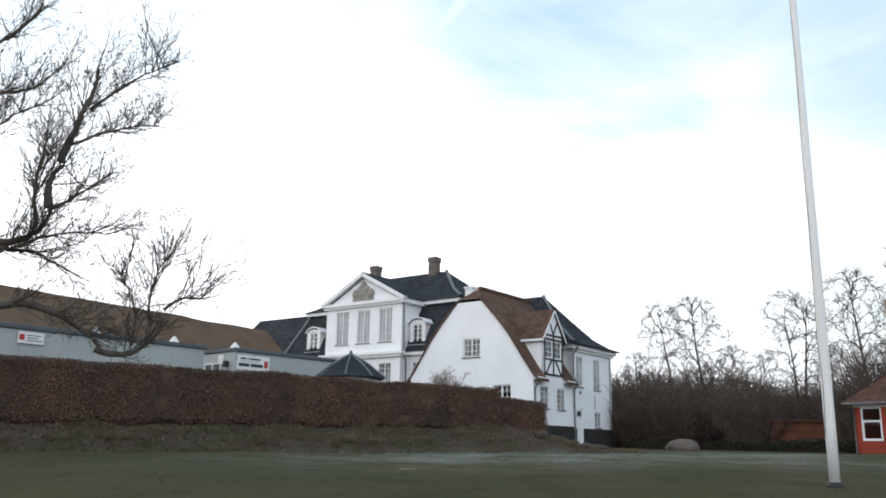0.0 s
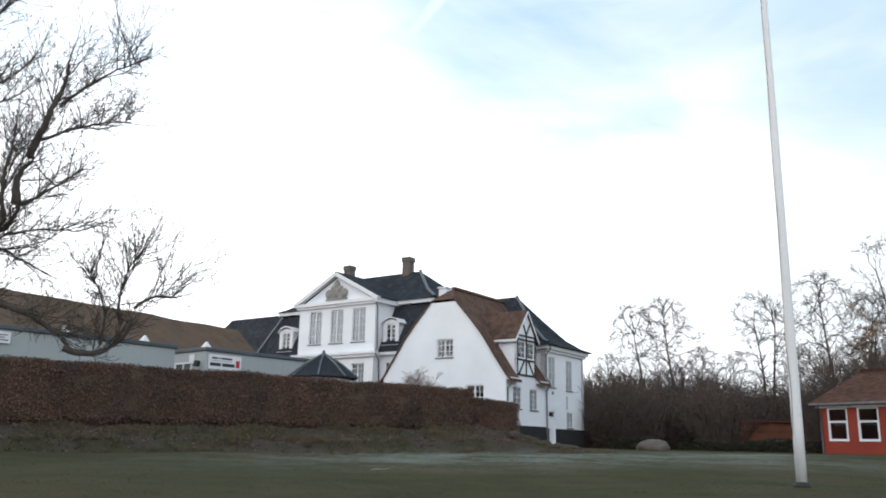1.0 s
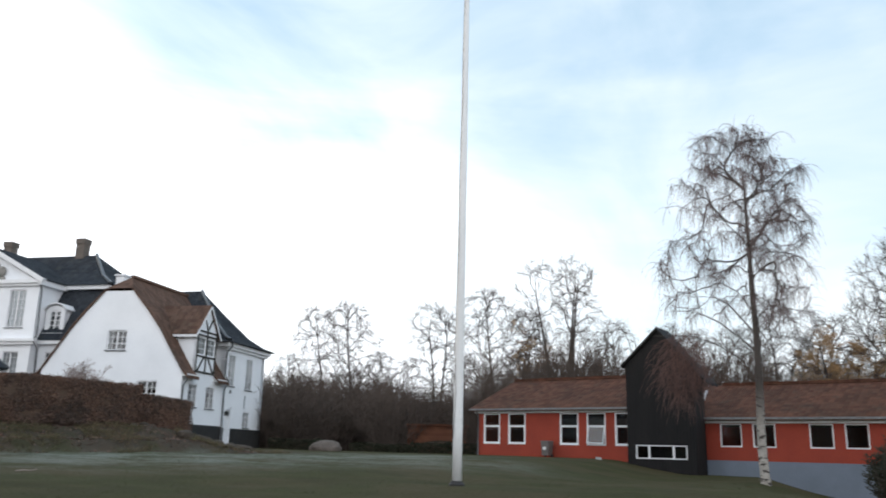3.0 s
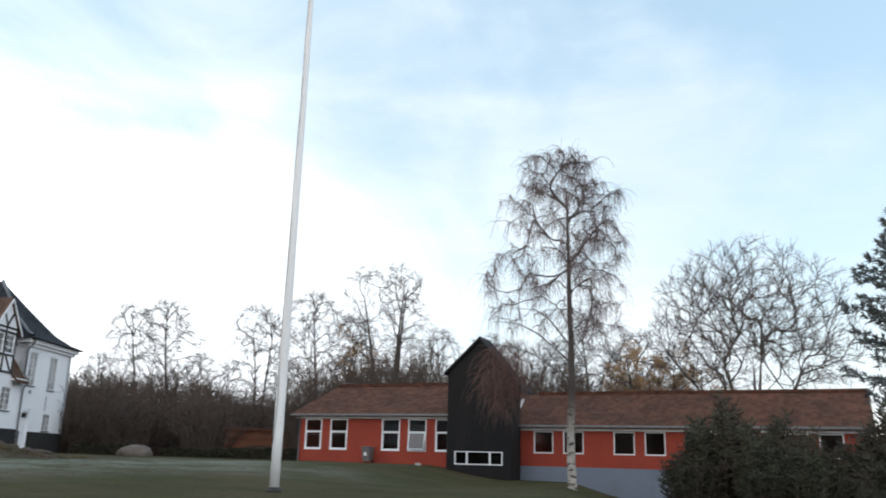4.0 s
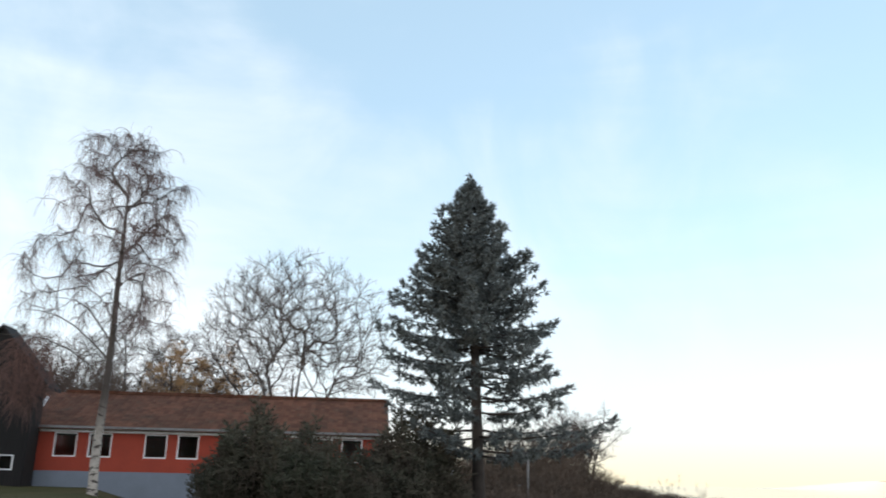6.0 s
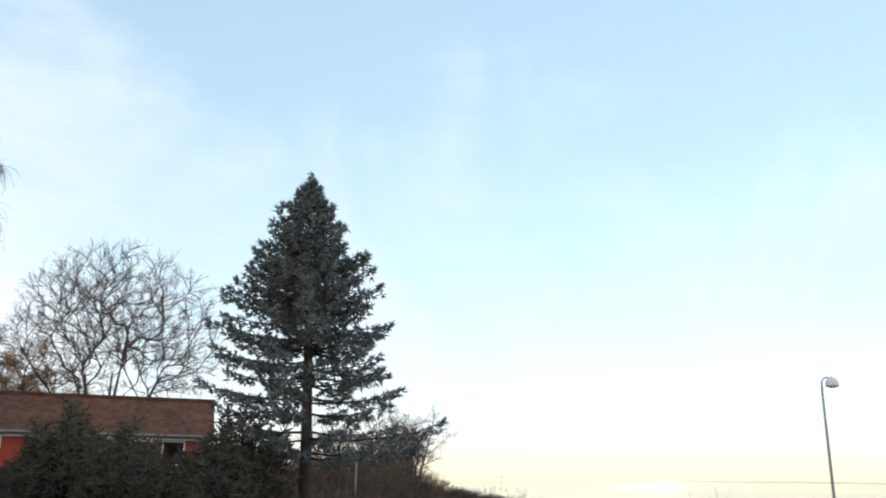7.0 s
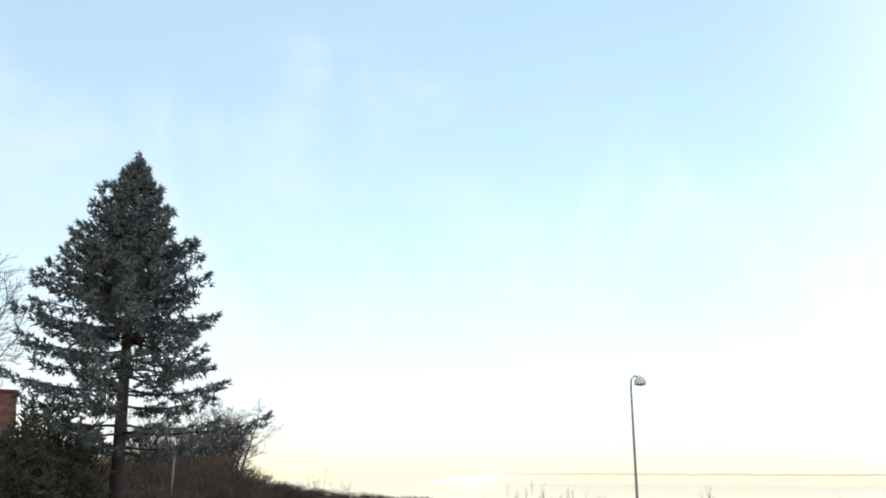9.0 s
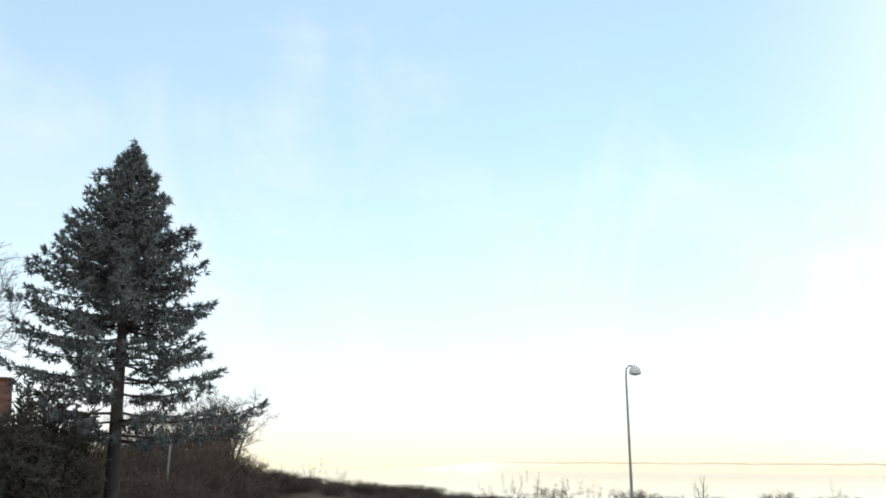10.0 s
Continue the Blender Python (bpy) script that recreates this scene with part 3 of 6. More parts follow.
# door with transom
bm = bmesh.new()
add_box(bm, 5.27, 5.35, 0.05, 0.2, 1.66, 3.83)
add_box(bm, 6.04, 6.12, 0.05, 0.2, 1.66, 3.83)
add_box(bm, 5.35, 6.04, 0.05, 0.2, 3.75, 3.83)
add_box(bm, 5.35, 6.04, 0.05, 0.2, 3.42, 3.48)
door = part("door", bm, TRIM_WHITE, house, "white panelled side door with glazed transom")
door.matrix_local = on_right(0, 0, 0.02)
bm = box_bm(5.35, 6.04, 0.09, 0.14, 1.68, 3.42)
for z0, z1 in ((1.85, 2.45), (2.6, 3.3)):
    for x0, x1 in ((5.43, 5.66), (5.73, 5.96)):
        add_box(bm, x0, x1, 0.075, 0.09, z0, z1)
part("door_leaf", bm, TRIM_WHITE, door)
part("pane", box_bm(5.35, 6.04, 0.1, 0.106, 3.48, 3.75), GLASS, door)
part("door_handle", box_bm(5.42, 5.54, 0.03, 0.06, 2.62, 2.65, 0.005), BLACK_IRON, door)
part("step", box_bm(5.1, 6.3, -0.5, 0.05, 1.3, 1.62, 0.02), STONE_GREY, house, "stone doorstep").matrix_local = on_right(0, 0, 0.02)
# wall lantern over the door
bm = bmesh.new()
add_beam(bm, (5.75, -0.18, 3.98), (5.75, 0.0, 4.03), 0.03, 0.03, (0, 0, 1))
add_box(bm, 5.69, 5.81, -0.26, -0.14, 3.86, 4.0)
part("wall_lantern", bm, TRIM_WHITE, house, "small white outside lamp").matrix_local = on_right(0, 0, 0.02)
bm = box_bm(5.7, 5.86, -0.06, 0.0, 4.86, 5.06, 0.01)
part("bell_box", bm, PIPE, house, "small grey box on the wall").matrix_local = on_right(0, 0, 0.02)
# cornice of the tall block
bm = bmesh.new()
add_box(bm, -0.9, 0.3, 4.62, 4.9, 7.72, 8.0)
add_box(bm, 0.02, 0.3, 4.9, 10.7, 7.72, 8.0)
add_box(bm, 0.02, 0.16, 4.9, 10.55, 7.55, 7.72)
part("cornice", bm, TRIM_WHITE, house)
r = part("roof", hip_roof(-8.9, 0.5, 4.4, 10.95, 8.02, -7.2, -3.68, 7.65, 11.85, sag=0.2, drop=0.06), SLATE, house, "dark glazed hipped roof")
uv_slope(r, 0, 0)


# brown roof of the gabled wing, bowed towards the eaves, with a half hip
def brown_roof(ya, yb, cut=False):
    bm = bmesh.new()
    prof = [(-0.2, 6.05)] if cut else [(0.42, 5.42), (0.0, 5.83)]
    prof += [ (-0.75, 6.88), (-1.64, 8.2), (-2.55, 9.3), (-3.74, 10.55), (-4.65, 11.45)]
    left = [(0.42, 5.42), (0.0, 5.83)] + prof[1 if cut else 2:]
    full = prof + [(-9.3 - x, z) for x, z in left[-2::-1]]
    n = len(full)
    front, back = [], []
    for x, z in full:
        y = ya + (max(0.0, z - 10.5) * 1.25 if ya < 0 else 0.0)
        front.append(bm.verts.new((x, y, z)))
        back.append(bm.verts.new((x, yb, z)))
    low_f = [bm.verts.new((v.co.x, v.co.y, v.co.z - 0.13)) for v in front]
    low_b = [bm.verts.new((v.co.x, yb, v.co.z - 0.13)) for v in back]
    for i in range(n - 1):
        bm.faces.new([front[i], back[i], back[i + 1], front[i + 1]])
        bm.faces.new([low_f[i], low_f[i + 1], low_b[i + 1], low_b[i]])
        bm.faces.new([front[i], front[i + 1], low_f[i + 1], low_f[i]])
        bm.faces.new([back[i + 1], back[i], low_b[i], low_b[i + 1]])
    for i in (0, n - 1):
        q = [front[i], low_f[i], low_b[i], back[i]]
        bm.faces.new(q if i == 0 else q[::-1])
    k = len(prof) - 1
    # the half hip's own face
    a, b, c = front[k - 1], front[k], front[k + 1]
    bm.faces.new([a, b, c])
    bmesh.ops.recalc_face_normals(bm, faces=bm.faces[:])
    return bm


for ya, yb, cut in ((-0.12, 1.16, False), (1.16, 3.56, True), (3.56, 4.88, False), (4.88, 7.6, True)):
    r = part("roof", brown_roof(ya, yb, cut), BROWN_TILE, house, "brown tile roof with a half hip and bowed eaves")
    uv_slope(r, 0, 0)
bm = bmesh.new()
add_beam(bm, (-4.65, 1.1, 11.5), (-4.65, 7.5, 11.5), 0.26, 0.16, (0, 0, 1))
part("ridge", bm, BROWN_TILE, house)
# eave boards and gutters
bm = bmesh.new()
add_box(bm, 0.02, 0.34, 0.0, 1.25, 5.42, 5.56)
add_box(bm, 0.02, 0.34, 3.6, 4.9, 5.42, 5.56)
part("eave_board", bm, TRIM_WHITE, house)


def downpipe(parent, points, r=0.05):
    t = Tubes()
    t.add([Vector(p) for p in points], [r] * len(points), 8)
    return t.part("downpipe", PIPE, parent, "grey zinc downpipe", True)


downpipe(house, [(0.38, -0.05, 5.45), (0.32, 0.02, 5.2), (0.08, 0.06, 4.9), (0.08, 0.06, 3.2), (0.08, 0.06, 1.6)])
downpipe(house, [(0.42, 4.8, 7.95), (0.4, 4.85, 7.7), (0.12, 4.78, 7.35), (0.12, 4.78, 5.9), (0.4, 4.75, 5.5), (0.12, 4.82, 5.0), (0.1, 4.9, 3.0), (0.1, 4.95, 1.7)])
downpipe(house, [(0.1, 7.72, 4.85), (0.09, 7.72, 4.0)], 0.02)

# half-timbered dormer over the side wall
dormer = thing("timbered_dormer")
dormer.parent = house
bm = wall_strips([(1.2, 8.15), (2.36, 9.72), (3.52, 8.15)], [(1.36, 2.27, 6.82, 7.88), (2.42, 3.36, 6.82, 7.88)], 5.75, 0.16)
w = part("infill", bm, WHITEWASH, dormer, "white infill between dark timbers")
w.matrix_local = on_right(0, 0, 0.02)
for s0, s1 in ((1.36, 2.27), (2.42, 3.36)):
    window(house, on_right(s0, 6.82, 0.02), s1 - s0, 1.06, 2, 3, inset=0.03, sill=False, lights=1)
beams = [((1.28, 5.75), (1.28, 8.15)), ((3.44, 5.75), (3.44, 8.15)), ((2.345, 5.75), (2.345, 8.15)),
         ((1.2, 5.82), (3.52, 5.82)), ((1.2, 6.74), (3.52, 6.74)), ((1.2, 7.97), (3.52, 7.97)), ((1.2, 8.22), (3.52, 8.22)),
         ((1.45, 5.85), (2.1, 6.7)), ((3.3, 5.85), (2.6, 6.7)), ((1.95, 9.0), (2.36, 8.3)), ((2.8, 9.0), (2.36, 8.3))]
for i, (p, q) in enumerate(beams):
    bm = bmesh.new()
    dp = 0.06 + 0.006 * (i % 3)
    add_beam(bm, (p[0], -0.01 - 0.002 * (i % 4), p[1]), (q[0], -0.01 - 0.002 * (i % 4), q[1]), 0.105, dp)
    part("timber", bm, TIMBER, dormer).matrix_local = on_right(0, 0, 0.02)
bm = bmesh.new()
for sy, yy in ((1, 1.2), (-1, 3.52)):
    add_hex(bm, [(-2.6, yy, 8.0), (0.0, yy, 5.75), (0.0, yy + sy * 0.14, 5.75), (-2.6, yy + sy * 0.14, 8.0), (-2.6, yy, 8.3), (0.0, yy, 8.2), (0.0, yy + sy * 0.14, 8.2), (-2.6, yy + sy * 0.14, 8.3)])
part("cheek", bm, WHITEWASH, dormer)
bm = bmesh.new()
for sy, ye in ((-1, 0.92), (1, 3.8)):
    add_hex(bm, [(0.14, ye, 7.86), (0.14, 2.36, 9.74), (-4.2, 2.36, 9.74), (-4.2, ye, 7.86), (0.14, ye, 8.0), (0.14, 2.36, 9.88), (-4.2, 2.36, 9.88), (-4.2, ye, 8.0)])
bmesh.ops.recalc_face_normals(bm, faces=bm.faces[:])
r = part("dormer_roof", bm, BROWN_TILE, dormer)
uv_slope(r, 0, 0)
for ye in (0.9, 3.82):
    bm = bmesh.new()
    add_beam(bm, (0.17, ye, 7.88), (0.17, 2.36, 9.76), 0.1, 0.04, (1, 0, 0))
    part("bargeboard", bm, TRIM_WHITE, dormer)
bm = bmesh.new()
add_box(bm, -2.2, 0.14, 0.9, 1.02, 7.78, 7.92)
part("fascia", bm, TRIM_WHITE, dormer)

# main block: pedimented centre
ped_holes = [(-18.28, -17.0, 8.6, 11.03), (-16.17, -14.89, 8.6, 11.03), (-14.03, -12.78, 8.6, 11.03), (-13.95, -12.76, 5.6, 7.08), (-16.1, -14.9, 5.6, 7.08), (-18.2, -17.0, 5.6, 7.08)]
PED = [(-19.3, 11.45), (-15.6, 13.45), (-11.88, 11.45)]
part("wall", wall_strips(PED, ped_holes, 3.0, 0.4), WHITEWASH, house, "whitewashed centre front with pediment").matrix_local = on_front(0, 2.0, 0)
for a, b, c, d in ped_holes[:3]:
    window(house, on_front(a, 2.0, c), b - a, d - c, 4, 4, blind=0.97)
for a, b, c, d in ped_holes[3:]:
    window(house, on_front(a, 2.0, c), b - a, d - c, 4, 4)
bm = bmesh.new()
add_box(bm, -12.28, -11.88, 2.4, 5.2, 3.0, 11.45)
add_box(bm, -19.3, -18.9, 2.4, 5.2, 3.0, 11.45)
part("return_wall", bm, WHITEWASH, house)
bm = bmesh.new()
add_box(bm, -19.62, -11.56, 1.72, 2.0, 11.42, 11.66)
add_box(bm, -19.5, -11.68, 1.84, 2.0, 11.26, 11.42)
part("cornice", bm, TRIM_WHITE, house)
bm = bmesh.new()
add_box(bm, -11.88, -11.58, 1.72, 5.2, 11.3, 11.62)
part("cornice", bm, TRIM_WHITE, house)
for sx in (1, -1):
    bm = bmesh.new()
    add_beam(bm, (-15.6 + sx * 4.1, 1.84, 11.55), (-15.6, 1.84, 13.68), 0.28, 0.34)
    part("raking_cornice", bm, TRIM_WHITE, house)
bm = bmesh.new()
add_box(bm, -19.7, -11.5, 1.66, 2.0, 7.68, 7.86)
add_box(bm, -19.55, -11.65, 1.78, 2.0, 7.5, 7.68)
part("string_course", bm, TRIM_WHITE, house)
for x in (-19.3, -11.88 - 0.5):
    part("pilaster", box_bm(x, x + 0.5, 1.93, 2.0, 3.0, 7.5), WHITEWASH, house)


def crest_form():
    """Carved relief: a stepped base, two volutes and a crowned shield."""
    bm = bmesh.new()
    add_box(bm, -1.02, 1.02, -0.1, 0.02, 0.0, 0.16)
    add_box(bm, -0.85, 0.85, -0.12, 0.02, 0.16, 0.7)
    for cx, cz, r in ((-0.72, 0.5, 0.36), (0.72, 0.5, 0.36), (0, 0.62, 0.46), (0, 1.12, 0.3), (-0.34, 0.86, 0.24), (0.34, 0.86, 0.24), (0, 1.38, 0.14)):
        bmesh.ops.create_uvsphere(bm, u_segments=12, v_segments=8, radius=1, matrix=Matrix.Translation((cx, -0.06, cz)) @ Matrix.Diagonal((r, 0.16, r, 1)))
    return bm


part("crest", crest_form(), STONE_GREY, house, "weathered grey stone coat of arms relief").matrix_local = on_front(-15.6, 1.98, 11.74)
# pediment roof running back
bm = bmesh.new()
for sx in (1, -1):
    xe = -15.6 + sx * 4.12
    add_hex(bm, [(xe, 1.72, 11.62), (xe, 8.0, 11.62), (-15.6, 8.0, 13.78), (-15.6, 1.72, 13.78), (xe, 1.72, 11.7), (xe, 8.0, 11.7), (-15.6, 8.0, 13.88), (-15.6, 1.72, 13.88)])
bmesh.ops.recalc_face_normals(bm, faces=bm.faces[:])
r = part("roof", bm, SLATE, house)
uv_slope(r, 0, 0)
# main wings: wall, steep lower roof, cornice, upper roof
main_holes = [(-11.41, -10.2, 5.65, 7.13), (-22.3, -21.1, 5.65, 7.13)]
part("wall", wall_strips([(-24.2, 7.6), (-8.0, 7.6)], main_holes, 2.5, 0.4), WHITEWASH, house).matrix_local = on_front(0, 2.7, 0)
for a, b, c, d in main_holes:
    window(house, on_front(a, 2.7, c), b - a, d - c, 4, 4)
bm = bmesh.new()
add_box(bm, -11.85, -8.0, 2.4, 2.7, 7.6, 7.82)
add_box(bm, -24.5, -19.35, 2.4, 2.7, 7.6, 7.82)
part("cornice", bm, TRIM_WHITE, house)
bm = bmesh.new()
sq = [(-24.5, 2.35, 7.82), (-7.6, 2.35, 7.82), (-7.6, 13.0, 7.82), (-24.5, 13.0, 7.82)]
tq = [(-23.4, 4.3, 11.4), (-8.6, 4.3, 11.4), (-8.6, 11.0, 11.4), (-23.4, 11.0, 11.4)]
add_hex(bm, sq + tq)
r = part("lower_roof", bm, SLATE, house, "steep dark lower mansard roof")
uv_slope(r, 0, 0)
bm = bmesh.new()
add_box(bm, -23.7, -19.3, 4.0, 4.3, 11.4, 11.66)
add_box(bm, -11.6, -8.3, 4.0, 4.3, 11.4, 11.66)
add_box(bm, -8.6, -8.3, 4.3, 11.2, 11.4, 11.66)
add_box(bm, -23.7, -23.4, 4.3, 11.2, 11.4, 11.66)
part("cornice", bm, TRIM_WHITE, house)
r = part("upper_roof", hip_roof(-23.9, -8.1, 3.85, 11.55, 11.67, -20.0, -12.3, 7.7, 14.62, sag=0.12, drop=0.0), SLATE, house, "dark glazed upper roof")
uv_slope(r, 0, 0)
# pale ridge tiles along the hips
t = Tubes()
t.add([Vector((-12.3, 7.7, 14.68)), Vector((-11.0, 6.5, 13.55)), Vector((-9.9, 5.45, 12.65)), Vector((-8.1, 3.85, 11.74))], [0.11] * 4, 6)
t.part("hip_ridge", PIPE, house, "pale mortared hip tiles")
t = Tubes()
t.add([Vector((-3.68, 7.65, 11.9)), Vector((-2.2, 6.5, 10.25)), Vector((-0.95, 5.5, 9.05)), Vector((-0.1, 4.85, 8.35)), Vector((0.5, 4.4, 8.1))], [0.1] * 5, 6)
t.part("hip_ridge", PIPE, house, "pale mortared hip tiles")


def chimney(x, y, z0, z1, w):
    bm = box_bm(x - w / 2, x + w / 2, y - w / 2, y + w / 2, z0, z1)
    add_box(bm, x - w / 2 - 0.05, x + w / 2 + 0.05, y - w / 2 - 0.05, y + w / 2 + 0.05, z1 - 0.32, z1 - 0.16)
    add_box(bm, x - w / 2 - 0.05, x + w / 2 + 0.05, y - w / 2 - 0.05, y + w / 2 + 0.05, z1 - 0.16, z1 - 0.06)
    add_box(bm, x - w / 2 - 0.06, x + w / 2 + 0.06, y - w / 2 - 0.06, y + w / 2 + 0.06, z1 - 0.06, z1 + 0.04)
    part("chimney", bm, BRICK_DARK, house, "sooty brick chimney stack")


chimney(-19.6, 7.7, 13.5, 15.75, 0.66)
chimney(-13.5, 7.7, 13.8, 15.78, 0.66)
bm = box_bm(-7.95, -7.35, 4.1, 4.7, 10.6, 12.25, 0.02)
add_box(bm, -8.02, -7.28, 4.03, 4.77, 12.25, 12.36)
part("chimney", bm, TRIM_WHITE, house, "white rendered chimney stack")


def arched_dormer(x):
    """A small white dormer with a segmental hood."""
    d = thing("roof_dormer")
    d.parent = house
    d.matrix_local = on_front(x, 2.75, 8.3)
    bm = wall_strips([(0, 1.5), (0.25, 1.72), (0.7, 1.82), (1.15, 1.72), (1.4, 1.5)], [(0.28, 1.12, 0.22, 1.5)], 0, 0.14)
    part("front", bm, TRIM_WHITE, d)
    bm = bmesh.new()
    for s0, s1 in ((0.02, 0.1), (1.3, 1.38)):
        add_hex(bm, [(s0, 0.14, 0.0), (s1, 0.14, 0.0), (s1, 0.9, 1.5), (s0, 0.9, 1.5), (s0, 0.14, 1.5), (s1, 0.14, 1.5), (s1, 1.5, 1.62), (s0, 1.5, 1.62)])
    part("cheek", bm, TRIM_WHITE, d)
    bm = bmesh.new()
    arc = [(-0.12, 1.5), (0.2, 1.8), (0.7, 1.93), (1.2, 1.8), (1.52, 1.5)]
    for (a, za), (b, zb) in zip(arc, arc[1:]):
        add_hex(bm, [(a, -0.14, za), (b, -0.14, zb), (b, 1.7, zb), (a, 1.7, za), (a, -0.14, za + 0.08), (b, -0.14, zb + 0.08), (b, 1.7, zb + 0.08), (a, 1.7, za + 0.08)])
    part("hood", bm, TRIM_WHITE, d)
    part("ledge", box_bm(-0.12, 1.52, -0.14, 0.14, -0.1, 0.02), TRIM_WHITE, d)
    window(house, on_front(x + 0.28, 2.75, 8.52), 0.84, 1.26, 2, 4, inset=0.04, sill=False)


arched_dormer(-11.75)
arched_dormer(-22.1)
downpipe(house, [(-11.75, 1.9, 11.3), (-11.75, 2.05, 11.0), (-11.78, 2.2, 8.1), (-11.6, 1.75, 7.7), (-11.7, 2.3, 7.3), (-11.7, 2.55, 3.2)])
t = Tubes()
t.add([Vector((-24.5, 2.32, 7.86)), Vector((-24.0, 3.2, 9.5)), Vector((-23.4, 4.27, 11.42))], [0.07] * 3, 6)
t.part("hip_ridge", PIPE, house, "pale mortared hip tiles")
# lower wing adjoining behind the cabins
part("wall", box_bm(-32.0, -24.2, 3.4, 9.6, 2.4, 8.0), WHITEWASH, house)
r = part("roof", hip_roof(-33.6, -22.5, 2.9, 10.2, 8.0, -32.2, -22.6, 6.5, 12.0, sag=0.1), SLATE, house, "dark hipped roof of the lower wing")
uv_slope(r, 0, 0)
part("floor", box_bm(-23.0, -0.5, 5.4, 9.8, 4.9, 5.1), ROOM_SHADE, house)
part("inner_wall", box_bm(-23.0, -0.5, 6.8, 7.0, 1.6, 7.7), ROOM_SHADE, house)

# ---- long building with a brown roof behind the cabins ----
barn_a, barn_b = polar(-34.0, 48.0), polar(-13.7, 62.0)
barn_dir = (barn_b - barn_a).normalized()
barn = thing("long_barn", Matrix.Translation((barn_a.x, barn_a.y, 0)) @ Matrix.Rotation(math.atan2(barn_dir.y, barn_dir.x), 4, "Z"))
tagged(barn, "long low building with an old brown roof", "barn")
BL = (barn_b - barn_a).length
part("wall", box_bm(0, BL, -4.5, 4.5, 1.5, 5.4), WHITEWASH, barn)
bm = bmesh.new()
prev = None
for i in range(25):
    x = -0.5 + (BL + 1.0) * i / 24
    dz = 0.1 * noise.noise((x * 0.35, 0, 1.0))
    ring = [bm.verts.new(c) for c in ((x, -5.2, 5.0), (x, -2.6, 7.35 + dz), (x, -0.25, 9.5 + dz), (x, 0.25, 9.5 + dz), (x, 5.2, 5.0), (x, 5.2, 4.75), (x, -5.2, 4.75))]
    if prev:
        for j in range(7):
            bm.faces.new([prev[j], ring[j], ring[(j + 1) % 7], prev[(j + 1) % 7]])
    else:
        bm.faces.new(ring)
    prev = ring
bm.faces.new(prev[::-1])
bmesh.ops.recalc_face_normals(bm, faces=bm.faces[:])
part("roof", bm, THATCH, barn, "old brown roof")
t = Tubes()
t.add([Vector((BL - 4.2, 0, 9.4)), Vector((BL - 4.2, 0, 11.0))], [0.03, 0.02], 5)
t.add([Vector((BL - 4.5, 0, 10.6)), Vector((BL - 3.9, 0, 10.6))], [0.02, 0.02], 5)
t.part("aerial", BLACK_IRON, barn, "thin dark roof aerial")


# ---- grey site cabins behind the hedge ----
def cabin(p, heading, length, width, top, vents, name_label, sign=False, end_window=False):
    """p: corner nearest the camera's left; long side runs along heading (degrees from +y, clockwise)."""
    m = Matrix.Translation((p[0], p[1], 0)) @ Matrix.Rotation(radians(90 - heading), 4, "Z")
    c = thing("site_cabin", m)
    tagged(c, name_label, "cabin", "grey site cabins")
    z0 = top - 2.75
    part("body", box_bm(0, length, 0, width, z0, top - 0.14, 0.02), CABIN, c, "grey sheet metal walls")
    n = int(length / 1.2)
    for i in range(1, n):
        x = length * i / n
        part("seam", box_bm(x - 0.02, x + 0.02, -0.012, 0.0, z0 + 0.1, top - 0.16), CABIN, c)
    part("roof_edge", box_bm(-0.08, length + 0.08, -0.08, width + 0.08, top - 0.14, top, 0.015), CABIN_TRIM, c, "dark grey roof flashing")
    for x in vents:
        bm = bmesh.new()
        add_hex(bm, [(x - 0.17, 0.33, top), (x + 0.17, 0.33, top), (x + 0.17, 0.67, top), (x - 0.17, 0.67, top), (x - 0.02, 0.46, top + 0.27), (x + 0.02, 0.46, top + 0.27), (x + 0.02, 0.54, top + 0.27), (x - 0.02, 0.54, top + 0.27)])
        part("roof_vent", bm, SIGN_WHITE, c, "small white roof vent")
    if sign:
        s = part("sign", box_bm(0.1, 1.66, -0.05, -0.015, top - 0.84, top - 0.26), SIGN_WHITE, c, "white sign with two lines of dark lettering and a red mark")
        for a, b, z, h in ((0.24, 0.52, 0.4, 0.07), (0.57, 0.63, 0.4, 0.07), (0.68, 1.2, 0.4, 0.07), (0.17, 0.68, 0.65, 0.13), (0.74, 1.34, 0.65, 0.13), (0.24, 1.2, 0.5, 0.015)):
            part("lettering", box_bm(a, b, -0.056, -0.05, top - z - h / 2, top - z + h / 2), SIGN_INK, s)
        part("mark", box_bm(1.4, 1.58, -0.056, -0.05, top - 0.72, top - 0.44), SIGN_RED, s)
        part("sign_plate", box_bm(-0.05, -0.015, 0.75, 1.1, top - 0.62, top - 0.25), SIGN_WHITE, c)
        bm = box_bm(-0.2, -0.02, 0.35, 0.55, top - 0.75, top - 0.52, 0.02)
        part("floodlight", bm, BLACK_IRON, c)
    if end_window:
        bm = bmesh.new()
        for y0, y1, z0w, z1w in ((0.9, 0.96, -1.3, -0.55), (2.04, 2.1, -1.3, -0.55), (1.47, 1.53, -1.3, -0.55), (0.9, 2.1, -0.61, -0.55), (0.9, 2.1, -1.36, -1.3)):
            add_box(bm, -0.05, -0.01, y0, y1, top + z0w, top + z1w)
        wf = part("window", bm, SIGN_WHITE, c, "white framed cabin window")
        part("pane", box_bm(-0.025, -0.015, 0.96, 2.04, top - 1.3, top - 0.61), GLASS, wf)
    return c


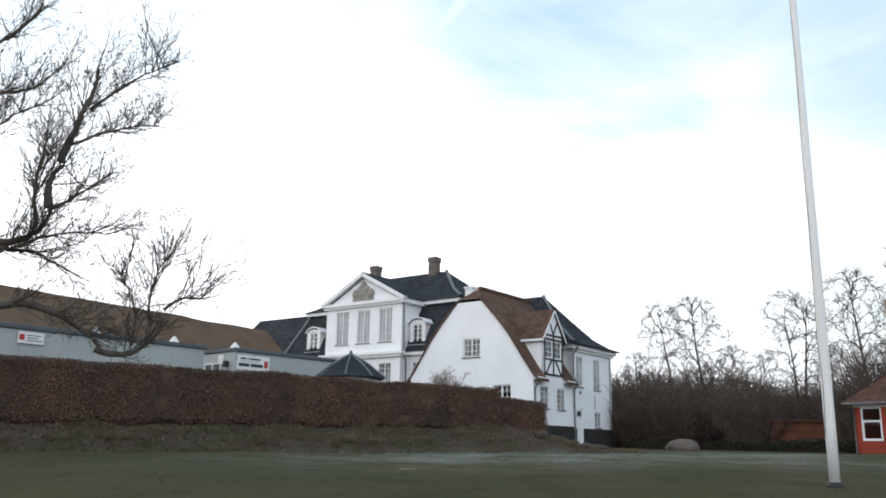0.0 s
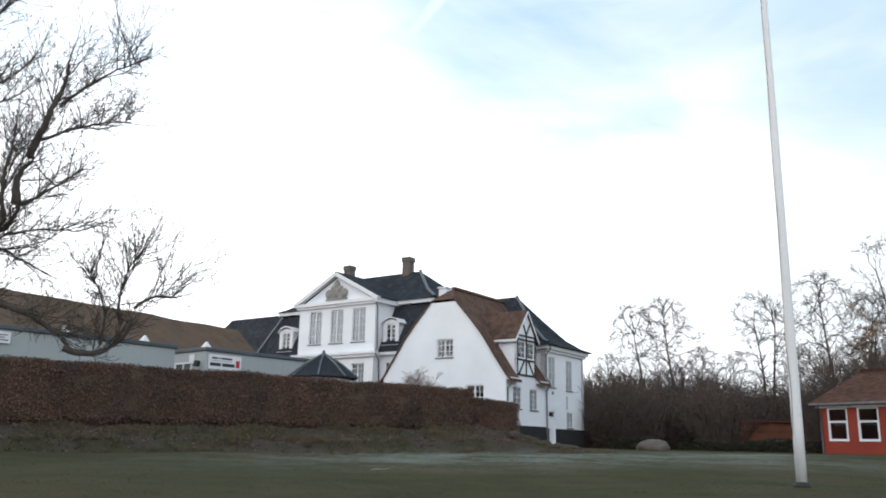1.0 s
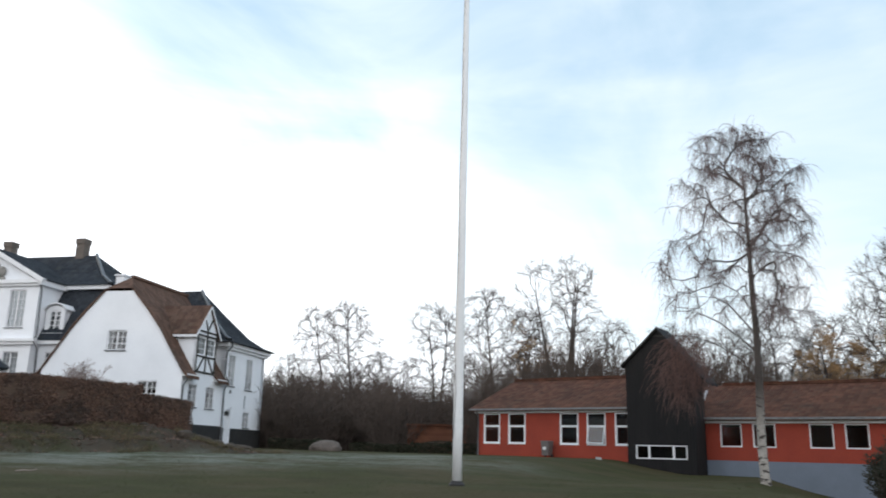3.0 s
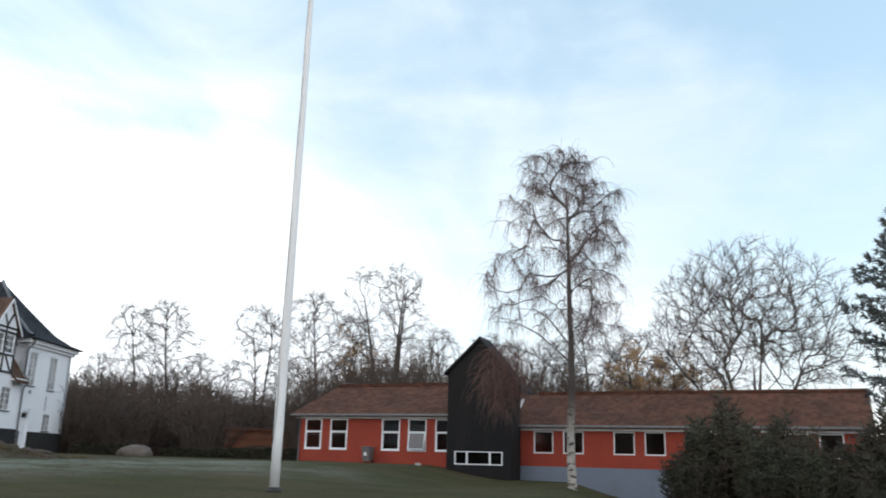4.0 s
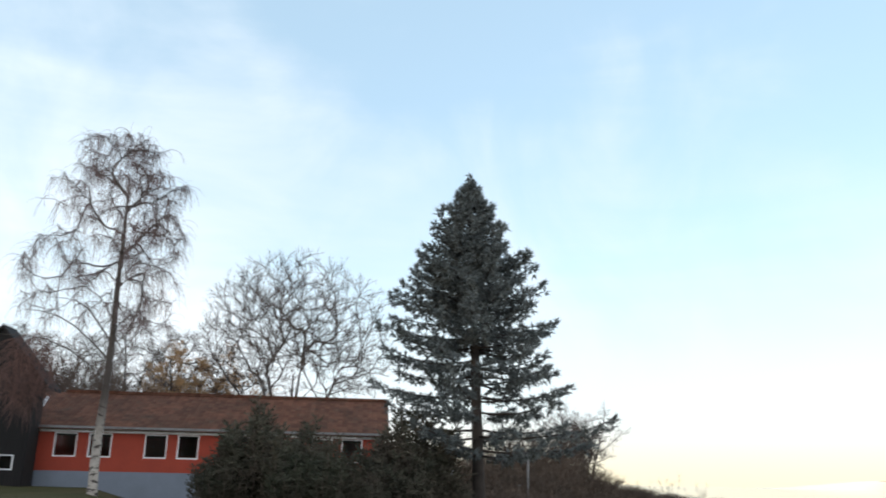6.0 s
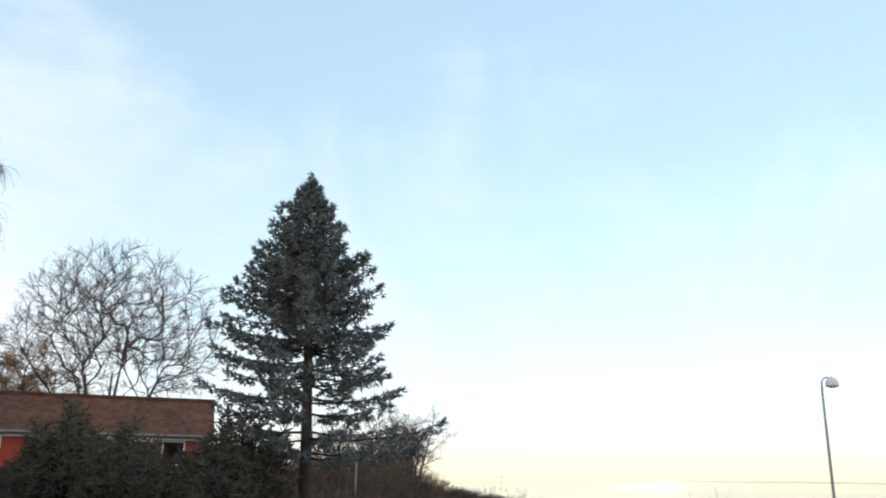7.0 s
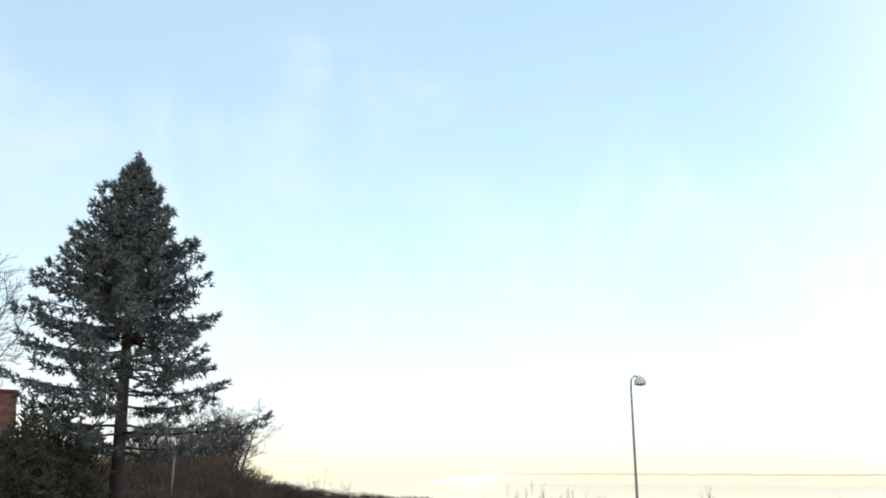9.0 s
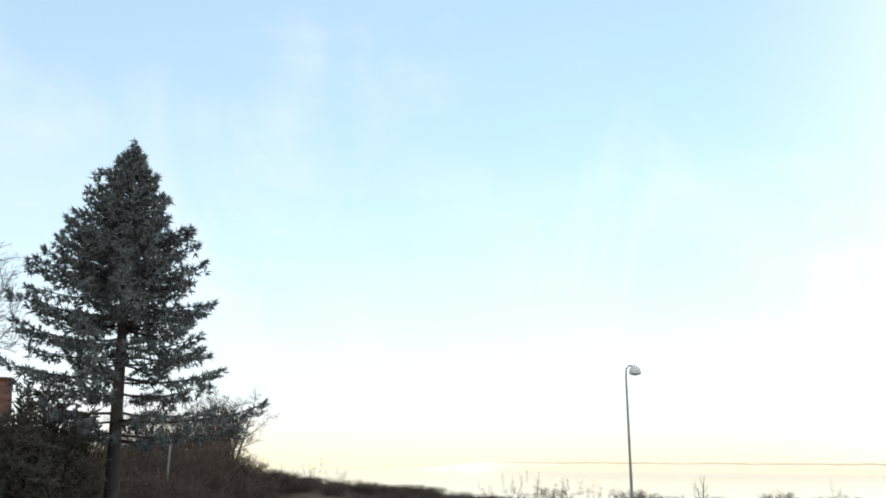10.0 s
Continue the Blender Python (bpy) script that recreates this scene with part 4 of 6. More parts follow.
cabin((-16.3, 22.5), 40.5, 10.6, 2.5, 5.0, (6.6, 9.6), "long grey sheet-metal site cabin behind the hedge")
cabin((-8.87, 32.8), 41.0, 6.4, 2.6, 5.19, (-0.0 + 0.3,), "grey site cabin with a white sign and end window", sign=True, end_window=True)
low_sign = part("notice_board", box_bm(0, 0.8, 0, 0.03, 0, 0.36), SIGN_WHITE)
low_sign.matrix_world = Matrix.Translation((-13.72, 25.4, 4.42)) @ Matrix.Rotation(radians(49.5), 4, "Z")
tagged(low_sign, "small white notice fixed to the grey cabin", "sign")
part("mark", box_bm(0.04, 0.2, -0.006, 0.0, 0.1, 0.28), SIGN_RED, low_sign)
for a, b, z in ((0.28, 0.7, 0.24), (0.28, 0.62, 0.16), (0.28, 0.74, 0.08)):
    part("lettering", box_bm(a, b, -0.006, 0.0, z, z + 0.035), PIPE, low_sign)

# ---- octagonal pavilion roof in front of the centre ----
pav = thing("garden_pavilion", Matrix.Translation(polar(-7.35, 34.3)))
tagged(pav, "small octagonal pavilion with a dark pointed roof", "pavilion")
v, f = revolve([(1.15, 1.9), (1.15, 4.12), (1.2, 4.15)], 8)
raw_part("wall", v, f, TRIM_WHITE, pav)
v, f = revolve([(1.42, 4.12), (1.45, 4.17), (0.75, 4.72), (0.05, 5.14)], 8)
raw_part("roof", v, f, SLATE, pav)
uv_slope(pav.children[-1], 0, 0)
t = Tubes()
for i in range(8):
    w = math.pi * 2 * i / 8
    t.add([Vector((1.46 * math.cos(w), 1.46 * math.sin(w), 4.18)), Vector((0.76 * math.cos(w), 0.76 * math.sin(w), 4.73)), Vector((0, 0, 5.17))], [0.035] * 3, 5)
t.part("hip_strip", PIPE, pav)
v, f = revolve([(0.07, 5.12), (0.05, 5.17), (0.08, 5.22), (0.02, 5.3)], 8)
raw_part("finial", v, f, PIPE, pav)

# ---- long red building with a black cross wing ----
# local x runs along its front (heading 150), y away from the camera; front wall at y 0
RED_ROT = Matrix.Rotation(radians(-60), 4, "Z")
red_o = Vector((40 * math.sin(radians(60)), 40 * math.cos(radians(60)), 0))
RED_M = Matrix.Translation(red_o) @ RED_ROT
red = thing("red_building", RED_M)
tagged(red, "long low red rendered building with a tiled roof", "building")


def along(az, y=0.0):
    """Distance along the red front at a bearing."""
    return (40 + y) * math.tan(radians(az - 60))


XL, XB0, XB1, XR = along(25.2), along(35.2, -1.5), along(39.6, -1.5), along(61.6, 4)
left_win = [(25.64, 26.73), (27.3, 28.45), (30.77, 32.0), (32.56, 33.8), (34.42, 35.5)]
left_holes = [(along(a), along(b), 2.16, 3.84) for a, b in left_win]
part("wall", wall_strips([(XL, 4.0), (XB0 + 0.5, 4.0)], left_holes, 0.8, 0.3), RED_WALL, red, "red rendered wall")


def tilt_window(m, w, h, opened=False):
    """White frame with a fixed upper light and a lower sash."""
    bm = bmesh.new()
    for x0, x1, z0, z1 in ((0, 0.06, 0, h), (w - 0.06, w, 0, h), (0.06, w - 0.06, 0, 0.07), (0.06, w - 0.06, h - 0.06, h), (0.06, w - 0.06, h * 0.58, h * 0.58 + 0.06)):
        add_box(bm, x0, x1, -0.02, 0.08, z0, z1)
    f = part("window", bm, TRIM_WHITE, red, "white framed window with an upper light")
    f.matrix_local = m
    part("pane", box_bm(0.06, w - 0.06, 0.03, 0.036, h * 0.58 + 0.06, h - 0.06), GLASS, f).visible_shadow = False
    bm = bmesh.new()
    sw, sh = w - 0.12, h * 0.58 - 0.07
    for x0, x1, z0, z1 in ((0, 0.045, -sh, 0), (sw - 0.045, sw, -sh, 0), (0.045, sw - 0.045, -sh, -sh + 0.045), (0.045, sw - 0.045, -0.045, 0)):
        add_box(bm, x0, x1, 0.0, 0.05, z0, z1)
    s = part("sash", bm, TRIM_WHITE, f)
    s.matrix_local = pose(0.06, 0.0, h * 0.58, -14 if opened else 0, 0, 0)
    p = part("pane", box_bm(0.1, w - 0.1, 0.022, 0.028, h * 0.58 - sh + 0.05, h * 0.58 - 0.05), GLASS, f)
    if opened:
        p.matrix_local = Matrix.Translation((0, 0, h * 0.58)) @ pose(0, 0, 0, -14) @ Matrix.Translation((0, 0, -h * 0.58))
    p.visible_shadow = False


for i, (a, b, c, d) in enumerate(left_holes):
    tilt_window(pose(a, 0, c), b - a, d - c, i == 3)
part("fascia", box_bm(XL - 0.1, XB0 + 0.4, -0.16, -0.003, 3.86, 4.08), TRIM_WHITE, red, "white fascia board")
bm = bmesh.new()
add_box(bm, XL - 0.35, XB0 + 0.4, -0.42, -0.3, 4.0, 4.1)
part("gutter", bm, PIPE, red)


def saddle(x0, x1, ye, yr, ze, zr, hip0=0.0, hip1=0.0, thick=0.14):
    """A pitched roof along x with eaves at ye and 2*yr-ye; the ends lean in by hip0 and hip1."""
    bm = bmesh.new()
    yb = 2 * yr - ye
    top = [(x0, ye, ze), (x1, ye, ze), (x1 - hip1, yr, zr), (x0 + hip0, yr, zr), (x0, yb, ze), (x1, yb, ze)]
    a = [bm.verts.new(p) for p in top]
    b = [bm.verts.new((p[0], p[1], p[2] - thick)) for p in top]
    for q in ((0, 1, 2, 3), (3, 2, 5, 4), (1, 5, 2), (4, 0, 3)):
        bm.faces.new([a[i] for i in q])
    for q in ((0, 1), (1, 5), (5, 4), (4, 0)):
        bm.faces.new([a[q[1]], a[q[0]], b[q[0]], b[q[1]]])
    bm.faces.new([b[0], b[4], b[5], b[1]])
    bmesh.ops.recalc_face_normals(bm, faces=bm.faces[:])
    return bm


r = part("roof", saddle(XL - 0.35, XB0 + 0.6, -0.4, 4.2, 4.1, 6.05, hip0=0.2), RED_TILE, red, "weathered red tile roof")
uv_slope(r, 0, 0)
part("wall", box_bm(XL, XL + 0.3, 0.3, 8.4, 0.8, 4.0), RED_WALL, red)
part("wall", box_bm(XL, XR, 8.1, 8.4, -0.5, 3.5), RED_WALL, red)
part("floor", box_bm(XL + 0.4, XR - 0.4, 0.4, 8.0, 1.3, 1.5), ROOM_SHADE, red)
downpipe(red, [(XL + 0.1, -0.35, 4.0), (XL + 0.1, -0.08, 3.7), (XL + 0.1, -0.08, 1.4)], 0.045)
# right-hand range
right_win = [(41.08, 42.39), (43.05, 44.41), (46.37, 47.75), (48.39, 49.72), (51.7, 53.1), (53.8, 55.2), (57.0, 58.4), (59.0, 60.4)]
right_holes = [(along(a), along(b), 2.2, 3.28) for a, b in right_win]
part("wall", wall_strips([(XB1 - 0.9, 3.5), (XR, 3.5)], right_holes, 1.58, 0.3), RED_WALL, red, "red rendered wall")
part("base", box_bm(XB1 - 0.9, XR, -0.03, 0.3, -1.6, 1.58), GREY_WALL, red, "grey-blue painted base")
for a, b, c, d in right_holes:
    f = window(red, pose(a, 0, c), b - a, d - c, 1, 1, mullion=0.08, sash=0.055, inset=0.02, sill=False, lights=1)
part("wall", box_bm(XR - 0.3, XR, 0.3, 8.1, -1.2, 3.5), RED_WALL, red)
part("fascia", box_bm(XB1 - 0.2, XR + 0.1, -0.14, -0.003, 3.3, 3.52), TRIM_WHITE, red, "white fascia board")
bm = bmesh.new()
add_box(bm, XB1 - 0.2, XR + 0.2, -0.42, -0.3, 3.46, 3.56)
part("gutter", bm, PIPE, red)
r = part("roof", saddle(XB1 - 1.6, XR + 0.3, -0.4, 4.2, 3.56, 5.45), RED_TILE, red, "weathered red tile roof")
uv_slope(r, 0, 0)
bm = bmesh.new()
add_beam(bm, (XB1 - 0.35, -0.45, 3.66), (XB1 - 0.3, 1.0, 4.9), 0.12, 0.1, (0, 0, 1))
part("verge", bm, TRIM_WHITE, red, "white verge flashing")
bm = bmesh.new()
add_beam(bm, (XB1 - 0.5, 4.2, 5.5), (XR + 0.3, 4.2, 5.5), 0.26, 0.14, (0, 0, 1))
add_beam(bm, (XL - 0.1, 4.2, 6.1), (XB0 + 0.5, 4.2, 6.1), 0.26, 0.14, (0, 0, 1))
part("ridge", bm, RED_TILE, red)
for c in [c for c in red.children if c.name.startswith("ridge")]:
    uv_slope(c, 0, 0)

# black boarded cross wing
blk = thing("black_cross_wing", RED_M)
tagged(blk, "tall black boarded gabled wing between red walls", "building")
YB = -1.5
xm = along(37.36, YB)
bw0, bw1 = along(35.75, YB), along(39.0, YB)
bh = (bw0, bw1, 1.56, 2.2)
part("wall", wall_strips([(XB0, 6.12), (xm, 7.72), (XB1, 5.5)], [bh], 0.2, 0.25), TAR_BOARD, blk, "black tarred board gable").matrix_local = pose(0, YB, 0)
nb = 22
for i in range(nb):
    x = XB0 + (XB1 - XB0) * (i + 0.5) / nb
    top = 7.66 - abs(x - xm) * (1.6 / (xm - XB0) if x < xm else 2.22 / (XB1 - xm))
    spans = [(0.3, top)] if not bw0 < x < bw1 else [(0.3, 1.5), (2.26, top)]
    for z0, z1 in spans:
        part("batten", box_bm(x - 0.035, x + 0.035, YB - 0.025, YB, z0, z1), TAR_BOARD, blk)
bm = bmesh.new()
add_box(bm, XB0, XB0 + 0.25, YB + 0.25, -0.3, 0.2, 6.1)
add_box(bm, XB1 - 0.25, XB1, YB + 0.25, -0.3, -0.4, 5.48)
part("side_wall", bm, TAR_BOARD, blk)
bm = bmesh.new()
for xe, ze in ((XB0 - 0.18, 5.97), (along(40.45, YB), 5.0)):
    add_hex(bm, [(xe, YB - 0.15, ze), (xm, YB - 0.15, 7.73), (xm, -0.1, 7.73), (xe, -0.1, ze), (xe, YB - 0.15, ze + 0.13), (xm, YB - 0.15, 7.88), (xm, -0.1, 7.88), (xe, -0.1, ze + 0.13)])
bmesh.ops.recalc_face_normals(bm, faces=bm.faces[:])
r = part("roof", bm, TAR_BOARD, blk, "dark felted roof")
uv_slope(r, 0, 0)
ww = bw1 - bw0
bm = bmesh.new()
for x0, x1, z0, z1 in ((0, 0.05, 0, 0.64), (ww - 0.05, ww, 0, 0.64), (0.05, ww - 0.05, 0, 0.05), (0.05, ww - 0.05, 0.6, 0.64), (0.63, 0.71, 0.05, 0.6), (ww - 0.71, ww - 0.63, 0.05, 0.6)):
    add_box(bm, x0, x1, -0.03, 0.07, z0, z1)
f = part("window", bm, TRIM_WHITE, blk, "wide low window with white frame")
f.matrix_local = pose(bw0, YB, 1.56)
for a, b in ((0.07, 0.62), (0.72, ww - 0.72), (ww - 0.62, ww - 0.07)):
    part("pane", box_bm(a, b, 0.03, 0.036, 0.07, 0.6), GLASS, f).visible_shadow = False
part("floor", box_bm(XB0 + 0.3, XB1 - 0.3, YB + 0.3, -0.45, 0.6, 0.8), ROOM_SHADE, blk)
part("back_wall", wall_strips([(XB0, 6.1), (xm, 7.7), (XB1, 5.48)], [], 0.2, 0.1), TAR_BOARD, blk).matrix_local = pose(0, -0.35, 0)
# sloping kerb where the ground drops beside the black wing
bm = bmesh.new()
add_hex(bm, [(XB0 - 1.2, -2.6, 0.4), (XB0 + 0.05, -4.6, 0.2), (XB0 + 0.25, -4.45, 0.2), (XB0 - 1.0, -2.4, 0.4), (XB0 - 1.2, -2.6, 1.58), (XB0 + 0.05, -4.6, 1.1), (XB0 + 0.25, -4.45, 1.1), (XB0 - 1.0, -2.4, 1.58)])
kerb = part("retaining_kerb", bm, STONE_GREY)
kerb.matrix_world = RED_M
tagged(kerb, "low sloping grey retaining kerb beside the black wing", "kerb", kind="structure")

# wheeled bin by the red wall
bin_x = along(30.2)
bin_z = ground_z(*(RED_M @ Vector((bin_x, -0.6, 0))).xy)
wb = thing("wheeled_bin", RED_M @ pose(bin_x, -0.5, bin_z) @ Matrix.Scale(0.82, 4))
tagged(wb, "grey plastic wheeled bin beside the red wall", "bin")
bm = bmesh.new()
add_hex(bm, [(-0.23, -0.25, 0.1), (0.23, -0.25, 0.1), (0.23, 0.25, 0.1), (-0.23, 0.25, 0.1), (-0.29, -0.33, 0.95), (0.29, -0.33, 0.95), (0.29, 0.33, 0.95), (-0.29, 0.33, 0.95)])
part("body", bm, BIN_GREY, wb)
part("lid", box_bm(-0.31, 0.31, -0.37, 0.35, 0.95, 1.03, 0.03), BIN_GREY, wb)
for sx in (-1, 1):
    v, f = revolve([(0.1, -0.03), (0.1, 0.03)], 12)
    raw_part("wheel", v, f, BLACK_IRON, wb).matrix_local = pose(sx * 0.26, 0.22, 0.1, 0, 90, 0)
part("sticker", box_bm(-0.1, 0.1, -0.345, -0.322, 0.45, 0.65), SIGN_WHITE, wb)

# ---- orange boarded shed and clipped low hedge before the wood ----
shed_p = polar(22.1, 60)
shed = thing("orange_shed", Matrix.Translation((shed_p.x, shed_p.y, 0)) @ Matrix.Rotation(radians(-22), 4, "Z"))
tagged(shed, "low shed of orange-brown horizontal boards", "shed")
for i in range(8):
    z = 1.5 + 0.245 * i
    part("board", box_bm(-1.75, 2.5, -0.03 - 0.004 * (i % 2), 0.03, z, z + 0.232, 0.006), ORANGE_BOARD, shed)
part("body", box_bm(-1.7, 2.45, 0.03, 3.0, 1.3, 3.4), ORANGE_BOARD, shed)
bm = bmesh.new()
add_hex(bm, [(-1.9, -0.2, 3.46), (2.65, -0.2, 3.46), (2.65, 3.2, 3.34), (-1.9, 3.2, 3.34), (-1.9, -0.2, 3.54), (2.65, -0.2, 3.54), (2.65, 3.2, 3.42), (-1.9, 3.2, 3.42)])
part("roof", bm, ORANGE_BOARD, shed)

# ---- boulder ----
bm = bmesh.new()
bmesh.ops.create_icosphere(bm, subdivisions=4, radius=1)
for v in bm.verts:
    k = 1 + 0.16 * noise.noise(v.co * 1.3) + 0.05 * noise.noise(v.co * 4)
    v.co = Vector((v.co.x * 0.86 * k, v.co.y * 0.6 * k, v.co.z * 0.42 * k + (0.05 * v.co.x)))
for fc in bm.faces:
    fc.smooth = True
bp = polar(15.0, 45.0)
rock = part("boulder", bm, BOULDER)
rock.matrix_world = Matrix.Translation((bp.x, bp.y, ground_z(bp.x, bp.y) + 0.14)) @ Matrix.Rotation(-0.25, 4, "Z")
tagged(rock, "large rounded granite boulder on the lawn", "boulder")

# ---- flagpole ----
fp = polar(23.86, 15.0)
fz = ground_z(fp.x, fp.y)
flag = thing("flagpole", Matrix.Translation((fp.x, fp.y, fz)))
tagged(flag, "tall white tapered flagpole standing on the lawn", "flagpole")
v, f = revolve([(0.086, 0.05), (0.086, 1.0), (0.08, 3.0), (0.068, 6.0), (0.055, 9.0), (0.042, 11.6), (0.04, 12.0)], 20)
raw_part("mast", v, f, POLE_WHITE, flag, smooth=True)
v, f = revolve([(0.14, -0.05), (0.14, 0.03), (0.12, 0.05), (0.1, 0.08), (0.088, 0.085)], 16)
raw_part("foot", v, f, BLACK_IRON, flag, "black iron foot")
v, f = revolve([(0.05, 12.0), (0.1, 12.05), (0.11, 12.1), (0.06, 12.2), (0.01, 12.25)], 12)
raw_part("finial", v, f, POLE_WHITE, flag)
t = Tubes()
t.add([Vector((-0.1, -0.03, 0.8 + 0.4 * i)) + Vector((0.02 * math.sin(i * 0.9), 0.012 * math.cos(i * 1.7), 0)) * (1 if i < 5 else 0.3) + Vector((0.0018 * i, 0, 0)) for i in range(28)], [0.006] * 28, 4)
t.part("halyard", BIN_GREY, flag, "thin grey halyard")
bm = box_bm(-0.02, 0.02, -0.12, -0.08, 1.15, 1.3, 0.005)
part("cleat", bm, POLE_WHITE, flag)


# ---- park lamp ----
lp = polar(101.95, 29.0)
lz = ground_z(lp.x, lp.y)
lamp = thing("park_lamp", Matrix.Translation((lp.x, lp.y, lz)))
tagged(lamp, "grey park lamp with a curved neck and bell hood", "street lamp")
H = 5.05 - lz
t = Tubes()
# the arm leans to the south along the line of sight's right
side = Vector((math.cos(radians(101.95)), -math.sin(radians(101.95)), 0))
pts = [Vector((0, 0, 0)), Vector((0, 0, 1.2)), Vector((0, 0, H - 0.45))]
rad = [0.062, 0.052, 0.034]
for i in range(1, 8):
    w = math.pi * i / 8 * 0.98
    pts.append(Vector((0, 0, H - 0.25)) + side * (0.17 - 0.17 * math.cos(w)) + Vector((0, 0, 0.24 * math.sin(w))))
    rad.append(0.03)
t.add(pts, rad, 10)
t.part("post", LAMP_GREY, lamp, smooth=True)
v, f = revolve([(0.02, -0.36), (0.235, -0.36), (0.24, -0.33), (0.235, -0.22), (0.2, -0.12), (0.12, -0.05), (0.04, -0.02), (0.03, 0.04)], 20)
raw_part("hood", v, f, LAMP_HOOD, lamp, "grey bell-shaped lamp hood", True).matrix_local = Matrix.Translation(Vector((0, 0, H + 0.0)) + side * 0.31) @ Matrix.Scale(0.85, 4)
v, f = revolve([(0.12, -0.4), (0.2, -0.36), (0.2, -0.355)], 16)
raw_part("diffuser", v, f, SIGN_WHITE, lamp).matrix_local = Matrix.Translation(Vector((0, 0, H + 0.0)) + side * 0.31) @ Matrix.Scale(0.85, 4)


# ---- trees ----
RNG = random.Random(7)


def jitter(rng, s):
    return Vector((rng.uniform(-s, s), rng.uniform(-s, s), rng.uniform(-s, s)))


def limb(rng, p, d, length, wander, lift, step):
    """Points of a wandering branch; lift bends it up (or down, below 0)."""
    n = max(2, int(length / step))
    pts = [p.copy()]
    d = d.normalized()
    for i in range(n):
        d = (d + jitter(rng, wander) + Vector((0, 0, lift))).normalized()
        pts.append(pts[-1] + d * (length / n))
    return pts


def branching(rng, wood, twigs, pts, r0, r1, level, spec, fine=0.0045):
    """Puts a branch down as a tube and grows the next order along it. spec: per level (count, from, angle, length share, wander, lift, step, droop length)."""
    n = len(pts)
    radii = [r0 + (r1 - r0) * i / (n - 1) for i in range(n)]
    (wood if level < 2 else twigs).add(pts, radii, 7 if level == 0 else 5 if level == 1 else 3)
    if level >= len(spec):
        return
    count, start, angle, share, wander, lift, step = spec[level]
    total = sum((pts[i + 1] - pts[i]).length for i in range(n - 1))
    for c in range(count):
        t = start + (1 - start) * (c + rng.random()) / count
        i = min(n - 2, int(t * (n - 1)))
        f = t * (n - 1) - i
        p = pts[i].lerp(pts[i + 1], f)
        axis = (pts[i + 1] - pts[i]).normalized()
        side = axis.orthogonal().normalized()
        side.rotate(Matrix.Rotation(rng.uniform(0, 6.283) if level else c * 2.4 + rng.uniform(-0.4, 0.4), 3, axis))
        w = radians(angle * rng.uniform(0.7, 1.25))
        d = axis * math.cos(w) + side * math.sin(w)
        ln = total * share * rng.uniform(0.65, 1.2) * (1.15 - 0.6 * t)
        r = min(radii[i] * 0.62, max(fine * 1.3, ln * 0.016))
        branching(rng, wood, twigs, limb(rng, p, d, ln, wander, lift, step), r, max(r * 0.3, fine), level + 1, spec, fine)


def tree(name, label, pos, height, spec, seed, trunk_r, bark=BARK_FAR, twig=DARK_TWIG, stems=1, lean=0.06, group="", fan=0.2, fine=0.012):
    rng = random.Random(seed)
    wood, twigs = Tubes(), Tubes()
    for s in range(stems):
        a = 6.283 * s / stems + rng.random()
        off = Vector((math.cos(a), math.sin(a), 0)) * (0.0 if stems == 1 else trunk_r * 1.3)
        out = lean if stems == 1 else fan * (0.25 + 0.75 * s / (stems - 1))
        d = Vector((math.cos(a * 2.4) * out, math.sin(a * 2.4) * out, 1))
        pts = limb(rng, off + Vector((0, 0, -0.2)), d, height * (1 if s == 0 else rng.uniform(0.78, 0.97)), 0.06, 0.03, height / 12)
        branching(rng, wood, twigs, pts, trunk_r * (1 if stems == 1 else 0.75), 0.02, 0, spec, fine)
    ob = thing(name, Matrix.Translation(pos))
    tagged(ob, label, "tree", group)
    wood.part("trunk", bark, ob, smooth=True)
    twigs.part("crown", twig, ob)
    return ob


def grown(rng, roots, tips, bow=0.12, wobble=0.05, steep=1.2):
    """Paths of a crown: each tip joins the branch that reaches it best, the inner tips first. Gives [points, parent, tips carried, place on the parent]."""
    tips = sorted(tips, key=lambda p: min((p - q).length for q in roots))
    spots = np.zeros((len(roots) + len(tips) * 6, 3))
    heads = np.zeros_like(spots)
    owner = [(-1, 0)] * len(roots)
    for i, q in enumerate(roots):
        spots[i] = q
        heads[i] = (0, 0, 1)
    n, paths = len(roots), []
    for tip in tips:
        way = np.array(tip) - spots[:n]
        far = np.sqrt((way ** 2).sum(1)) + 1e-6
        bend = (way * heads[:n]).sum(1) / far
        k = int(np.argmin(far * (1 + steep * np.maximum(0, 0.75 - bend))))
        a, head = Vector(spots[k]), Vector(heads[k])
        ln = (tip - a).length
        mid = a.lerp(tip, 0.45) + head * (bow * ln)
        line = [a * (1 - f) ** 2 + mid * (2 * f * (1 - f)) + tip * (f * f) + (jitter(rng, wobble * ln * 0.5) if 0 < f < 1 else Vector()) for f in (0, 0.2, 0.4, 0.6, 0.8, 1.0)]
        me = len(paths)
        paths.append([line, owner[k][0], 1, owner[k][1]])
        up = owner[k][0]
        while up >= 0:
            paths[up][2] += 1
            up = paths[up][1]
        for j in range(1, 6):
            spots[n] = line[j]
            heads[n] = (line[j] - line[j - 1]).normalized()
            owner.append((me, j))
            n += 1
    return paths


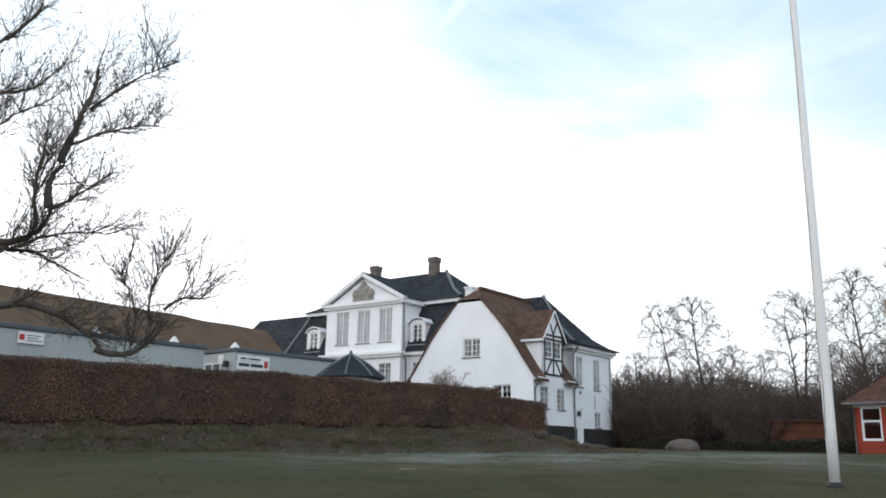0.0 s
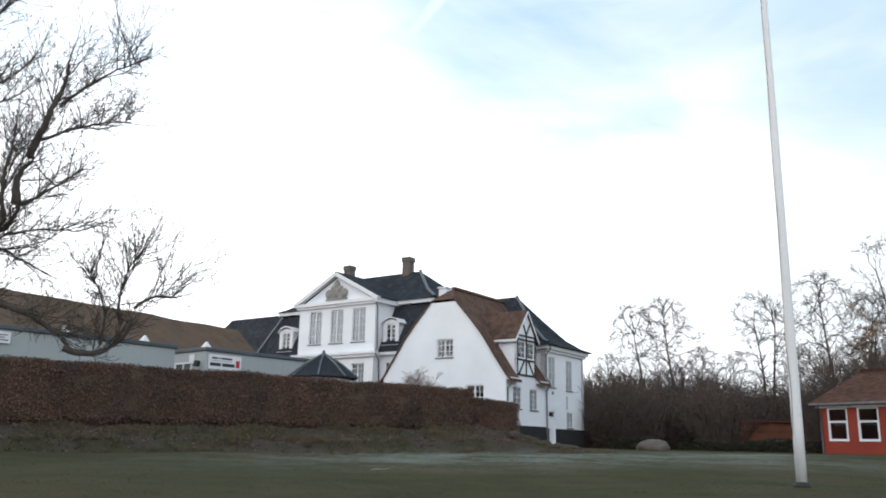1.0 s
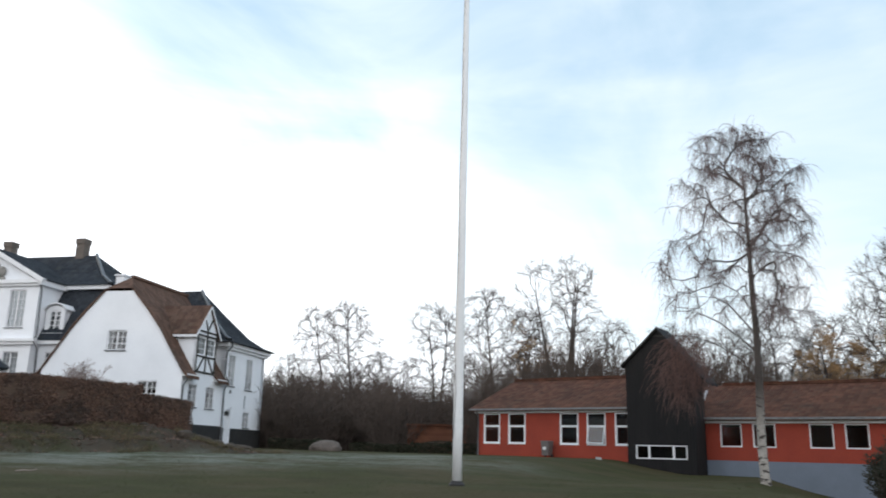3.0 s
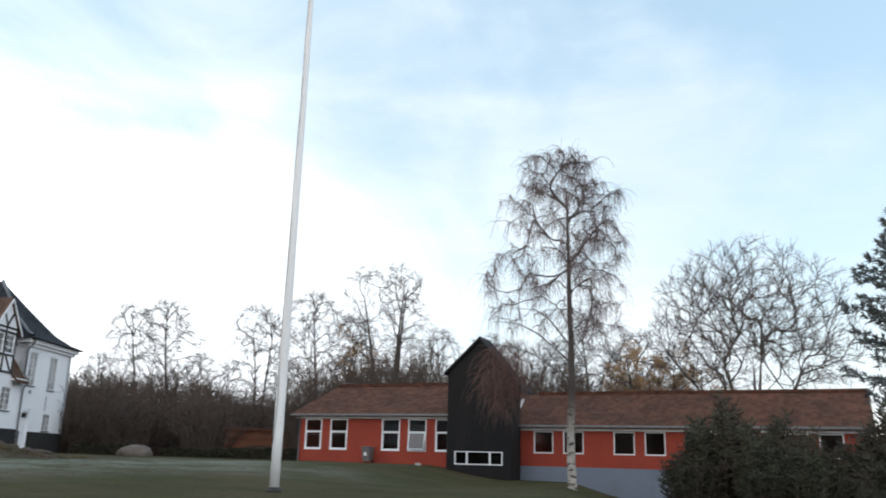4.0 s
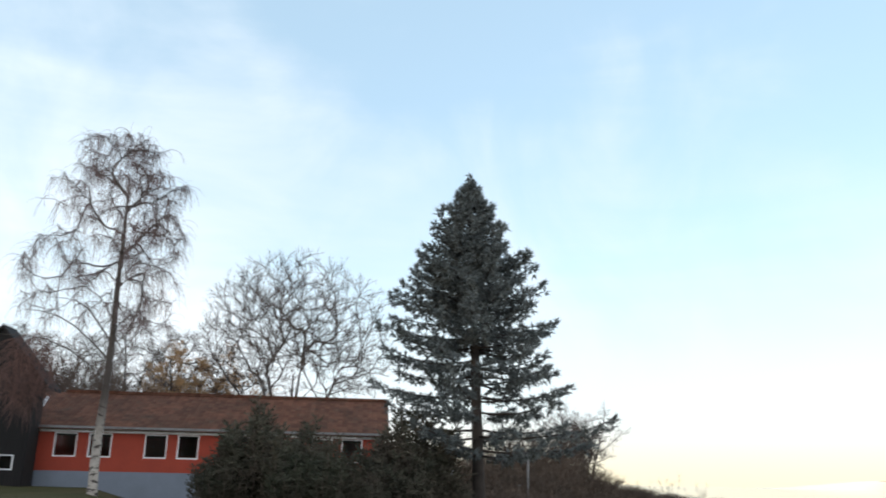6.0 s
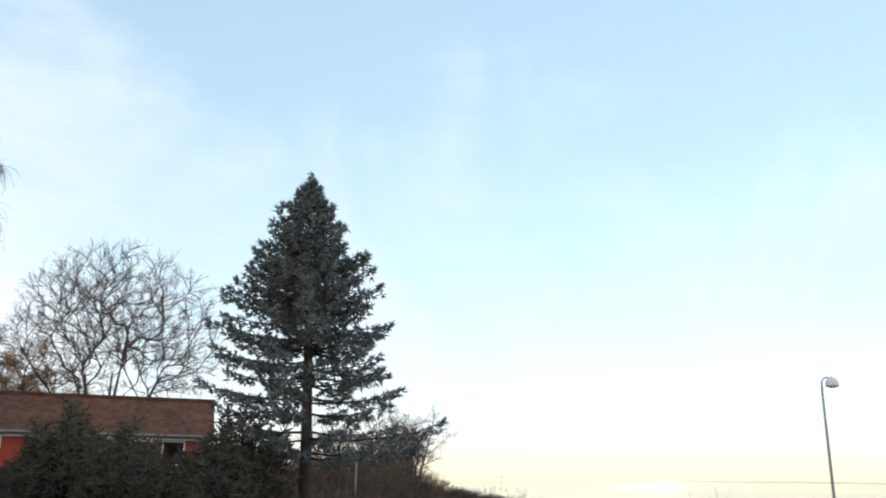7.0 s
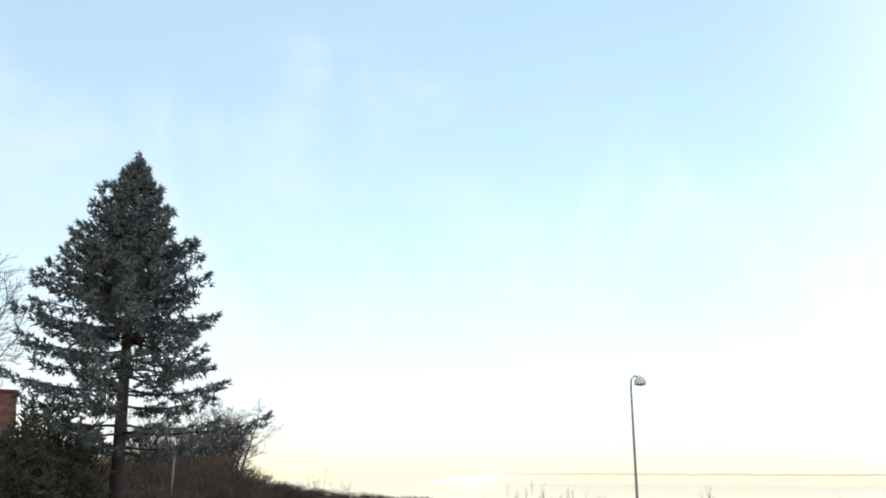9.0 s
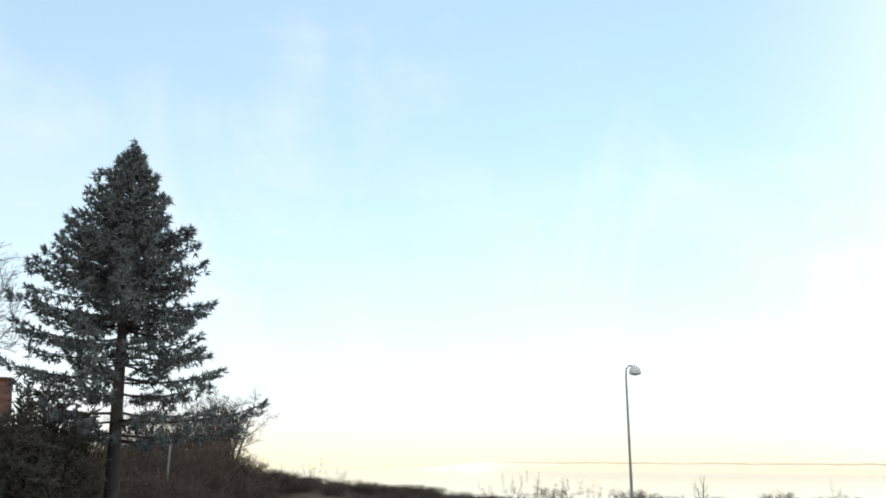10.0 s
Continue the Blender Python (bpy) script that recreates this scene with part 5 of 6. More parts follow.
def put_paths(paths, wood, twigs, tip_r, power, heavy=5):
    """The paths as tubes, as thick as the tips that they carry ask for."""
    for line, parent, load, place in paths:
        r0, r1 = tip_r * load ** power, tip_r * max(1.0, load * 0.3) ** power
        (wood if load >= heavy else twigs).add(line, [r0 + (r1 - r0) * i / 5 for i in range(6)], 5 if load >= heavy else 3)


def side_twigs(rng, paths, twigs, many, length, angle, r, lift=0.0):
    for line, parent, load, place in paths:
        if load > 24:
            continue
        for c in range(many):
            i = rng.randrange(1, 6)
            ax = (line[i] - line[i - 1]).normalized()
            side = ax.orthogonal().normalized()
            side.rotate(Matrix.Rotation(rng.uniform(0, 6.283), 3, ax))
            w = radians(angle * rng.uniform(0.6, 1.3))
            ln = length * rng.uniform(0.5, 1.2)
            t = limb(rng, line[i - 1].lerp(line[i], rng.random()), ax * math.cos(w) + side * math.sin(w), ln, 0.1, lift, ln / 3)
            twigs.add(t, [r * (1 - 0.4 * j / (len(t) - 1)) for j in range(len(t))], 3)
            q = t[len(t) // 2]
            twigs.add([q, q + (ax + jitter(rng, 0.9)).normalized() * (ln * 0.45)], [r * 0.75, r * 0.6], 3)


def crowned_tree(name, label, pos, height, low, wide, seed, trunk_r, tips, stems=1, fan=0.1, group="", twig=DARK_TWIG, flat=1.0, tip_r=0.011):
    """A bare tree: one or more stems, and a crown from a share low of the height upwards, wide metres across its middle."""
    rng = random.Random(seed)
    wood, twigs = Tubes(), Tubes()
    roots, ends = [], []
    for k in range(stems):
        a = 6.283 * (k + 0.3 * rng.random()) / stems
        d = Vector((math.cos(a) * fan, math.sin(a) * fan, 1)) if stems > 1 else Vector((rng.uniform(-0.04, 0.04), rng.uniform(-0.04, 0.04), 1))
        pts = limb(rng, Vector((0, 0, -0.3)), d, height * (0.96 if k == 0 else rng.uniform(0.8, 0.93)), 0.035, 0.01, height / 16)
        m = len(pts)
        wood.add(pts, [trunk_r * (1 - 0.88 * (i / (m - 1)) ** 0.8) for i in range(m)], 8)
        roots += [p for p in pts if p.z > height * low * 0.85]
        for i in range(tips // stems):
            f = rng.random() ** 0.85
            z = height * (low + (1.0 - low) * f)
            p = pts[min(m - 1, int(z / height * (m - 1)))]
            R = wide * (0.35 + 0.65 * math.sin(math.pi * min(1.0, 0.18 + 0.8 * f) ** flat)) * (0.75 + 0.45 * noise.noise((z * 0.5, seed, k)))
            a, r = rng.uniform(0, 6.283), R * (0.15 + 0.85 * math.sqrt(rng.random()))
            ends.append(Vector((p.x + math.cos(a) * r, p.y + math.sin(a) * r, z + 0.2 * r)))
    paths = grown(rng, roots, ends, 0.13, 0.06, 3.0)
    put_paths(paths, wood, twigs, tip_r, 0.42)
    side_twigs(rng, paths, twigs, 4, 0.55, 46, tip_r * 0.85)
    ob = thing(name, Matrix.Translation(pos))
    tagged(ob, label, "tree", group)
    wood.part("trunk", BARK_FAR, ob, smooth=True)
    tagged(twigs.part("crown", twig, ob), kind="stuff")
    return ob


def grounded(az, d, sink=0.0):
    p = polar(az, d)
    return Vector((p.x, p.y, ground_z(p.x, p.y) - sink))


EDGE = "bare trees at the wood's edge"
alder = crowned_tree("alder_tree", "bare alder with a dark open crown behind the lawn", grounded(16.6, 74), 12.8, 0.34, 4.6, 11, 0.22, 460, group=EDGE)
alder_b = crowned_tree("alder_tree", "bare alder with a dark open crown behind the lawn", grounded(14.6, 73), 12.0, 0.36, 3.8, 12, 0.19, 380, group=EDGE)
alder_c = crowned_tree("alder_tree", "bare alder with several stems behind the lawn", grounded(22.4, 72), 12.4, 0.36, 3.6, 13, 0.2, 480, stems=2, fan=0.12, group=EDGE)
for src, az, d, k, turn in ((alder, 26.4, 69, 1.04, 40), (alder, 12.4, 80, 0.62, 80), (alder_b, 20.0, 74, 0.66, 130), (alder_b, 28.1, 70, 1.0, 200),
                           (alder_b, 34.9, 66, 0.85, 20), (alder, 24.4, 80, 0.66, 310), (alder_b, 37.5, 68, 0.85, 100), (alder, 18.0, 82, 0.66, 190), (alder_c, 42.4, 64, 0.8, 70),
                           (alder, 45.2, 62, 0.92, 10), (alder_b, 47.4, 63, 0.95, 150), (alder_c, 46.4, 66, 0.85, 290), (alder_b, 49.4, 66, 0.85, 60), (alder_c, 39.8, 67, 0.8, 15)):
    g = grounded(az, d)
    copy_thing(src, Matrix.Translation(g) @ Matrix.Rotation(radians(turn), 4, "Z") @ Matrix.Scale(k, 4))
crowned_tree("oak_tree", "tall bare tree with upswept limbs behind the red building", grounded(31.0, 66), 15.2, 0.3, 3.9, 24, 0.3, 600, stems=3, fan=0.15, tip_r=0.012)


def round_tree():
    """Several straight stems from near the ground, fanning out into a round crown."""
    rng = random.Random(33)
    wood, twigs = Tubes(), Tubes()
    base = grounded(55.6, 53)
    low = 3.6 - base.z
    roots, ends = [], []
    for k in range(7):
        a, out = 2.4 * k + 0.4, 0.0 if k == 0 else 0.3 + 0.055 * k
        foot = Vector((math.cos(a), math.sin(a), 0)) * (0.25 + 0.1 * k)
        stem = limb(rng, foot + Vector((0, 0, -0.3)), Vector((math.cos(a) * out * 0.4, math.sin(a) * out * 0.4, 1)), low + 1.0, 0.02, 0.0, 1.2)
        stem += limb(rng, stem[-1], Vector((math.cos(a) * out, math.sin(a) * out, 1)), 4.2 - 0.15 * k, 0.05, 0.02, 0.5)[1:]
        n = len(stem)
        wood.add(stem, [0.2 * (1 - 0.8 * q / (n - 1)) for q in range(n)], 7)
        roots += [p for p in stem if p.z > low]
    mid = Vector((0, 0, 9.9 - base.z))
    while len(ends) < 1150:
        a, up, r = rng.uniform(0, 6.283), rng.uniform(-0.75, 1.0), rng.random() ** 0.4
        flat = math.sqrt(1 - up * up)
        rim = 0.93 + 0.1 * noise.noise((math.cos(a) * 2.5, math.sin(a) * 2.5, up * 3))
        ends.append(mid + Vector((math.cos(a) * flat * 6.7, math.sin(a) * flat * 6.7, up * 6.0)) * (r * rim))
    paths = grown(rng, roots, ends, 0.1, 0.015, 5.0)
    put_paths(paths, wood, twigs, 0.0135, 0.4, 6)
    side_twigs(rng, paths, twigs, 5, 0.75, 32, 0.0105, 0.03)
    ob = thing("round_crowned_tree", Matrix.Translation(base))
    tagged(ob, "bare tree with a broad round fan of fine branches", "tree")
    wood.part("trunk", BARK_FAR, ob, smooth=True)
    tagged(twigs.part("crown", DARK_TWIG, ob), kind="stuff")


round_tree()


# beech that still holds its brown leaves
def leafy_tree(pos, height, seed, leaves):
    rng = random.Random(seed)
    wood, twigs, crown = Tubes(), Tubes(), Tubes()
    pts = limb(rng, Vector((0, 0, -0.2)), Vector((0.05, 0, 1)), height, 0.05, 0.03, 0.8)
    branching(rng, wood, twigs, pts, 0.2, 0.03, 0, [(18, 0.25, 55, 0.36, 0.14, 0.03, 0.5), (7, 0.2, 45, 0.5, 0.2, 0.0, 0.4), (4, 0.2, 45, 0.5, 0.2, 0.0, 0.3)])
    ends = twigs.v
    for i in range(leaves):
        p = ends[rng.randrange(len(ends))] + jitter(rng, 0.14)
        crown.leaf(p, jitter(rng, 1).normalized(), jitter(rng, 1).normalized(), rng.uniform(0.06, 0.1), 0.05)
    ob = thing("beech_tree", Matrix.Translation(pos))
    tagged(ob, "young beech holding golden-brown winter leaves", "tree", "leafy beeches")
    wood.part("trunk", BARK_FAR, ob, smooth=True)
    twigs.part("twig_mass", TWIG, ob)
    crown.part("foliage", SUNLIT_LEAF, ob, "dry brown leaves with sunlit gold painted into their colour")
    return ob


beech = leafy_tree(grounded(49.8, 60), 9.3, 41, 13000)
for az, d, k, turn in ((33.0, 70, 0.75, 90), (50.8, 62, 0.95, 200), (48.3, 58, 0.98, 140), (51.9, 60, 0.95, 250), (46.9, 60, 0.85, 320), (32.2, 69, 0.7, 170), (53.0, 63, 0.8, 30), (43.6, 66, 0.72, 40), (28.2, 70, 1.02, 300), (35.8, 68, 0.72, 10)):
    copy_thing(beech, Matrix.Translation(grounded(az, d)) @ Matrix.Rotation(radians(turn), 4, "Z") @ Matrix.Scale(k, 4))


# weeping birch in front of the red building
def birch():
    rng = random.Random(52)
    wood, twigs, hang, weep = Tubes(), Tubes(), Tubes(), Tubes()
    H = 12.3
    pts = limb(rng, Vector((0, 0, -0.3)), Vector((-0.06, 0.04, 1)), H, 0.035, 0.01, 0.6)
    n = len(pts)
    radii = [0.165 * (1 - i / n) ** 0.8 + 0.02 for i in range(n)]
    radii[0] = 0.22
    wood.add(pts, radii, 9)
    west = Vector((-0.724, 0.69, 0))

    roots = [p for p in pts if 4.6 < p.z < 11.6]
    ends = []
    while len(ends) < 400:
        z = 6.3 + 7.6 * rng.random()
        a = rng.uniform(0, 6.283)
        out = Vector((math.cos(a), math.sin(a), 0))
        R = float(np.interp(z, (6.3, 8.0, 9.5, 11.0, 12.5, 13.3, 13.9), (3.0, 3.1, 2.9, 2.7, 2.45, 2.0, 0.9)))
        R *= 1 + 0.22 * noise.noise((out.x * 1.5, out.y * 1.5, z * 0.7))
        R += 0.95 * out.dot(west) * (1 - (z - 6.3) / 7.6)
        stem_at = pts[min(n - 1, int(z / H * (n - 1)))]
        ends.append(Vector((stem_at.x, stem_at.y, z)) + out * (R * (0.12 + 0.88 * math.sqrt(rng.random()))))
    paths = grown(rng, roots, ends, 0.26, 0.07, 1.1)
    put_paths(paths, wood, twigs, 0.0115, 0.42, 3)
    for line, parent, load, place in paths:
        if load > 30:
            continue
        for b in range(6 if load < 4 else 4):
            j = rng.randrange(2, 6)
            s0 = line[j].lerp(line[j - 1], rng.random())
            for h in range(3):
                w = limb(rng, s0, jitter(rng, 0.6) + Vector((0, 0, -0.1)), rng.uniform(0.25, 1.05), 0.1, -0.42, 0.15)
                hang.add(w, [0.0068 - 0.003 * x / (len(w) - 1) for x in range(len(w))], 3)
    # long weeping limbs on the side towards the black wing
    for k in range(760):
        a, q = rng.uniform(0, 6.283), math.sqrt(rng.random())
        s = west * (2.75 + 0.95 * q * math.cos(a)) + Vector((-0.69, -0.724, 0)) * rng.uniform(-0.7, 0.7) + Vector((0, 0, 4.5 + 1.35 * q * math.sin(a)))
        w = limb(rng, s, jitter(rng, 0.9) + Vector((0, 0, -0.3)), rng.uniform(0.4, 1.5), 0.13, -0.3, 0.2)
        weep.add(w, [0.009 - 0.005 * x / (len(w) - 1) for x in range(len(w))], 3)
    for z0, far, z1 in ((4.2, 3.9, 5.6), (4.9, 3.2, 6.6), (5.6, 2.4, 7.2)):
        br = [west * (far * f) + Vector((0, 0, z0 + (z1 - z0) * f + 0.6 * math.sin(math.pi * f))) + jitter(rng, 0.06) for f in (0, 0.2, 0.4, 0.6, 0.8, 1.0)]
        wood.add(br, [0.04, 0.034, 0.028, 0.022, 0.016, 0.01], 5)
    ob = thing("birch_tree", Matrix.Translation(grounded(43.65, 34.0)))
    tagged(ob, "tall weeping birch with pale trunk and hanging bare twigs", "tree")
    wood.part("trunk", BIRCH_BARK, ob, "pale bark with black marks", True)
    tagged(twigs.part("twig_mass", BARK_FAR, ob), kind="stuff")
    tagged(hang.part("hanging_mass", BIRCH_TWIG, ob), kind="stuff")
    tagged(weep.part("weeping_mass", BROWN_TWIG, ob, "brown weeping twigs before the black gable"), kind="stuff")


birch()


# blue spruce: share of the height, and how far the branches reach there
SPRUCE_AT = (0.0, 0.22, 0.38, 0.48, 0.62, 0.72, 0.78, 0.85, 0.95, 1.0)
SPRUCE_REACH = (3.7, 3.9, 3.65, 3.3, 2.6, 2.15, 1.75, 1.2, 0.38, 0.05)
def spruce():
    rng = random.Random(61)
    wood, needles = Tubes(), Tubes()
    base = grounded(68.45, 28.0)
    top = polar(67.5, 28.0, 11.95)
    axis = top - base
    H = axis.length
    wood.add([axis * f for f in (-0.02, 0.1, 0.3, 0.5, 0.7, 0.85, 1.0)], [0.26, 0.22, 0.19, 0.15, 0.1, 0.06, 0.02], 9)

    def reach(z):
        f = z / H
        return float(np.interp(f, SPRUCE_AT, SPRUCE_REACH))

    right = Vector((0.367, -0.93, 0))

    def tuft(p, d, size):
        """A star of needle-clad shoots round the end of a twig."""
        for i in range(6):
            needles.spindle(p + jitter(rng, 0.03), (d * 0.55 + jitter(rng, 0.95)).normalized(), size * rng.uniform(0.7, 1.3), 0.023)

    def spray(p, d, length, droop):
        """A branchlet set with tufts, drooping, its tip turned up."""
        n = max(1, int(length / 0.13))
        q = p.copy()
        for i in range(n):
            d = (d + Vector((0, 0, -droop)) + jitter(rng, 0.16)).normalized()
            q = q + d * (length / n)
            tuft(q, d, 0.135)
        for i in range(4):
            needles.spindle(q, (d + Vector((0, 0, 0.45)) + jitter(rng, 0.75)).normalized(), 0.24, 0.019)

    z = 2.45 - base.z
    while z < H - 0.25:
        f = z / H
        count = 11 if f > 0.6 else 9 if f > 0.48 else 7 if f > 0.28 else 6
        turn = rng.uniform(0, 6.283)
        for b in range(count):
            zb = z + rng.uniform(-0.2, 0.2)
            a = turn + 6.283 * (b + rng.uniform(-0.3, 0.3)) / count
            out = Vector((math.cos(a), math.sin(a), 0))
            side = out.dot(right)
            L = reach(zb) * rng.uniform(0.66, 1.12) * (1 - 0.05 * side if f > 0.32 else 1 + 0.16 * side)
            rise = 0.3 if f > 0.85 else 0.14 if f > 0.6 else 0.03 if f > 0.4 else 0.02
            sagg = 0.05 if f > 0.6 else 0.03
            pts, m = [], 9
            for i in range(m):
                t = i / (m - 1)
                pts.append(axis * (zb / H) + out * (L * t) + Vector((0, 0, L * (rise * t - sagg * math.sin(math.pi * t) + 0.07 * t ** 3))) + jitter(rng, 0.025))
            wood.add(pts, [0.036 * (1 - 0.8 * i / (m - 1)) * (0.55 + L / 4) for i in range(m)], 4)
            bare = 0.12 if f > 0.55 else 0.3 if f > 0.42 else 0.42
            if side < -0.2:
                bare *= 0.75
            steps = int(L * (1 - bare) / (0.14 if f > 0.55 else 0.15)) + 2
            for k in range(steps):
                t = min(0.99, bare + (1 - bare) * (k + rng.random()) / steps)
                i = min(m - 2, int(t * (m - 1)))
                p = pts[i].lerp(pts[i + 1], t * (m - 1) - i)
                ax = (pts[i + 1] - pts[i]).normalized()
                wide = min(0.42, 0.1 + (1.05 - t) * L * 0.26)
                for sgn in (-1, 1):
                    if rng.random() < (0.16 if f > 0.5 else 0.18):
                        continue
                    sd = Vector((-ax.y, ax.x, 0)) * sgn
                    spray(p, (ax * rng.uniform(0.3, 0.9) + sd * rng.uniform(0.3, 1.0) + Vector((0, 0, rng.uniform(-0.25, 0.2)))).normalized(), wide * rng.uniform(0.5, 1.1), 0.2)
                if rng.random() < 0.4:
                    spray(p, (ax * 0.5 + Vector((0, 0, -0.9)) + jitter(rng, 0.3)).normalized(), rng.uniform(0.1, 0.28), 0.1)
            spray(pts[-2], (pts[-1] - pts[-2]).normalized(), (pts[-1] - pts[-2]).length, -0.03)
        z += 0.36 if f > 0.6 else 0.44 if f > 0.5 else 0.56 if f > 0.35 else 0.62
    for k in range(34):
        p = axis * rng.uniform(0.95, 1.015) + jitter(rng, 0.1)
        tuft(p, Vector((rng.uniform(-0.5, 0.5), rng.uniform(-0.5, 0.5), 1.0)).normalized(), 0.15)
    ob = thing("blue_spruce", Matrix.Translation(base))
    tagged(ob, "tall blue spruce with layered branches and bare lower trunk", "tree")
    wood.part("trunk", SPRUCE_BARK, ob, smooth=True)
    needles.part("needles", SPRUCE_NEEDLE, ob, "blue-green needle shoots")


spruce()


# dark junipers before the red building
def juniper(seed, height, radius):
    rng = random.Random(seed)
    wood, needles = Tubes(), Tubes()
    for s in range(44):
        a, rr = rng.uniform(0, 6.283), radius * math.sqrt(rng.random())
        d = Vector((math.cos(a) * rr, math.sin(a) * rr, 0))
        h = height * (1.0 - 0.45 * (rr / radius) ** 2) * rng.uniform(0.72, 1.06)
        pts = [d * 0.25, d * 0.6 + Vector((0, 0, h * 0.35)), d * 0.9 + Vector((0, 0, h * 0.7)), d + Vector((0, 0, h))]
        wood.add(pts, [0.045, 0.035, 0.022, 0.008], 4)
        for k in range(80):
            t = 0.12 + 0.88 * rng.random()
            i = min(2, int(t * 3))
            p = pts[i].lerp(pts[i + 1], t * 3 - i)
            dd = Vector((rng.gauss(0, 1), rng.gauss(0, 1), rng.uniform(-0.1, 0.9))).normalized()
            ln = rng.uniform(0.15, 0.5) * (1.15 - 0.55 * t)
            q = p.copy()
            for j in range(4):
                needles.spindle(q, (dd + jitter(rng, 0.5)).normalized(), rng.uniform(0.09, 0.18), 0.024)
                q = q + dd * (ln / 3)
                dd = (dd + Vector((0, 0, 0.1)) + jitter(rng, 0.2)).normalized()
    ob = thing("juniper_shrub", Matrix.Translation((0, 0, -50)))
    tagged(ob, "dense dark green juniper shrub below the red building", "shrub", "dark junipers")
    wood.part("stem", BARK, ob)
    needles.part("foliage", JUNIPER_NEEDLE, ob)
    return ob


jun_a, jun_b = juniper(71, 3.4, 1.25), juniper(72, 3.2, 1.4)
first = {}
for src, az, d, k, turn in ((jun_a, 53.3, 24.0, 1.0, 0), (jun_b, 51.6, 23.5, 0.66, 60), (jun_b, 54.4, 24.6, 0.9, 120), (jun_a, 56.8, 24.5, 0.92, 200), (jun_b, 59.2, 25.0, 0.98, 260),
                           (jun_a, 61.6, 25.5, 0.95, 310), (jun_b, 62.9, 25.5, 1.42, 20), (jun_a, 55.6, 22.6, 0.7, 90), (jun_b, 65.2, 26.4, 1.35, 140), (jun_a, 64.0, 26.8, 1.3, 75), (jun_a, 58.2, 22.8, 0.72, 220), (jun_b, 61.0, 23.2, 0.7, 330)):
    m = Matrix.Translation(grounded(az, d)) @ Matrix.Rotation(radians(turn), 4, "Z") @ Matrix.Scale(k, 4)
    if src in first:
        copy_thing(src, m)
    else:
        first[src] = True
        src.matrix_world = m


# ---- brushwood: one clump, set many times into one mesh ----
def clump(seed, stems=24, height=1.0, spread=0.55, thick=0.004):
    rng = random.Random(seed)
    t = Tubes()
    for s in range(stems):
        a = rng.uniform(0, 6.283)
        rr = spread * math.sqrt(rng.random())
        d = Vector((math.cos(a) * rr * 0.9, math.sin(a) * rr * 0.9, 1))
        pts = limb(rng, Vector((math.cos(a) * rr * 0.5, math.sin(a) * rr * 0.5, 0)), d, height * rng.uniform(0.6, 1.0), 0.12, 0.03, 0.2)
        t.add(pts, [thick * (1.6 - 1.1 * i / (len(pts) - 1)) for i in range(len(pts))], 3)
        for k in range(9):
            i = rng.randrange(1, len(pts))
            sub = limb(rng, pts[i], (pts[i] - pts[i - 1]).normalized() + jitter(rng, 0.9), height * rng.uniform(0.12, 0.3), 0.2, 0.05, 0.09)
            t.add(sub, [thick * (0.9 - 0.4 * j / (len(sub) - 1)) for j in range(len(sub))], 3)
            for e in range(3):
                q = sub[rng.randrange(len(sub))]
                tw = limb(rng, q, jitter(rng, 1) + Vector((0, 0, 0.5)), height * rng.uniform(0.05, 0.14), 0.2, 0.05, 0.07)
                t.add(tw, [thick * 0.6] * len(tw), 3)
    return np.array([tuple(v) for v in t.v]), np.array(t.f)


CLUMPS = [clump(81), clump(82), clump(83, 16, 1.0, 0.75)]


def thicket(name, label, places, mat, category="shrubs", kinds=None):
    """places: (position, width, height, turn)."""
    vs, fs, base = [], [], 0
    for i, (p, w, h, turn) in enumerate(places):
        v, f = (kinds or CLUMPS)[i % len(kinds or CLUMPS)]
        c, s = math.cos(turn), math.sin(turn)
        q = np.stack([(v[:, 0] * c - v[:, 1] * s) * w + p[0], (v[:, 0] * s + v[:, 1] * c) * w + p[1], v[:, 2] * h + p[2]], 1)
        vs.append(q)
        fs.append(f + base)
        base += len(v)
    v, f = np.concatenate(vs), np.concatenate(fs)
    me = bpy.data.meshes.new(name)
    me.from_pydata(v.tolist(), [], f.tolist())
    me.materials.append(mat)
    ob = new(name, me)
    tagged(ob, label, category, kind="stuff")
    return ob


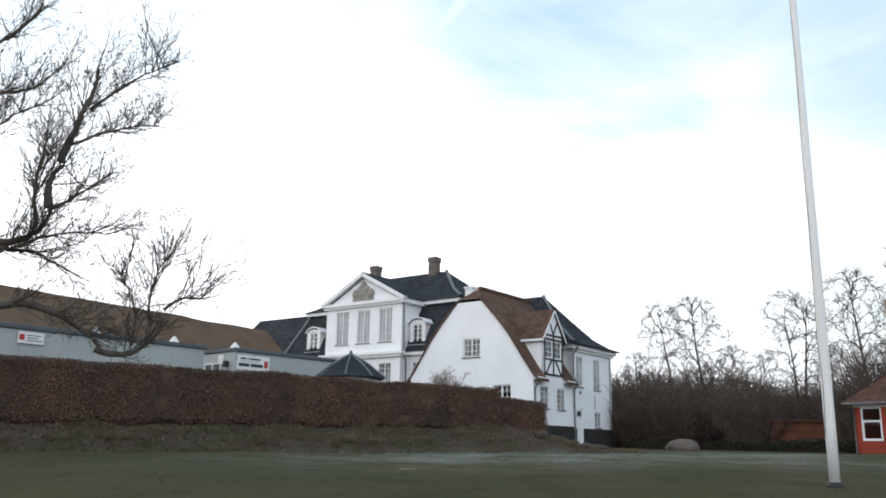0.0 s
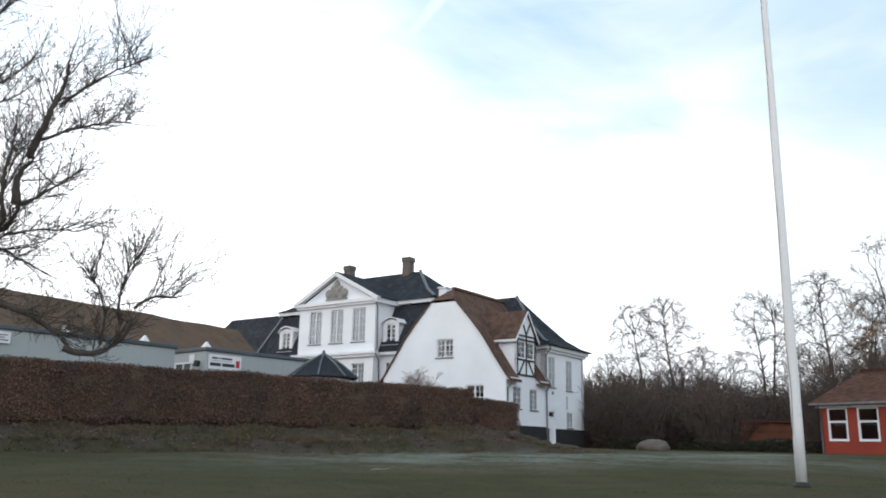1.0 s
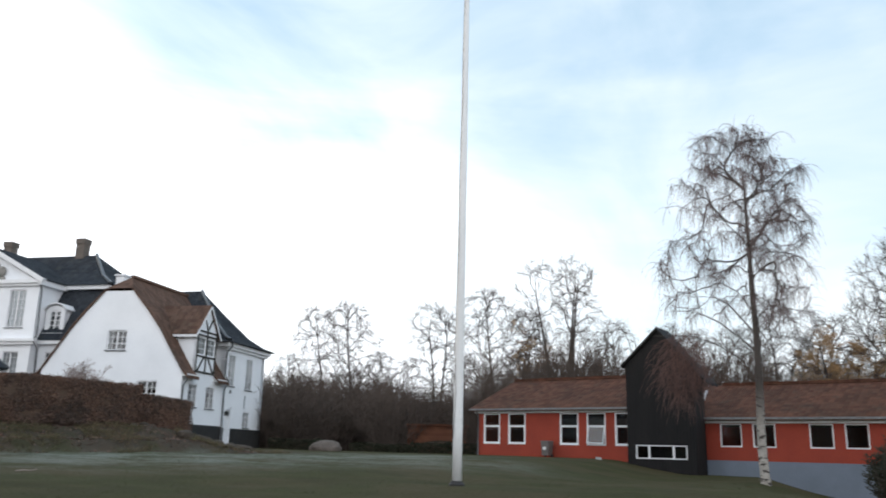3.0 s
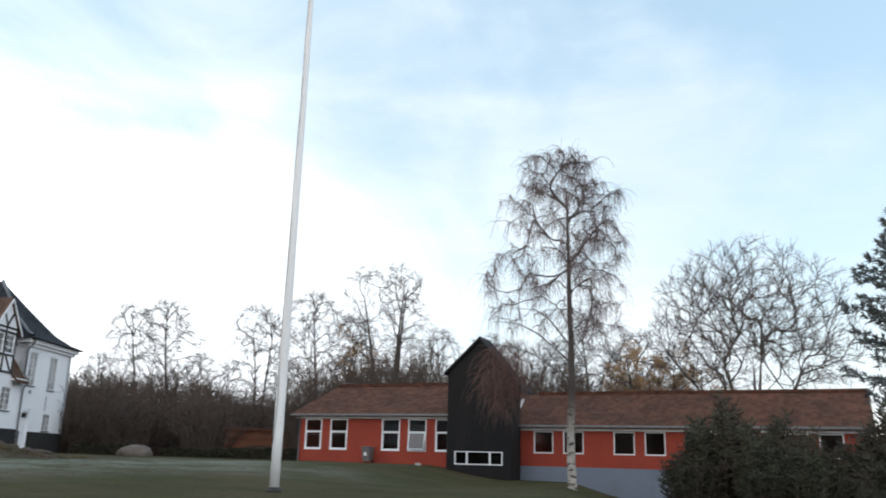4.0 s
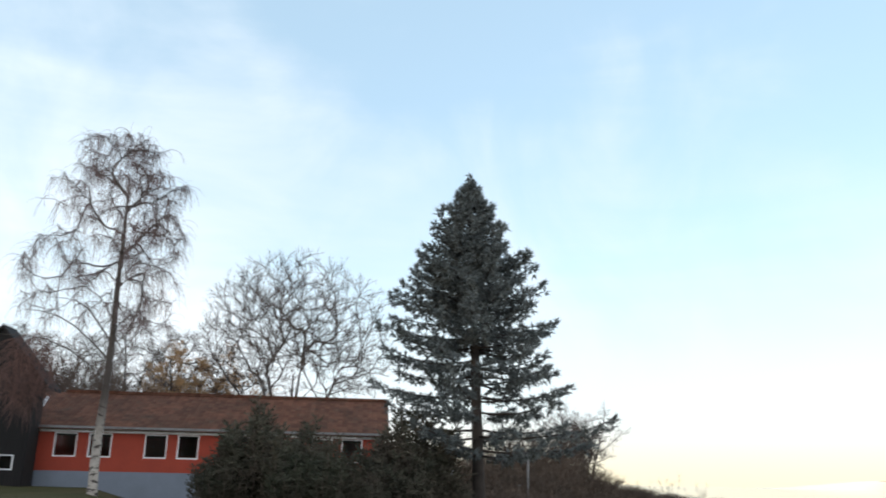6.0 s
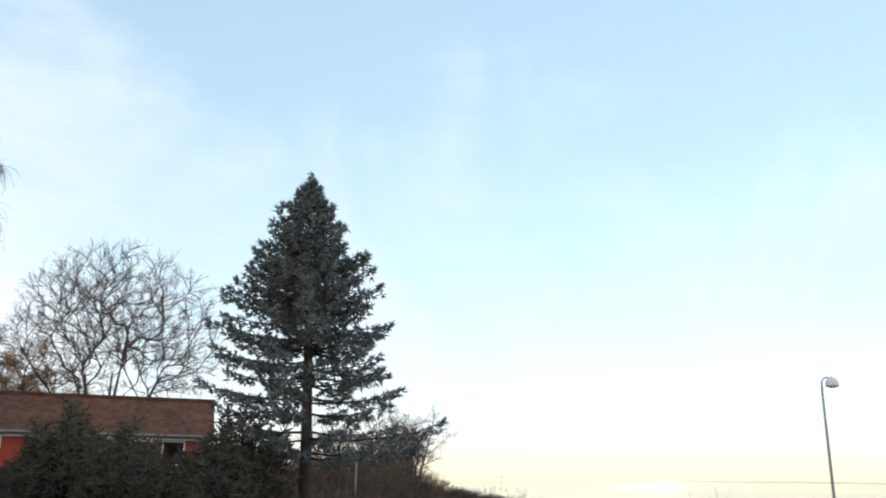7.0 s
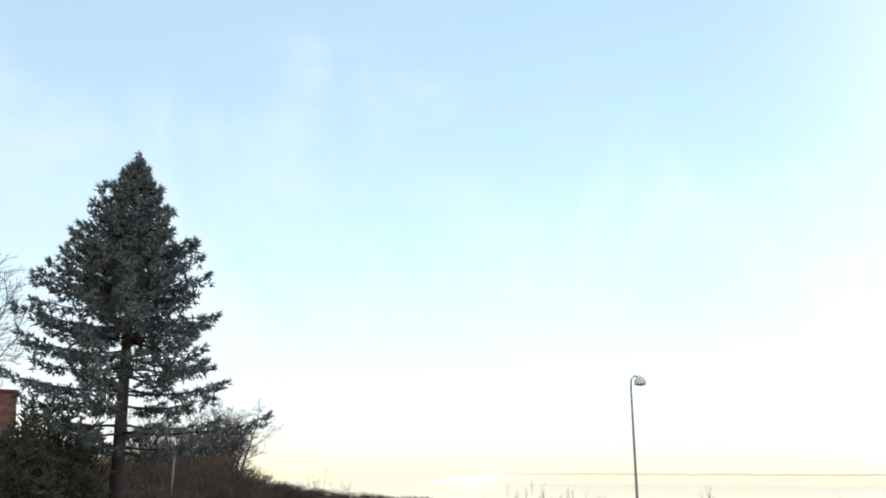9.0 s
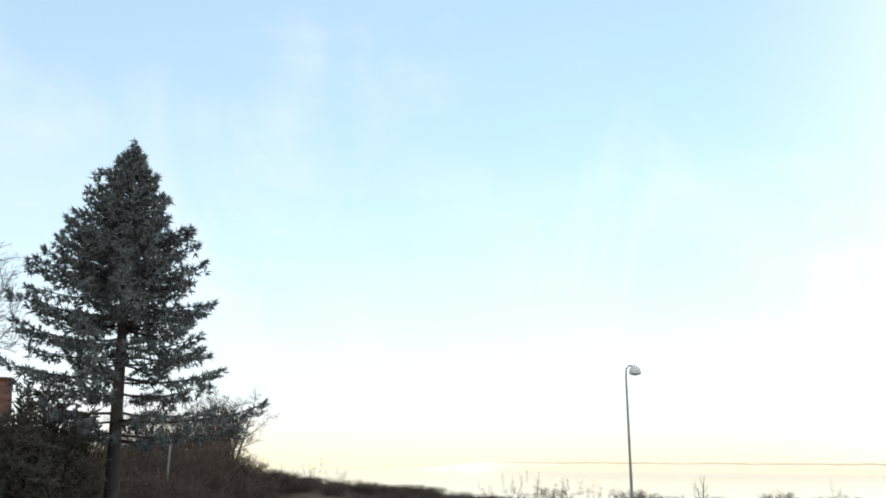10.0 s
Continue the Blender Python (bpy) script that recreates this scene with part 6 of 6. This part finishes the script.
def bush(seed, stems=34, twigs=16):
    """A rounded mass of fine upswept twigs, one unit high."""
    rng = random.Random(seed)
    t = Tubes()
    for s in range(stems):
        a, lean = rng.uniform(0, 6.283), 0.62 * math.sqrt(rng.random())
        top = math.sqrt(max(0.1, 1 - (lean / 0.72) ** 2))
        tip = Vector((math.cos(a) * lean, math.sin(a) * lean, top * rng.uniform(0.8, 1.0)))
        foot = Vector((tip.x * 0.3, tip.y * 0.3, 0))
        mid = foot.lerp(tip, 0.5) + Vector((tip.x, tip.y, 0)) * -0.12
        pts = [foot * (1 - f) ** 2 + mid * (2 * f * (1 - f)) + tip * (f * f) + jitter(rng, 0.012) for f in (0, 0.2, 0.4, 0.6, 0.8, 1.0)]
        t.add(pts, [0.0055, 0.005, 0.0042, 0.0034, 0.0026, 0.0016], 3)
        for k in range(twigs):
            i = rng.randrange(1, 6)
            sub = limb(rng, pts[i], (pts[i] - pts[i - 1]).normalized() + jitter(rng, 0.8), rng.uniform(0.1, 0.24), 0.22, 0.06, 0.07)
            t.add(sub, [0.0022] * len(sub), 3)
            for e in range(2):
                tw = limb(rng, sub[rng.randrange(len(sub))], jitter(rng, 1) + Vector((0, 0, 0.5)), rng.uniform(0.05, 0.12), 0.2, 0.05, 0.06)
                t.add(tw, [0.0018] * len(tw), 3)
    return np.array([tuple(v) for v in t.v]), np.array(t.f)


BUSHES = [bush(86), bush(87), bush(88)]
woods = []
for i in range(150):
    az = 10.6 + 25.4 * (i + RNG.random()) / 150
    d = RNG.uniform(58, 82)
    if 19.8 < az < 25.8:
        d = RNG.uniform(65, 82)
    h = RNG.uniform(3.6, 6.4) * (d / 70) * (1.0 - 0.2 * smooth(18, 24, az))
    woods.append((grounded(az, d, 0.3), h * RNG.uniform(0.9, 1.25), h, RNG.uniform(0, 6.28)))
for i in range(64):
    az = 25.5 + 28.0 * (i + RNG.random()) / 64
    d = RNG.uniform(57, 68)
    h = RNG.uniform(5.4, 8.2)
    woods.append((grounded(az, d, 0.3), h * 0.85, h, RNG.uniform(0, 6.28)))
thicket("woodland_brush", "tangled bare brushwood at the edge of the wood", woods, WOOD_TWIG, "woods", BUSHES)

scrub, fine_scrub = [], []
for i in range(150):
    az = RNG.uniform(60, 79)
    d = RNG.uniform(29, 44)
    h = RNG.uniform(1.1, 2.5) * (1.0 if az < 73 else 0.6)
    scrub.append((grounded(az, d, 0.1), h * 1.3, h, RNG.uniform(0, 6.28)))
for i in range(46):
    az = RNG.uniform(76, 122)
    d = RNG.uniform(41, 45)
    h = RNG.uniform(0.3, 0.75) * (1.25 if az > 94 else 0.6)
    scrub.append((grounded(az, d, 0.1), h * 2.2, h, RNG.uniform(0, 6.28)))
for az, h, w in ((79.2, 0.9, 0.8), (80.8, 1.35, 0.9), (82.4, 1.0, 0.8), (94.0, 1.5, 0.9), (95.4, 1.75, 0.8), (92.4, 1.1, 0.8), (98.6, 1.3, 1.5), (99.6, 1.2, 1.5), (111, 1.0, 1.0), (114, 1.3, 0.7)):
    fine_scrub.append((grounded(az, 43, 0.1), w, h, RNG.uniform(0, 6.28)))
brown = []
for i in range(190):
    az = RNG.uniform(61, 79.5)
    d = RNG.uniform(31, 45)
    h = (RNG.uniform(1.4, 2.1) * (d / 38)) * (1 - 0.75 * smooth(73, 79, az))
    brown.append((grounded(az, d, 0.15), RNG.uniform(1.4, 2.4), h, RNG.uniform(0, 6.28)))
for i in range(80):
    az = RNG.uniform(78, 95)
    brown.append((grounded(az, RNG.uniform(40, 44), 0.08), RNG.uniform(1.0, 1.7), RNG.uniform(0.3, 0.55), RNG.uniform(0, 6.28)))
thicket("bank_brush", "dense dark brown brushwood mounding over the bank", brown, SCRUB, "brush", BUSHES)
thicket("bank_saplings", "thin leafless saplings standing up from the bank", fine_scrub, SCRUB, "saplings", [clump(84, 7, 1.0, 0.7, 0.0032), clump(85, 6, 1.0, 0.6, 0.0032)])
thicket("shore_scrub", "low leafless scrub on the rough bank above the shore", scrub, SCRUB)

# small bare trees on the bank
SMALL = [(9, 0.25, 45, 0.55, 0.15, 0.05, 0.2), (7, 0.2, 45, 0.5, 0.2, 0.03, 0.2), (5, 0.2, 45, 0.5, 0.2, 0.02, 0.15)]
bank_tree = tree("bank_tree", "small round bare tree on the bank above the shore", grounded(75.3, 50), 4.3, SMALL, 91, 0.09, twig=DARK_TWIG, stems=7, fan=0.5, group="bank trees", fine=0.009)
copy_thing(bank_tree, Matrix.Translation(grounded(73.6, 48)) @ Matrix.Rotation(2, 4, "Z") @ Matrix.Scale(0.85, 4))
copy_thing(bank_tree, Matrix.Translation(grounded(71.8, 47)) @ Matrix.Rotation(1, 4, "Z") @ Matrix.Scale(0.75, 4))
copy_thing(bank_tree, Matrix.Translation(grounded(69.9, 47)) @ Matrix.Rotation(4, 4, "Z") @ Matrix.Scale(0.8, 4))
tree("shore_tree", "slender pale bare tree beyond the bank", grounded(74.4, 64, 0.3), 7.6, SMALL, 93, 0.1, twig=TWIG, stems=4, fan=0.25, fine=0.008)
tree("bank_sapling", "thin forked sapling on the bank above the shore", grounded(106.4, 40, 0.1), 1.75, [(7, 0.2, 38, 0.5, 0.1, 0.05, 0.12), (4, 0.3, 40, 0.4, 0.1, 0.05, 0.1)], 95, 0.014, stems=2, fine=0.004)
tree("house_shrub", "bare reddish shrub rising behind the clipped hedge", grounded(-1.2, 34), 2.3, [(16, 0.15, 42, 0.5, 0.14, 0.04, 0.2), (7, 0.2, 42, 0.45, 0.2, 0.03, 0.15), (4, 0.2, 45, 0.5, 0.2, 0.02, 0.12)], 97, 0.03, bark=PALE_TWIG, twig=PALE_TWIG, stems=11, fan=0.6, fine=0.006)

# pale posts on the bank
for az, d, z0, z1, plate in ((71.6, 38.0, 0.4, 2.82, True), (66.5, 36.0, 0.0, 2.2, False), (71.0, 38.5, 0.4, 1.45, False)):
    post = thing("bank_post", Matrix.Translation(polar(az, d)))
    tagged(post, "pale metal post with a small plate in the scrub" if plate else "pale metal post standing in the scrub", "post", "pale posts")
    v, f = revolve([(0.045, z0), (0.045, z1 - 0.06), (0.02, z1)], 8)
    raw_part("shaft", v, f, LAMP_GREY, post)
    if plate:
        bm = box_bm(-0.5, 0.02, -0.02, 0.02, z1 - 0.26, z1 - 0.02, 0.006)
        part("plate", bm, LAMP_GREY, post, "small grey plate").matrix_local = pose(0, 0, 0, 0, 0, -55)

# ---- old tree reaching in from beside the lawn ----
# (metres along and above the foot of the view line, first heading, turn on the way, length, radius)
BOUGHS = (
    (-0.68, 3.65, 6, -58, 1.84, 0.085),
    (0.81, 3.04, -28, 109, 1.42, 0.06),
    (1.85, 3.79, 53, -69, 0.77, 0.03),
    (1.66, 3.48, 110, -56, 1.39, 0.026),
    (1.38, 3.13, 83, 50, 1.35, 0.026),
    (-0.81, 4.68, -3, 89, 1.03, 0.09),
    (-0.16, 5.38, 109, -50, 0.86, 0.08),
    (-0.08, 6.21, 70, 12, 1.83, 0.068),
    (-0.13, 5.35, 37, 10, 1.23, 0.034),
    (-0.32, 5.05, 100, -29, 1.71, 0.04),
    (0.27, 7.23, 47, -12, 1.62, 0.03),
    (0.01, 6.5, 40, -29, 1.68, 0.03),
    (-1.26, 8.18, 42, 33, 1.07, 0.055),
    (-1.14, 7.25, 10, 47, 0.87, 0.045),
    (-1.2, 4.55, 12, -44, 1.75, 0.042),
    (-1.0, 4.35, 38, -41, 2.0, 0.034),
    (-1.5, 6.2, 60, -30, 1.4, 0.036),
)


def old_tree():
    rng = random.Random(101)
    wood, twigs = Tubes(), Tubes()
    origin, along_view = polar(-27, 15.0), Vector((math.cos(radians(-27)), -math.sin(radians(-27)), 0))
    away = polar(-27, 1.0)
    foot_u = -3.6
    foot = origin + along_view * foot_u
    foot.z = ground_z(foot.x, foot.y)

    def at(u, v, w=0.0):
        return origin + along_view * u + away * w + Vector((0, 0, v)) - foot

    stem = [at(foot_u, foot.z - 0.3), at(foot_u + 0.05, 2.6), at(foot_u + 0.25, 4.0), at(foot_u + 0.3, 5.6), at(foot_u + 0.1, 7.4), at(foot_u - 0.1, 9.6)]
    wood.add(stem, [0.38, 0.3, 0.25, 0.19, 0.13, 0.05], 10)
    for b, (u, v, head, turn, length, r) in enumerate(BOUGHS):
        n = max(8, int(length / 0.11))
        w = 0.0
        h, pts = radians(head), [at(u, v, w)]
        drift = rng.uniform(-0.25, 0.25)
        for i in range(n):
            h = radians(head + turn * (i + 0.5) / n) + rng.gauss(0, 0.11)
            u, v, w = u + math.cos(h) * length / n, v + math.sin(h) * length / n, w + drift * length / n
            pts.append(at(u, v, w))
        if pts[0].dot(along_view) < at(-0.6, 0).dot(along_view):
            # joined to the stem, which stands out of sight
            p = pts[0]
            root = min((q for q in stem[1:]), key=lambda q: abs(q.z - p.z + 0.8))
            pts = [root.lerp(p, k / 7) + Vector((0, 0, -0.25 * math.sin(math.pi * k / 7))) + jitter(rng, 0.04) for k in range(7)] + pts
        m = len(pts)
        wood.add(pts, [r * (1.05 - 0.72 * i / (m - 1)) for i in range(m)], 7)
        for c in range(int(length * (18 if r < 0.05 else 14))):
            i = rng.randrange(m - n - (3 if m > n + 1 else 0) + n // 6, m - 1)
            ax = (pts[i + 1] - pts[i]).normalized()
            d = ax * 0.7 + jitter(rng, 0.85) + Vector((0, 0, 0.4))
            ln = 0.3 + 1.2 * rng.random() ** 1.5
            sub = limb(rng, pts[i], d, ln, 0.13, 0.05, 0.1)
            branching(rng, wood, twigs, sub, 0.005 + 0.007 * ln, 0.0028, 2, [None, None, (7, 0.12, 42, 0.5, 0.18, 0.05, 0.08), (4, 0.2, 42, 0.5, 0.2, 0.05, 0.07)], 0.0038)
    ob = thing("old_fruit_tree", Matrix.Translation(foot))
    tagged(ob, "old bare tree with gnarled limbs over the hedge", "tree")
    wood.part("trunk", BARK, ob, smooth=True)
    tagged(twigs.part("twig_mass", BARK, ob), kind="stuff")


old_tree()


# ---- hedges ----
def leaf_hedge(name, label, a, b, depth, top_a, top_b, leaves, mat, leaf_len, seed, category="hedge", rough=0.1, end_round=0.0):
    """A clipped hedge from a to b (ground points, its front line) with a dark twiggy core and a skin of leaves."""
    rng = random.Random(seed)
    a, b = Vector((a[0], a[1], 0)), Vector((b[0], b[1], 0))
    d = b - a
    L = d.length
    d.normalize()
    nrm = Vector((-d.y, d.x, 0))
    if nrm.dot(a) < 0:
        nrm = -nrm
    ob = thing(name)
    tagged(ob, label, category)

    def spot(s, n, h):
        """s along, n across, h share of the height."""
        p = a + d * s + nrm * n
        g = ground_z(p.x, p.y) - 0.05
        top = top_a + (top_b - top_a) * s / L + rough * noise.noise((s * 0.55, n, seed)) + 0.04 * noise.noise((s * 3, n * 3, seed))
        return Vector((p.x, p.y, g + (top - g) * h))

    verts, faces = [], []
    cols = max(4, int(L / 0.4))
    ring = [(0.42, 0.0), (0.3, 0.1), (0.09, 0.16), (0.07, 0.35), (0.05, 0.7), (0.08, 0.93), (0.22, 0.975), (depth - 0.22, 0.975), (depth - 0.06, 0.9), (depth - 0.06, 0.0)]
    k = len(ring)
    for i in range(cols + 1):
        s = L * i / cols
        pull = 0.08 if 0 < i < cols else 0.0
        for n, h in ring:
            verts.append(spot(min(max(s, 0.08), L - 0.08), n + 0.07 * noise.noise((s * 1.4, h * 3, seed + 2)), h))
    for i in range(cols):
        for j in range(k):
            p, q = i * k + j, i * k + (j + 1) % k
            faces.append((p, p + k, q + k, q))
    faces.append(tuple(range(k)))
    faces.append(tuple(range(cols * k + k - 1, cols * k - 1, -1)))
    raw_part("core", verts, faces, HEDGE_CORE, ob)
    t = Tubes()
    front = -nrm
    for i in range(leaves):
        u = rng.random()
        s = rng.uniform(0, L)
        if u < 0.74:
            h = 0.1 + 0.04 * noise.noise((s * 1.1, 3.0, seed)) + 0.9 * rng.random() ** 0.9
            if noise.noise((s * 1.9, h * 5.0, seed + 5)) < -0.42 + 0.5 * rng.random() - 0.25:
                continue
            bulge = 0.06 + 0.07 * noise.noise((s * 1.4, h * 3, seed + 2))
            p = spot(s, bulge + rng.uniform(-0.07, 0.05), h)
            out = front
        elif u < 0.94:
            p = spot(s, rng.uniform(0, depth), 0.985 + rng.uniform(-0.02, 0.03))
            out = Vector((0, 0, 1))
        else:
            s = 0.04 if rng.random() < 0.3 else L - 0.04
            p = spot(s, rng.uniform(0, depth), rng.random())
            out = d if s > 1 else -d
        nn = (out + jitter(rng, 0.8)).normalized()
        dd = (jitter(rng, 1) + Vector((0, 0, -0.35))).normalized()
        t.leaf(p, dd, nn, leaf_len * rng.uniform(0.6, 1.2), leaf_len * 0.55)
    lv = t.part("leaves", mat, ob)
    tagged(lv, kind="stuff")
    # stray shoots above the clipped top
    tw = Tubes()
    for i in range(int(L * 16)):
        s = rng.uniform(0, L)
        p = spot(s, rng.uniform(0.02, depth * 0.8), 0.97)
        w = limb(rng, p, jitter(rng, 0.5) + Vector((0, 0, 1)), rng.uniform(0.06, 0.17), 0.1, 0.0, 0.06)
        tw.add(w, [0.004] * len(w), 3)
    tagged(tw.part("shoots", TWIG, ob), kind="stuff")
    return ob


def hedge_at(s, n=0.0):
    p = HEDGE_A + HEDGE_DIR * s + HEDGE_N * n
    return (p.x, p.y)


leaf_hedge("beech_hedge", "long clipped beech hedge with dry brown leaves on a bank", hedge_at(-6.0), hedge_at(16.2), 1.1, 3.6, 3.58, 125000, BEECH_LEAF, 0.06, 111)
leaf_hedge("beech_hedge", "short lower beech hedge at the end of the bank", hedge_at(16.0, 0.5), hedge_at(18.9, 0.5), 1.0, 3.32, 3.22, 14000, BEECH_LEAF, 0.06, 112)
EVERGREEN = surface("dark_evergreen_leaves", (0.02, 0.026, 0.014), (0.034, 0.028, 0.018), 1.0, 0.85, 0.0, 8.0, vary=0.7, island=True)
for az0, az1, d0, d1, top, sd in ((11.2, 14.6, 56, 55, 2.15, 121), (16.6, 20.4, 54, 53, 2.0, 122), (20.6, 25.3, 53, 51, 2.15, 123)):
    leaf_hedge("evergreen_hedge", "low dark clipped hedge before the wood", polar(az0, d0).xy, polar(az1, d1).xy, 0.9, top, top, 5200, EVERGREEN, 0.13, sd, rough=0.25)


# ---- lawn grass, bank litter ----
def grass():
    rng = random.Random(131)
    v, f = [], []
    for i in range(110000):
        az = rng.uniform(-33, 58)
        d = 8.5 + 26 * rng.random() ** 1.7
        x, y = d * math.sin(radians(az)), d * math.cos(radians(az))
        if (x - HEDGE_A.x) * HEDGE_N.x + (y - HEDGE_A.y) * HEDGE_N.y > -0.6:
            continue
        patch = 0.5 + 0.5 * noise.noise((x * 0.5, y * 0.5, 9))
        h = rng.uniform(0.012, 0.026) * (0.6 + 0.7 * patch)
        w = rng.uniform(0.003, 0.006) * (1 + d / 25)
        a = rng.uniform(0, 6.283)
        z = ground_z(x, y) - 0.01
        c, s = math.cos(a) * w, math.sin(a) * w
        lx, ly = rng.uniform(-0.06, 0.06), rng.uniform(-0.06, 0.06)
        k = len(v)
        v += [(x - c, y - s, z), (x + c, y + s, z), (x + lx, y + ly, z + h)]
        f.append((k, k + 1, k + 2))
    ob = raw_part("grass", v, f, GRASS)
    tagged(ob, "short worn winter grass blades on the lawn", "grass", kind="stuff")


grass()


def litter():
    rng = random.Random(141)
    t, tuft = Tubes(), Tubes()
    for i in range(9000):
        s, n = rng.uniform(-6, 19), -2.9 + 2.9 * rng.random()
        x, y = hedge_at(s, n)
        p = Vector((x, y, ground_z(x, y) + 0.01))
        t.leaf(p, Vector((rng.uniform(-1, 1), rng.uniform(-1, 1), rng.uniform(-0.1, 0.5))).normalized(), (Vector((0, 0, 1)) + jitter(rng, 0.6)).normalized(), rng.uniform(0.05, 0.09), 0.045)
    for i in range(2600):
        s, n = rng.uniform(-6, 20.5), -3.0 + 2.6 * rng.random()
        if noise.noise((s * 0.6, n * 0.8, 4)) < -0.05:
            continue
        x, y = hedge_at(s, n)
        p = Vector((x, y, ground_z(x, y) - 0.02))
        for b in range(11):
            w = limb(rng, p + jitter(rng, 0.06) * Vector((1, 1, 0)), Vector((rng.uniform(-0.8, 0.8), rng.uniform(-0.8, 0.8), 1)), rng.uniform(0.08, 0.26), 0.1, -0.25, 0.08)
            tuft.add(w, [0.006 - 0.004 * j / (len(w) - 1) for j in range(len(w))], 3)
    tagged(t.part("leaf_litter", BEECH_LEAF), "fallen brown beech leaves on the bank", "leaves", kind="stuff")
    tagged(tuft.part("bank_grass", DRY_GRASS), "dry grass tufts hanging over the earth bank", "grass", kind="stuff")


DRY_GRASS = surface("dry_grass", (0.13, 0.1, 0.06), (0.085, 0.08, 0.04), 0.8, 0.9, 0.0, 5.0, vary=0.7, island=True)
litter()

EARTHY = surface("earthy_stone", (0.07, 0.055, 0.042), (0.045, 0.036, 0.028), 4.0, 0.95, 0.5)
# earth and stones heaped where the bank ends
for i in range(16):
    s, n = RNG.uniform(15.5, 20.0), RNG.uniform(-2.2, 0.6)
    x, y = hedge_at(s, n)
    bm = bmesh.new()
    bmesh.ops.create_icosphere(bm, subdivisions=2, radius=RNG.uniform(0.12, 0.34))
    for v in bm.verts:
        v.co *= 1 + 0.3 * noise.noise(v.co * 4 + Vector((i, 0, 0)))
        v.co.z *= 0.65
    st = part("field_stone", bm, EARTHY)
    st.matrix_world = Matrix.Translation((x, y, ground_z(x, y) + 0.03)) @ Matrix.Rotation(RNG.uniform(0, 6), 4, "Z")
    tagged(st, "earthy field stone on the end of the bank", "stone", "stones on the bank")

# small earth mound near the house and a fallen stick on the lawn
bm = bmesh.new()
bmesh.ops.create_icosphere(bm, subdivisions=3, radius=1)
for v in bm.verts:
    k = 1 + 0.25 * noise.noise(v.co * 2.5)
    v.co = Vector((v.co.x * 0.75 * k, v.co.y * 0.5 * k, v.co.z * 0.2 * k))
mound = part("earth_mound", bm, EARTHY)
mound.matrix_world = Matrix.Translation(grounded(9.4, 44))
tagged(mound, "small dark mound of earth on the lawn", "mound")
t = Tubes()
t.add([Vector((-0.16, 0, 0.02)), Vector((-0.05, 0.02, 0.035)), Vector((0.07, 0, 0.03)), Vector((0.17, 0.03, 0.05))], [0.008, 0.01, 0.008, 0.004], 5)
stick = t.part("fallen_stick", PALE_TWIG)
stick.matrix_world = Matrix.Translation(grounded(-3.2, 16.0))
tagged(stick, "short pale stick lying in the grass", "stick")

# far shore across the water, a slab with the cream haze painted in
v, f = [], []
for i in range(60):
    az = 86 + 46 * i / 59
    h = 31 + 3 * noise.noise((i * 0.25, 0, 0)) + 2 * noise.noise((i * 1.1, 2, 0))
    h = -12 + (h + 12) * smooth(86, 93, az)
    for d, z in ((4300, -13), (4330, h), (4700, h * 0.9), (4700, -13)):
        v.append(tuple(polar(az, d, z)))
for i in range(59):
    for j in range(3):
        p = i * 4 + j
        f.append((p, p + 4, p + 5, p + 1))
shore = raw_part("backdrop", v, f, HAZE_PAINT)
tagged(shore, "far shore across the water, pale haze painted into its colour", "coast", kind="structure")
# darker crest of the far shore, its tan paled for haze
v, f = [], []
for i in range(60):
    az = 93 + 39 * i / 59
    h = 31 + 3 * noise.noise((i * 0.25, 4, 0)) + 2.5 * noise.noise((i * 1.3, 2, 0))
    tall = 4.5 * smooth(93, 99, az) * (0.8 + 0.4 * noise.noise((i * 0.6, 9, 0)))
    for d, z in ((4260, h - 3), (4262, h + tall), (4290, h + tall), (4292, h - 3)):
        v.append(tuple(polar(az, d, z)))
for i in range(59):
    for j in range(3):
        p = i * 4 + j
        f.append((p, p + 4, p + 5, p + 1))
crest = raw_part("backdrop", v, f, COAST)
tagged(crest, "thin tan crest of the hazy far shore", "coast", kind="structure")
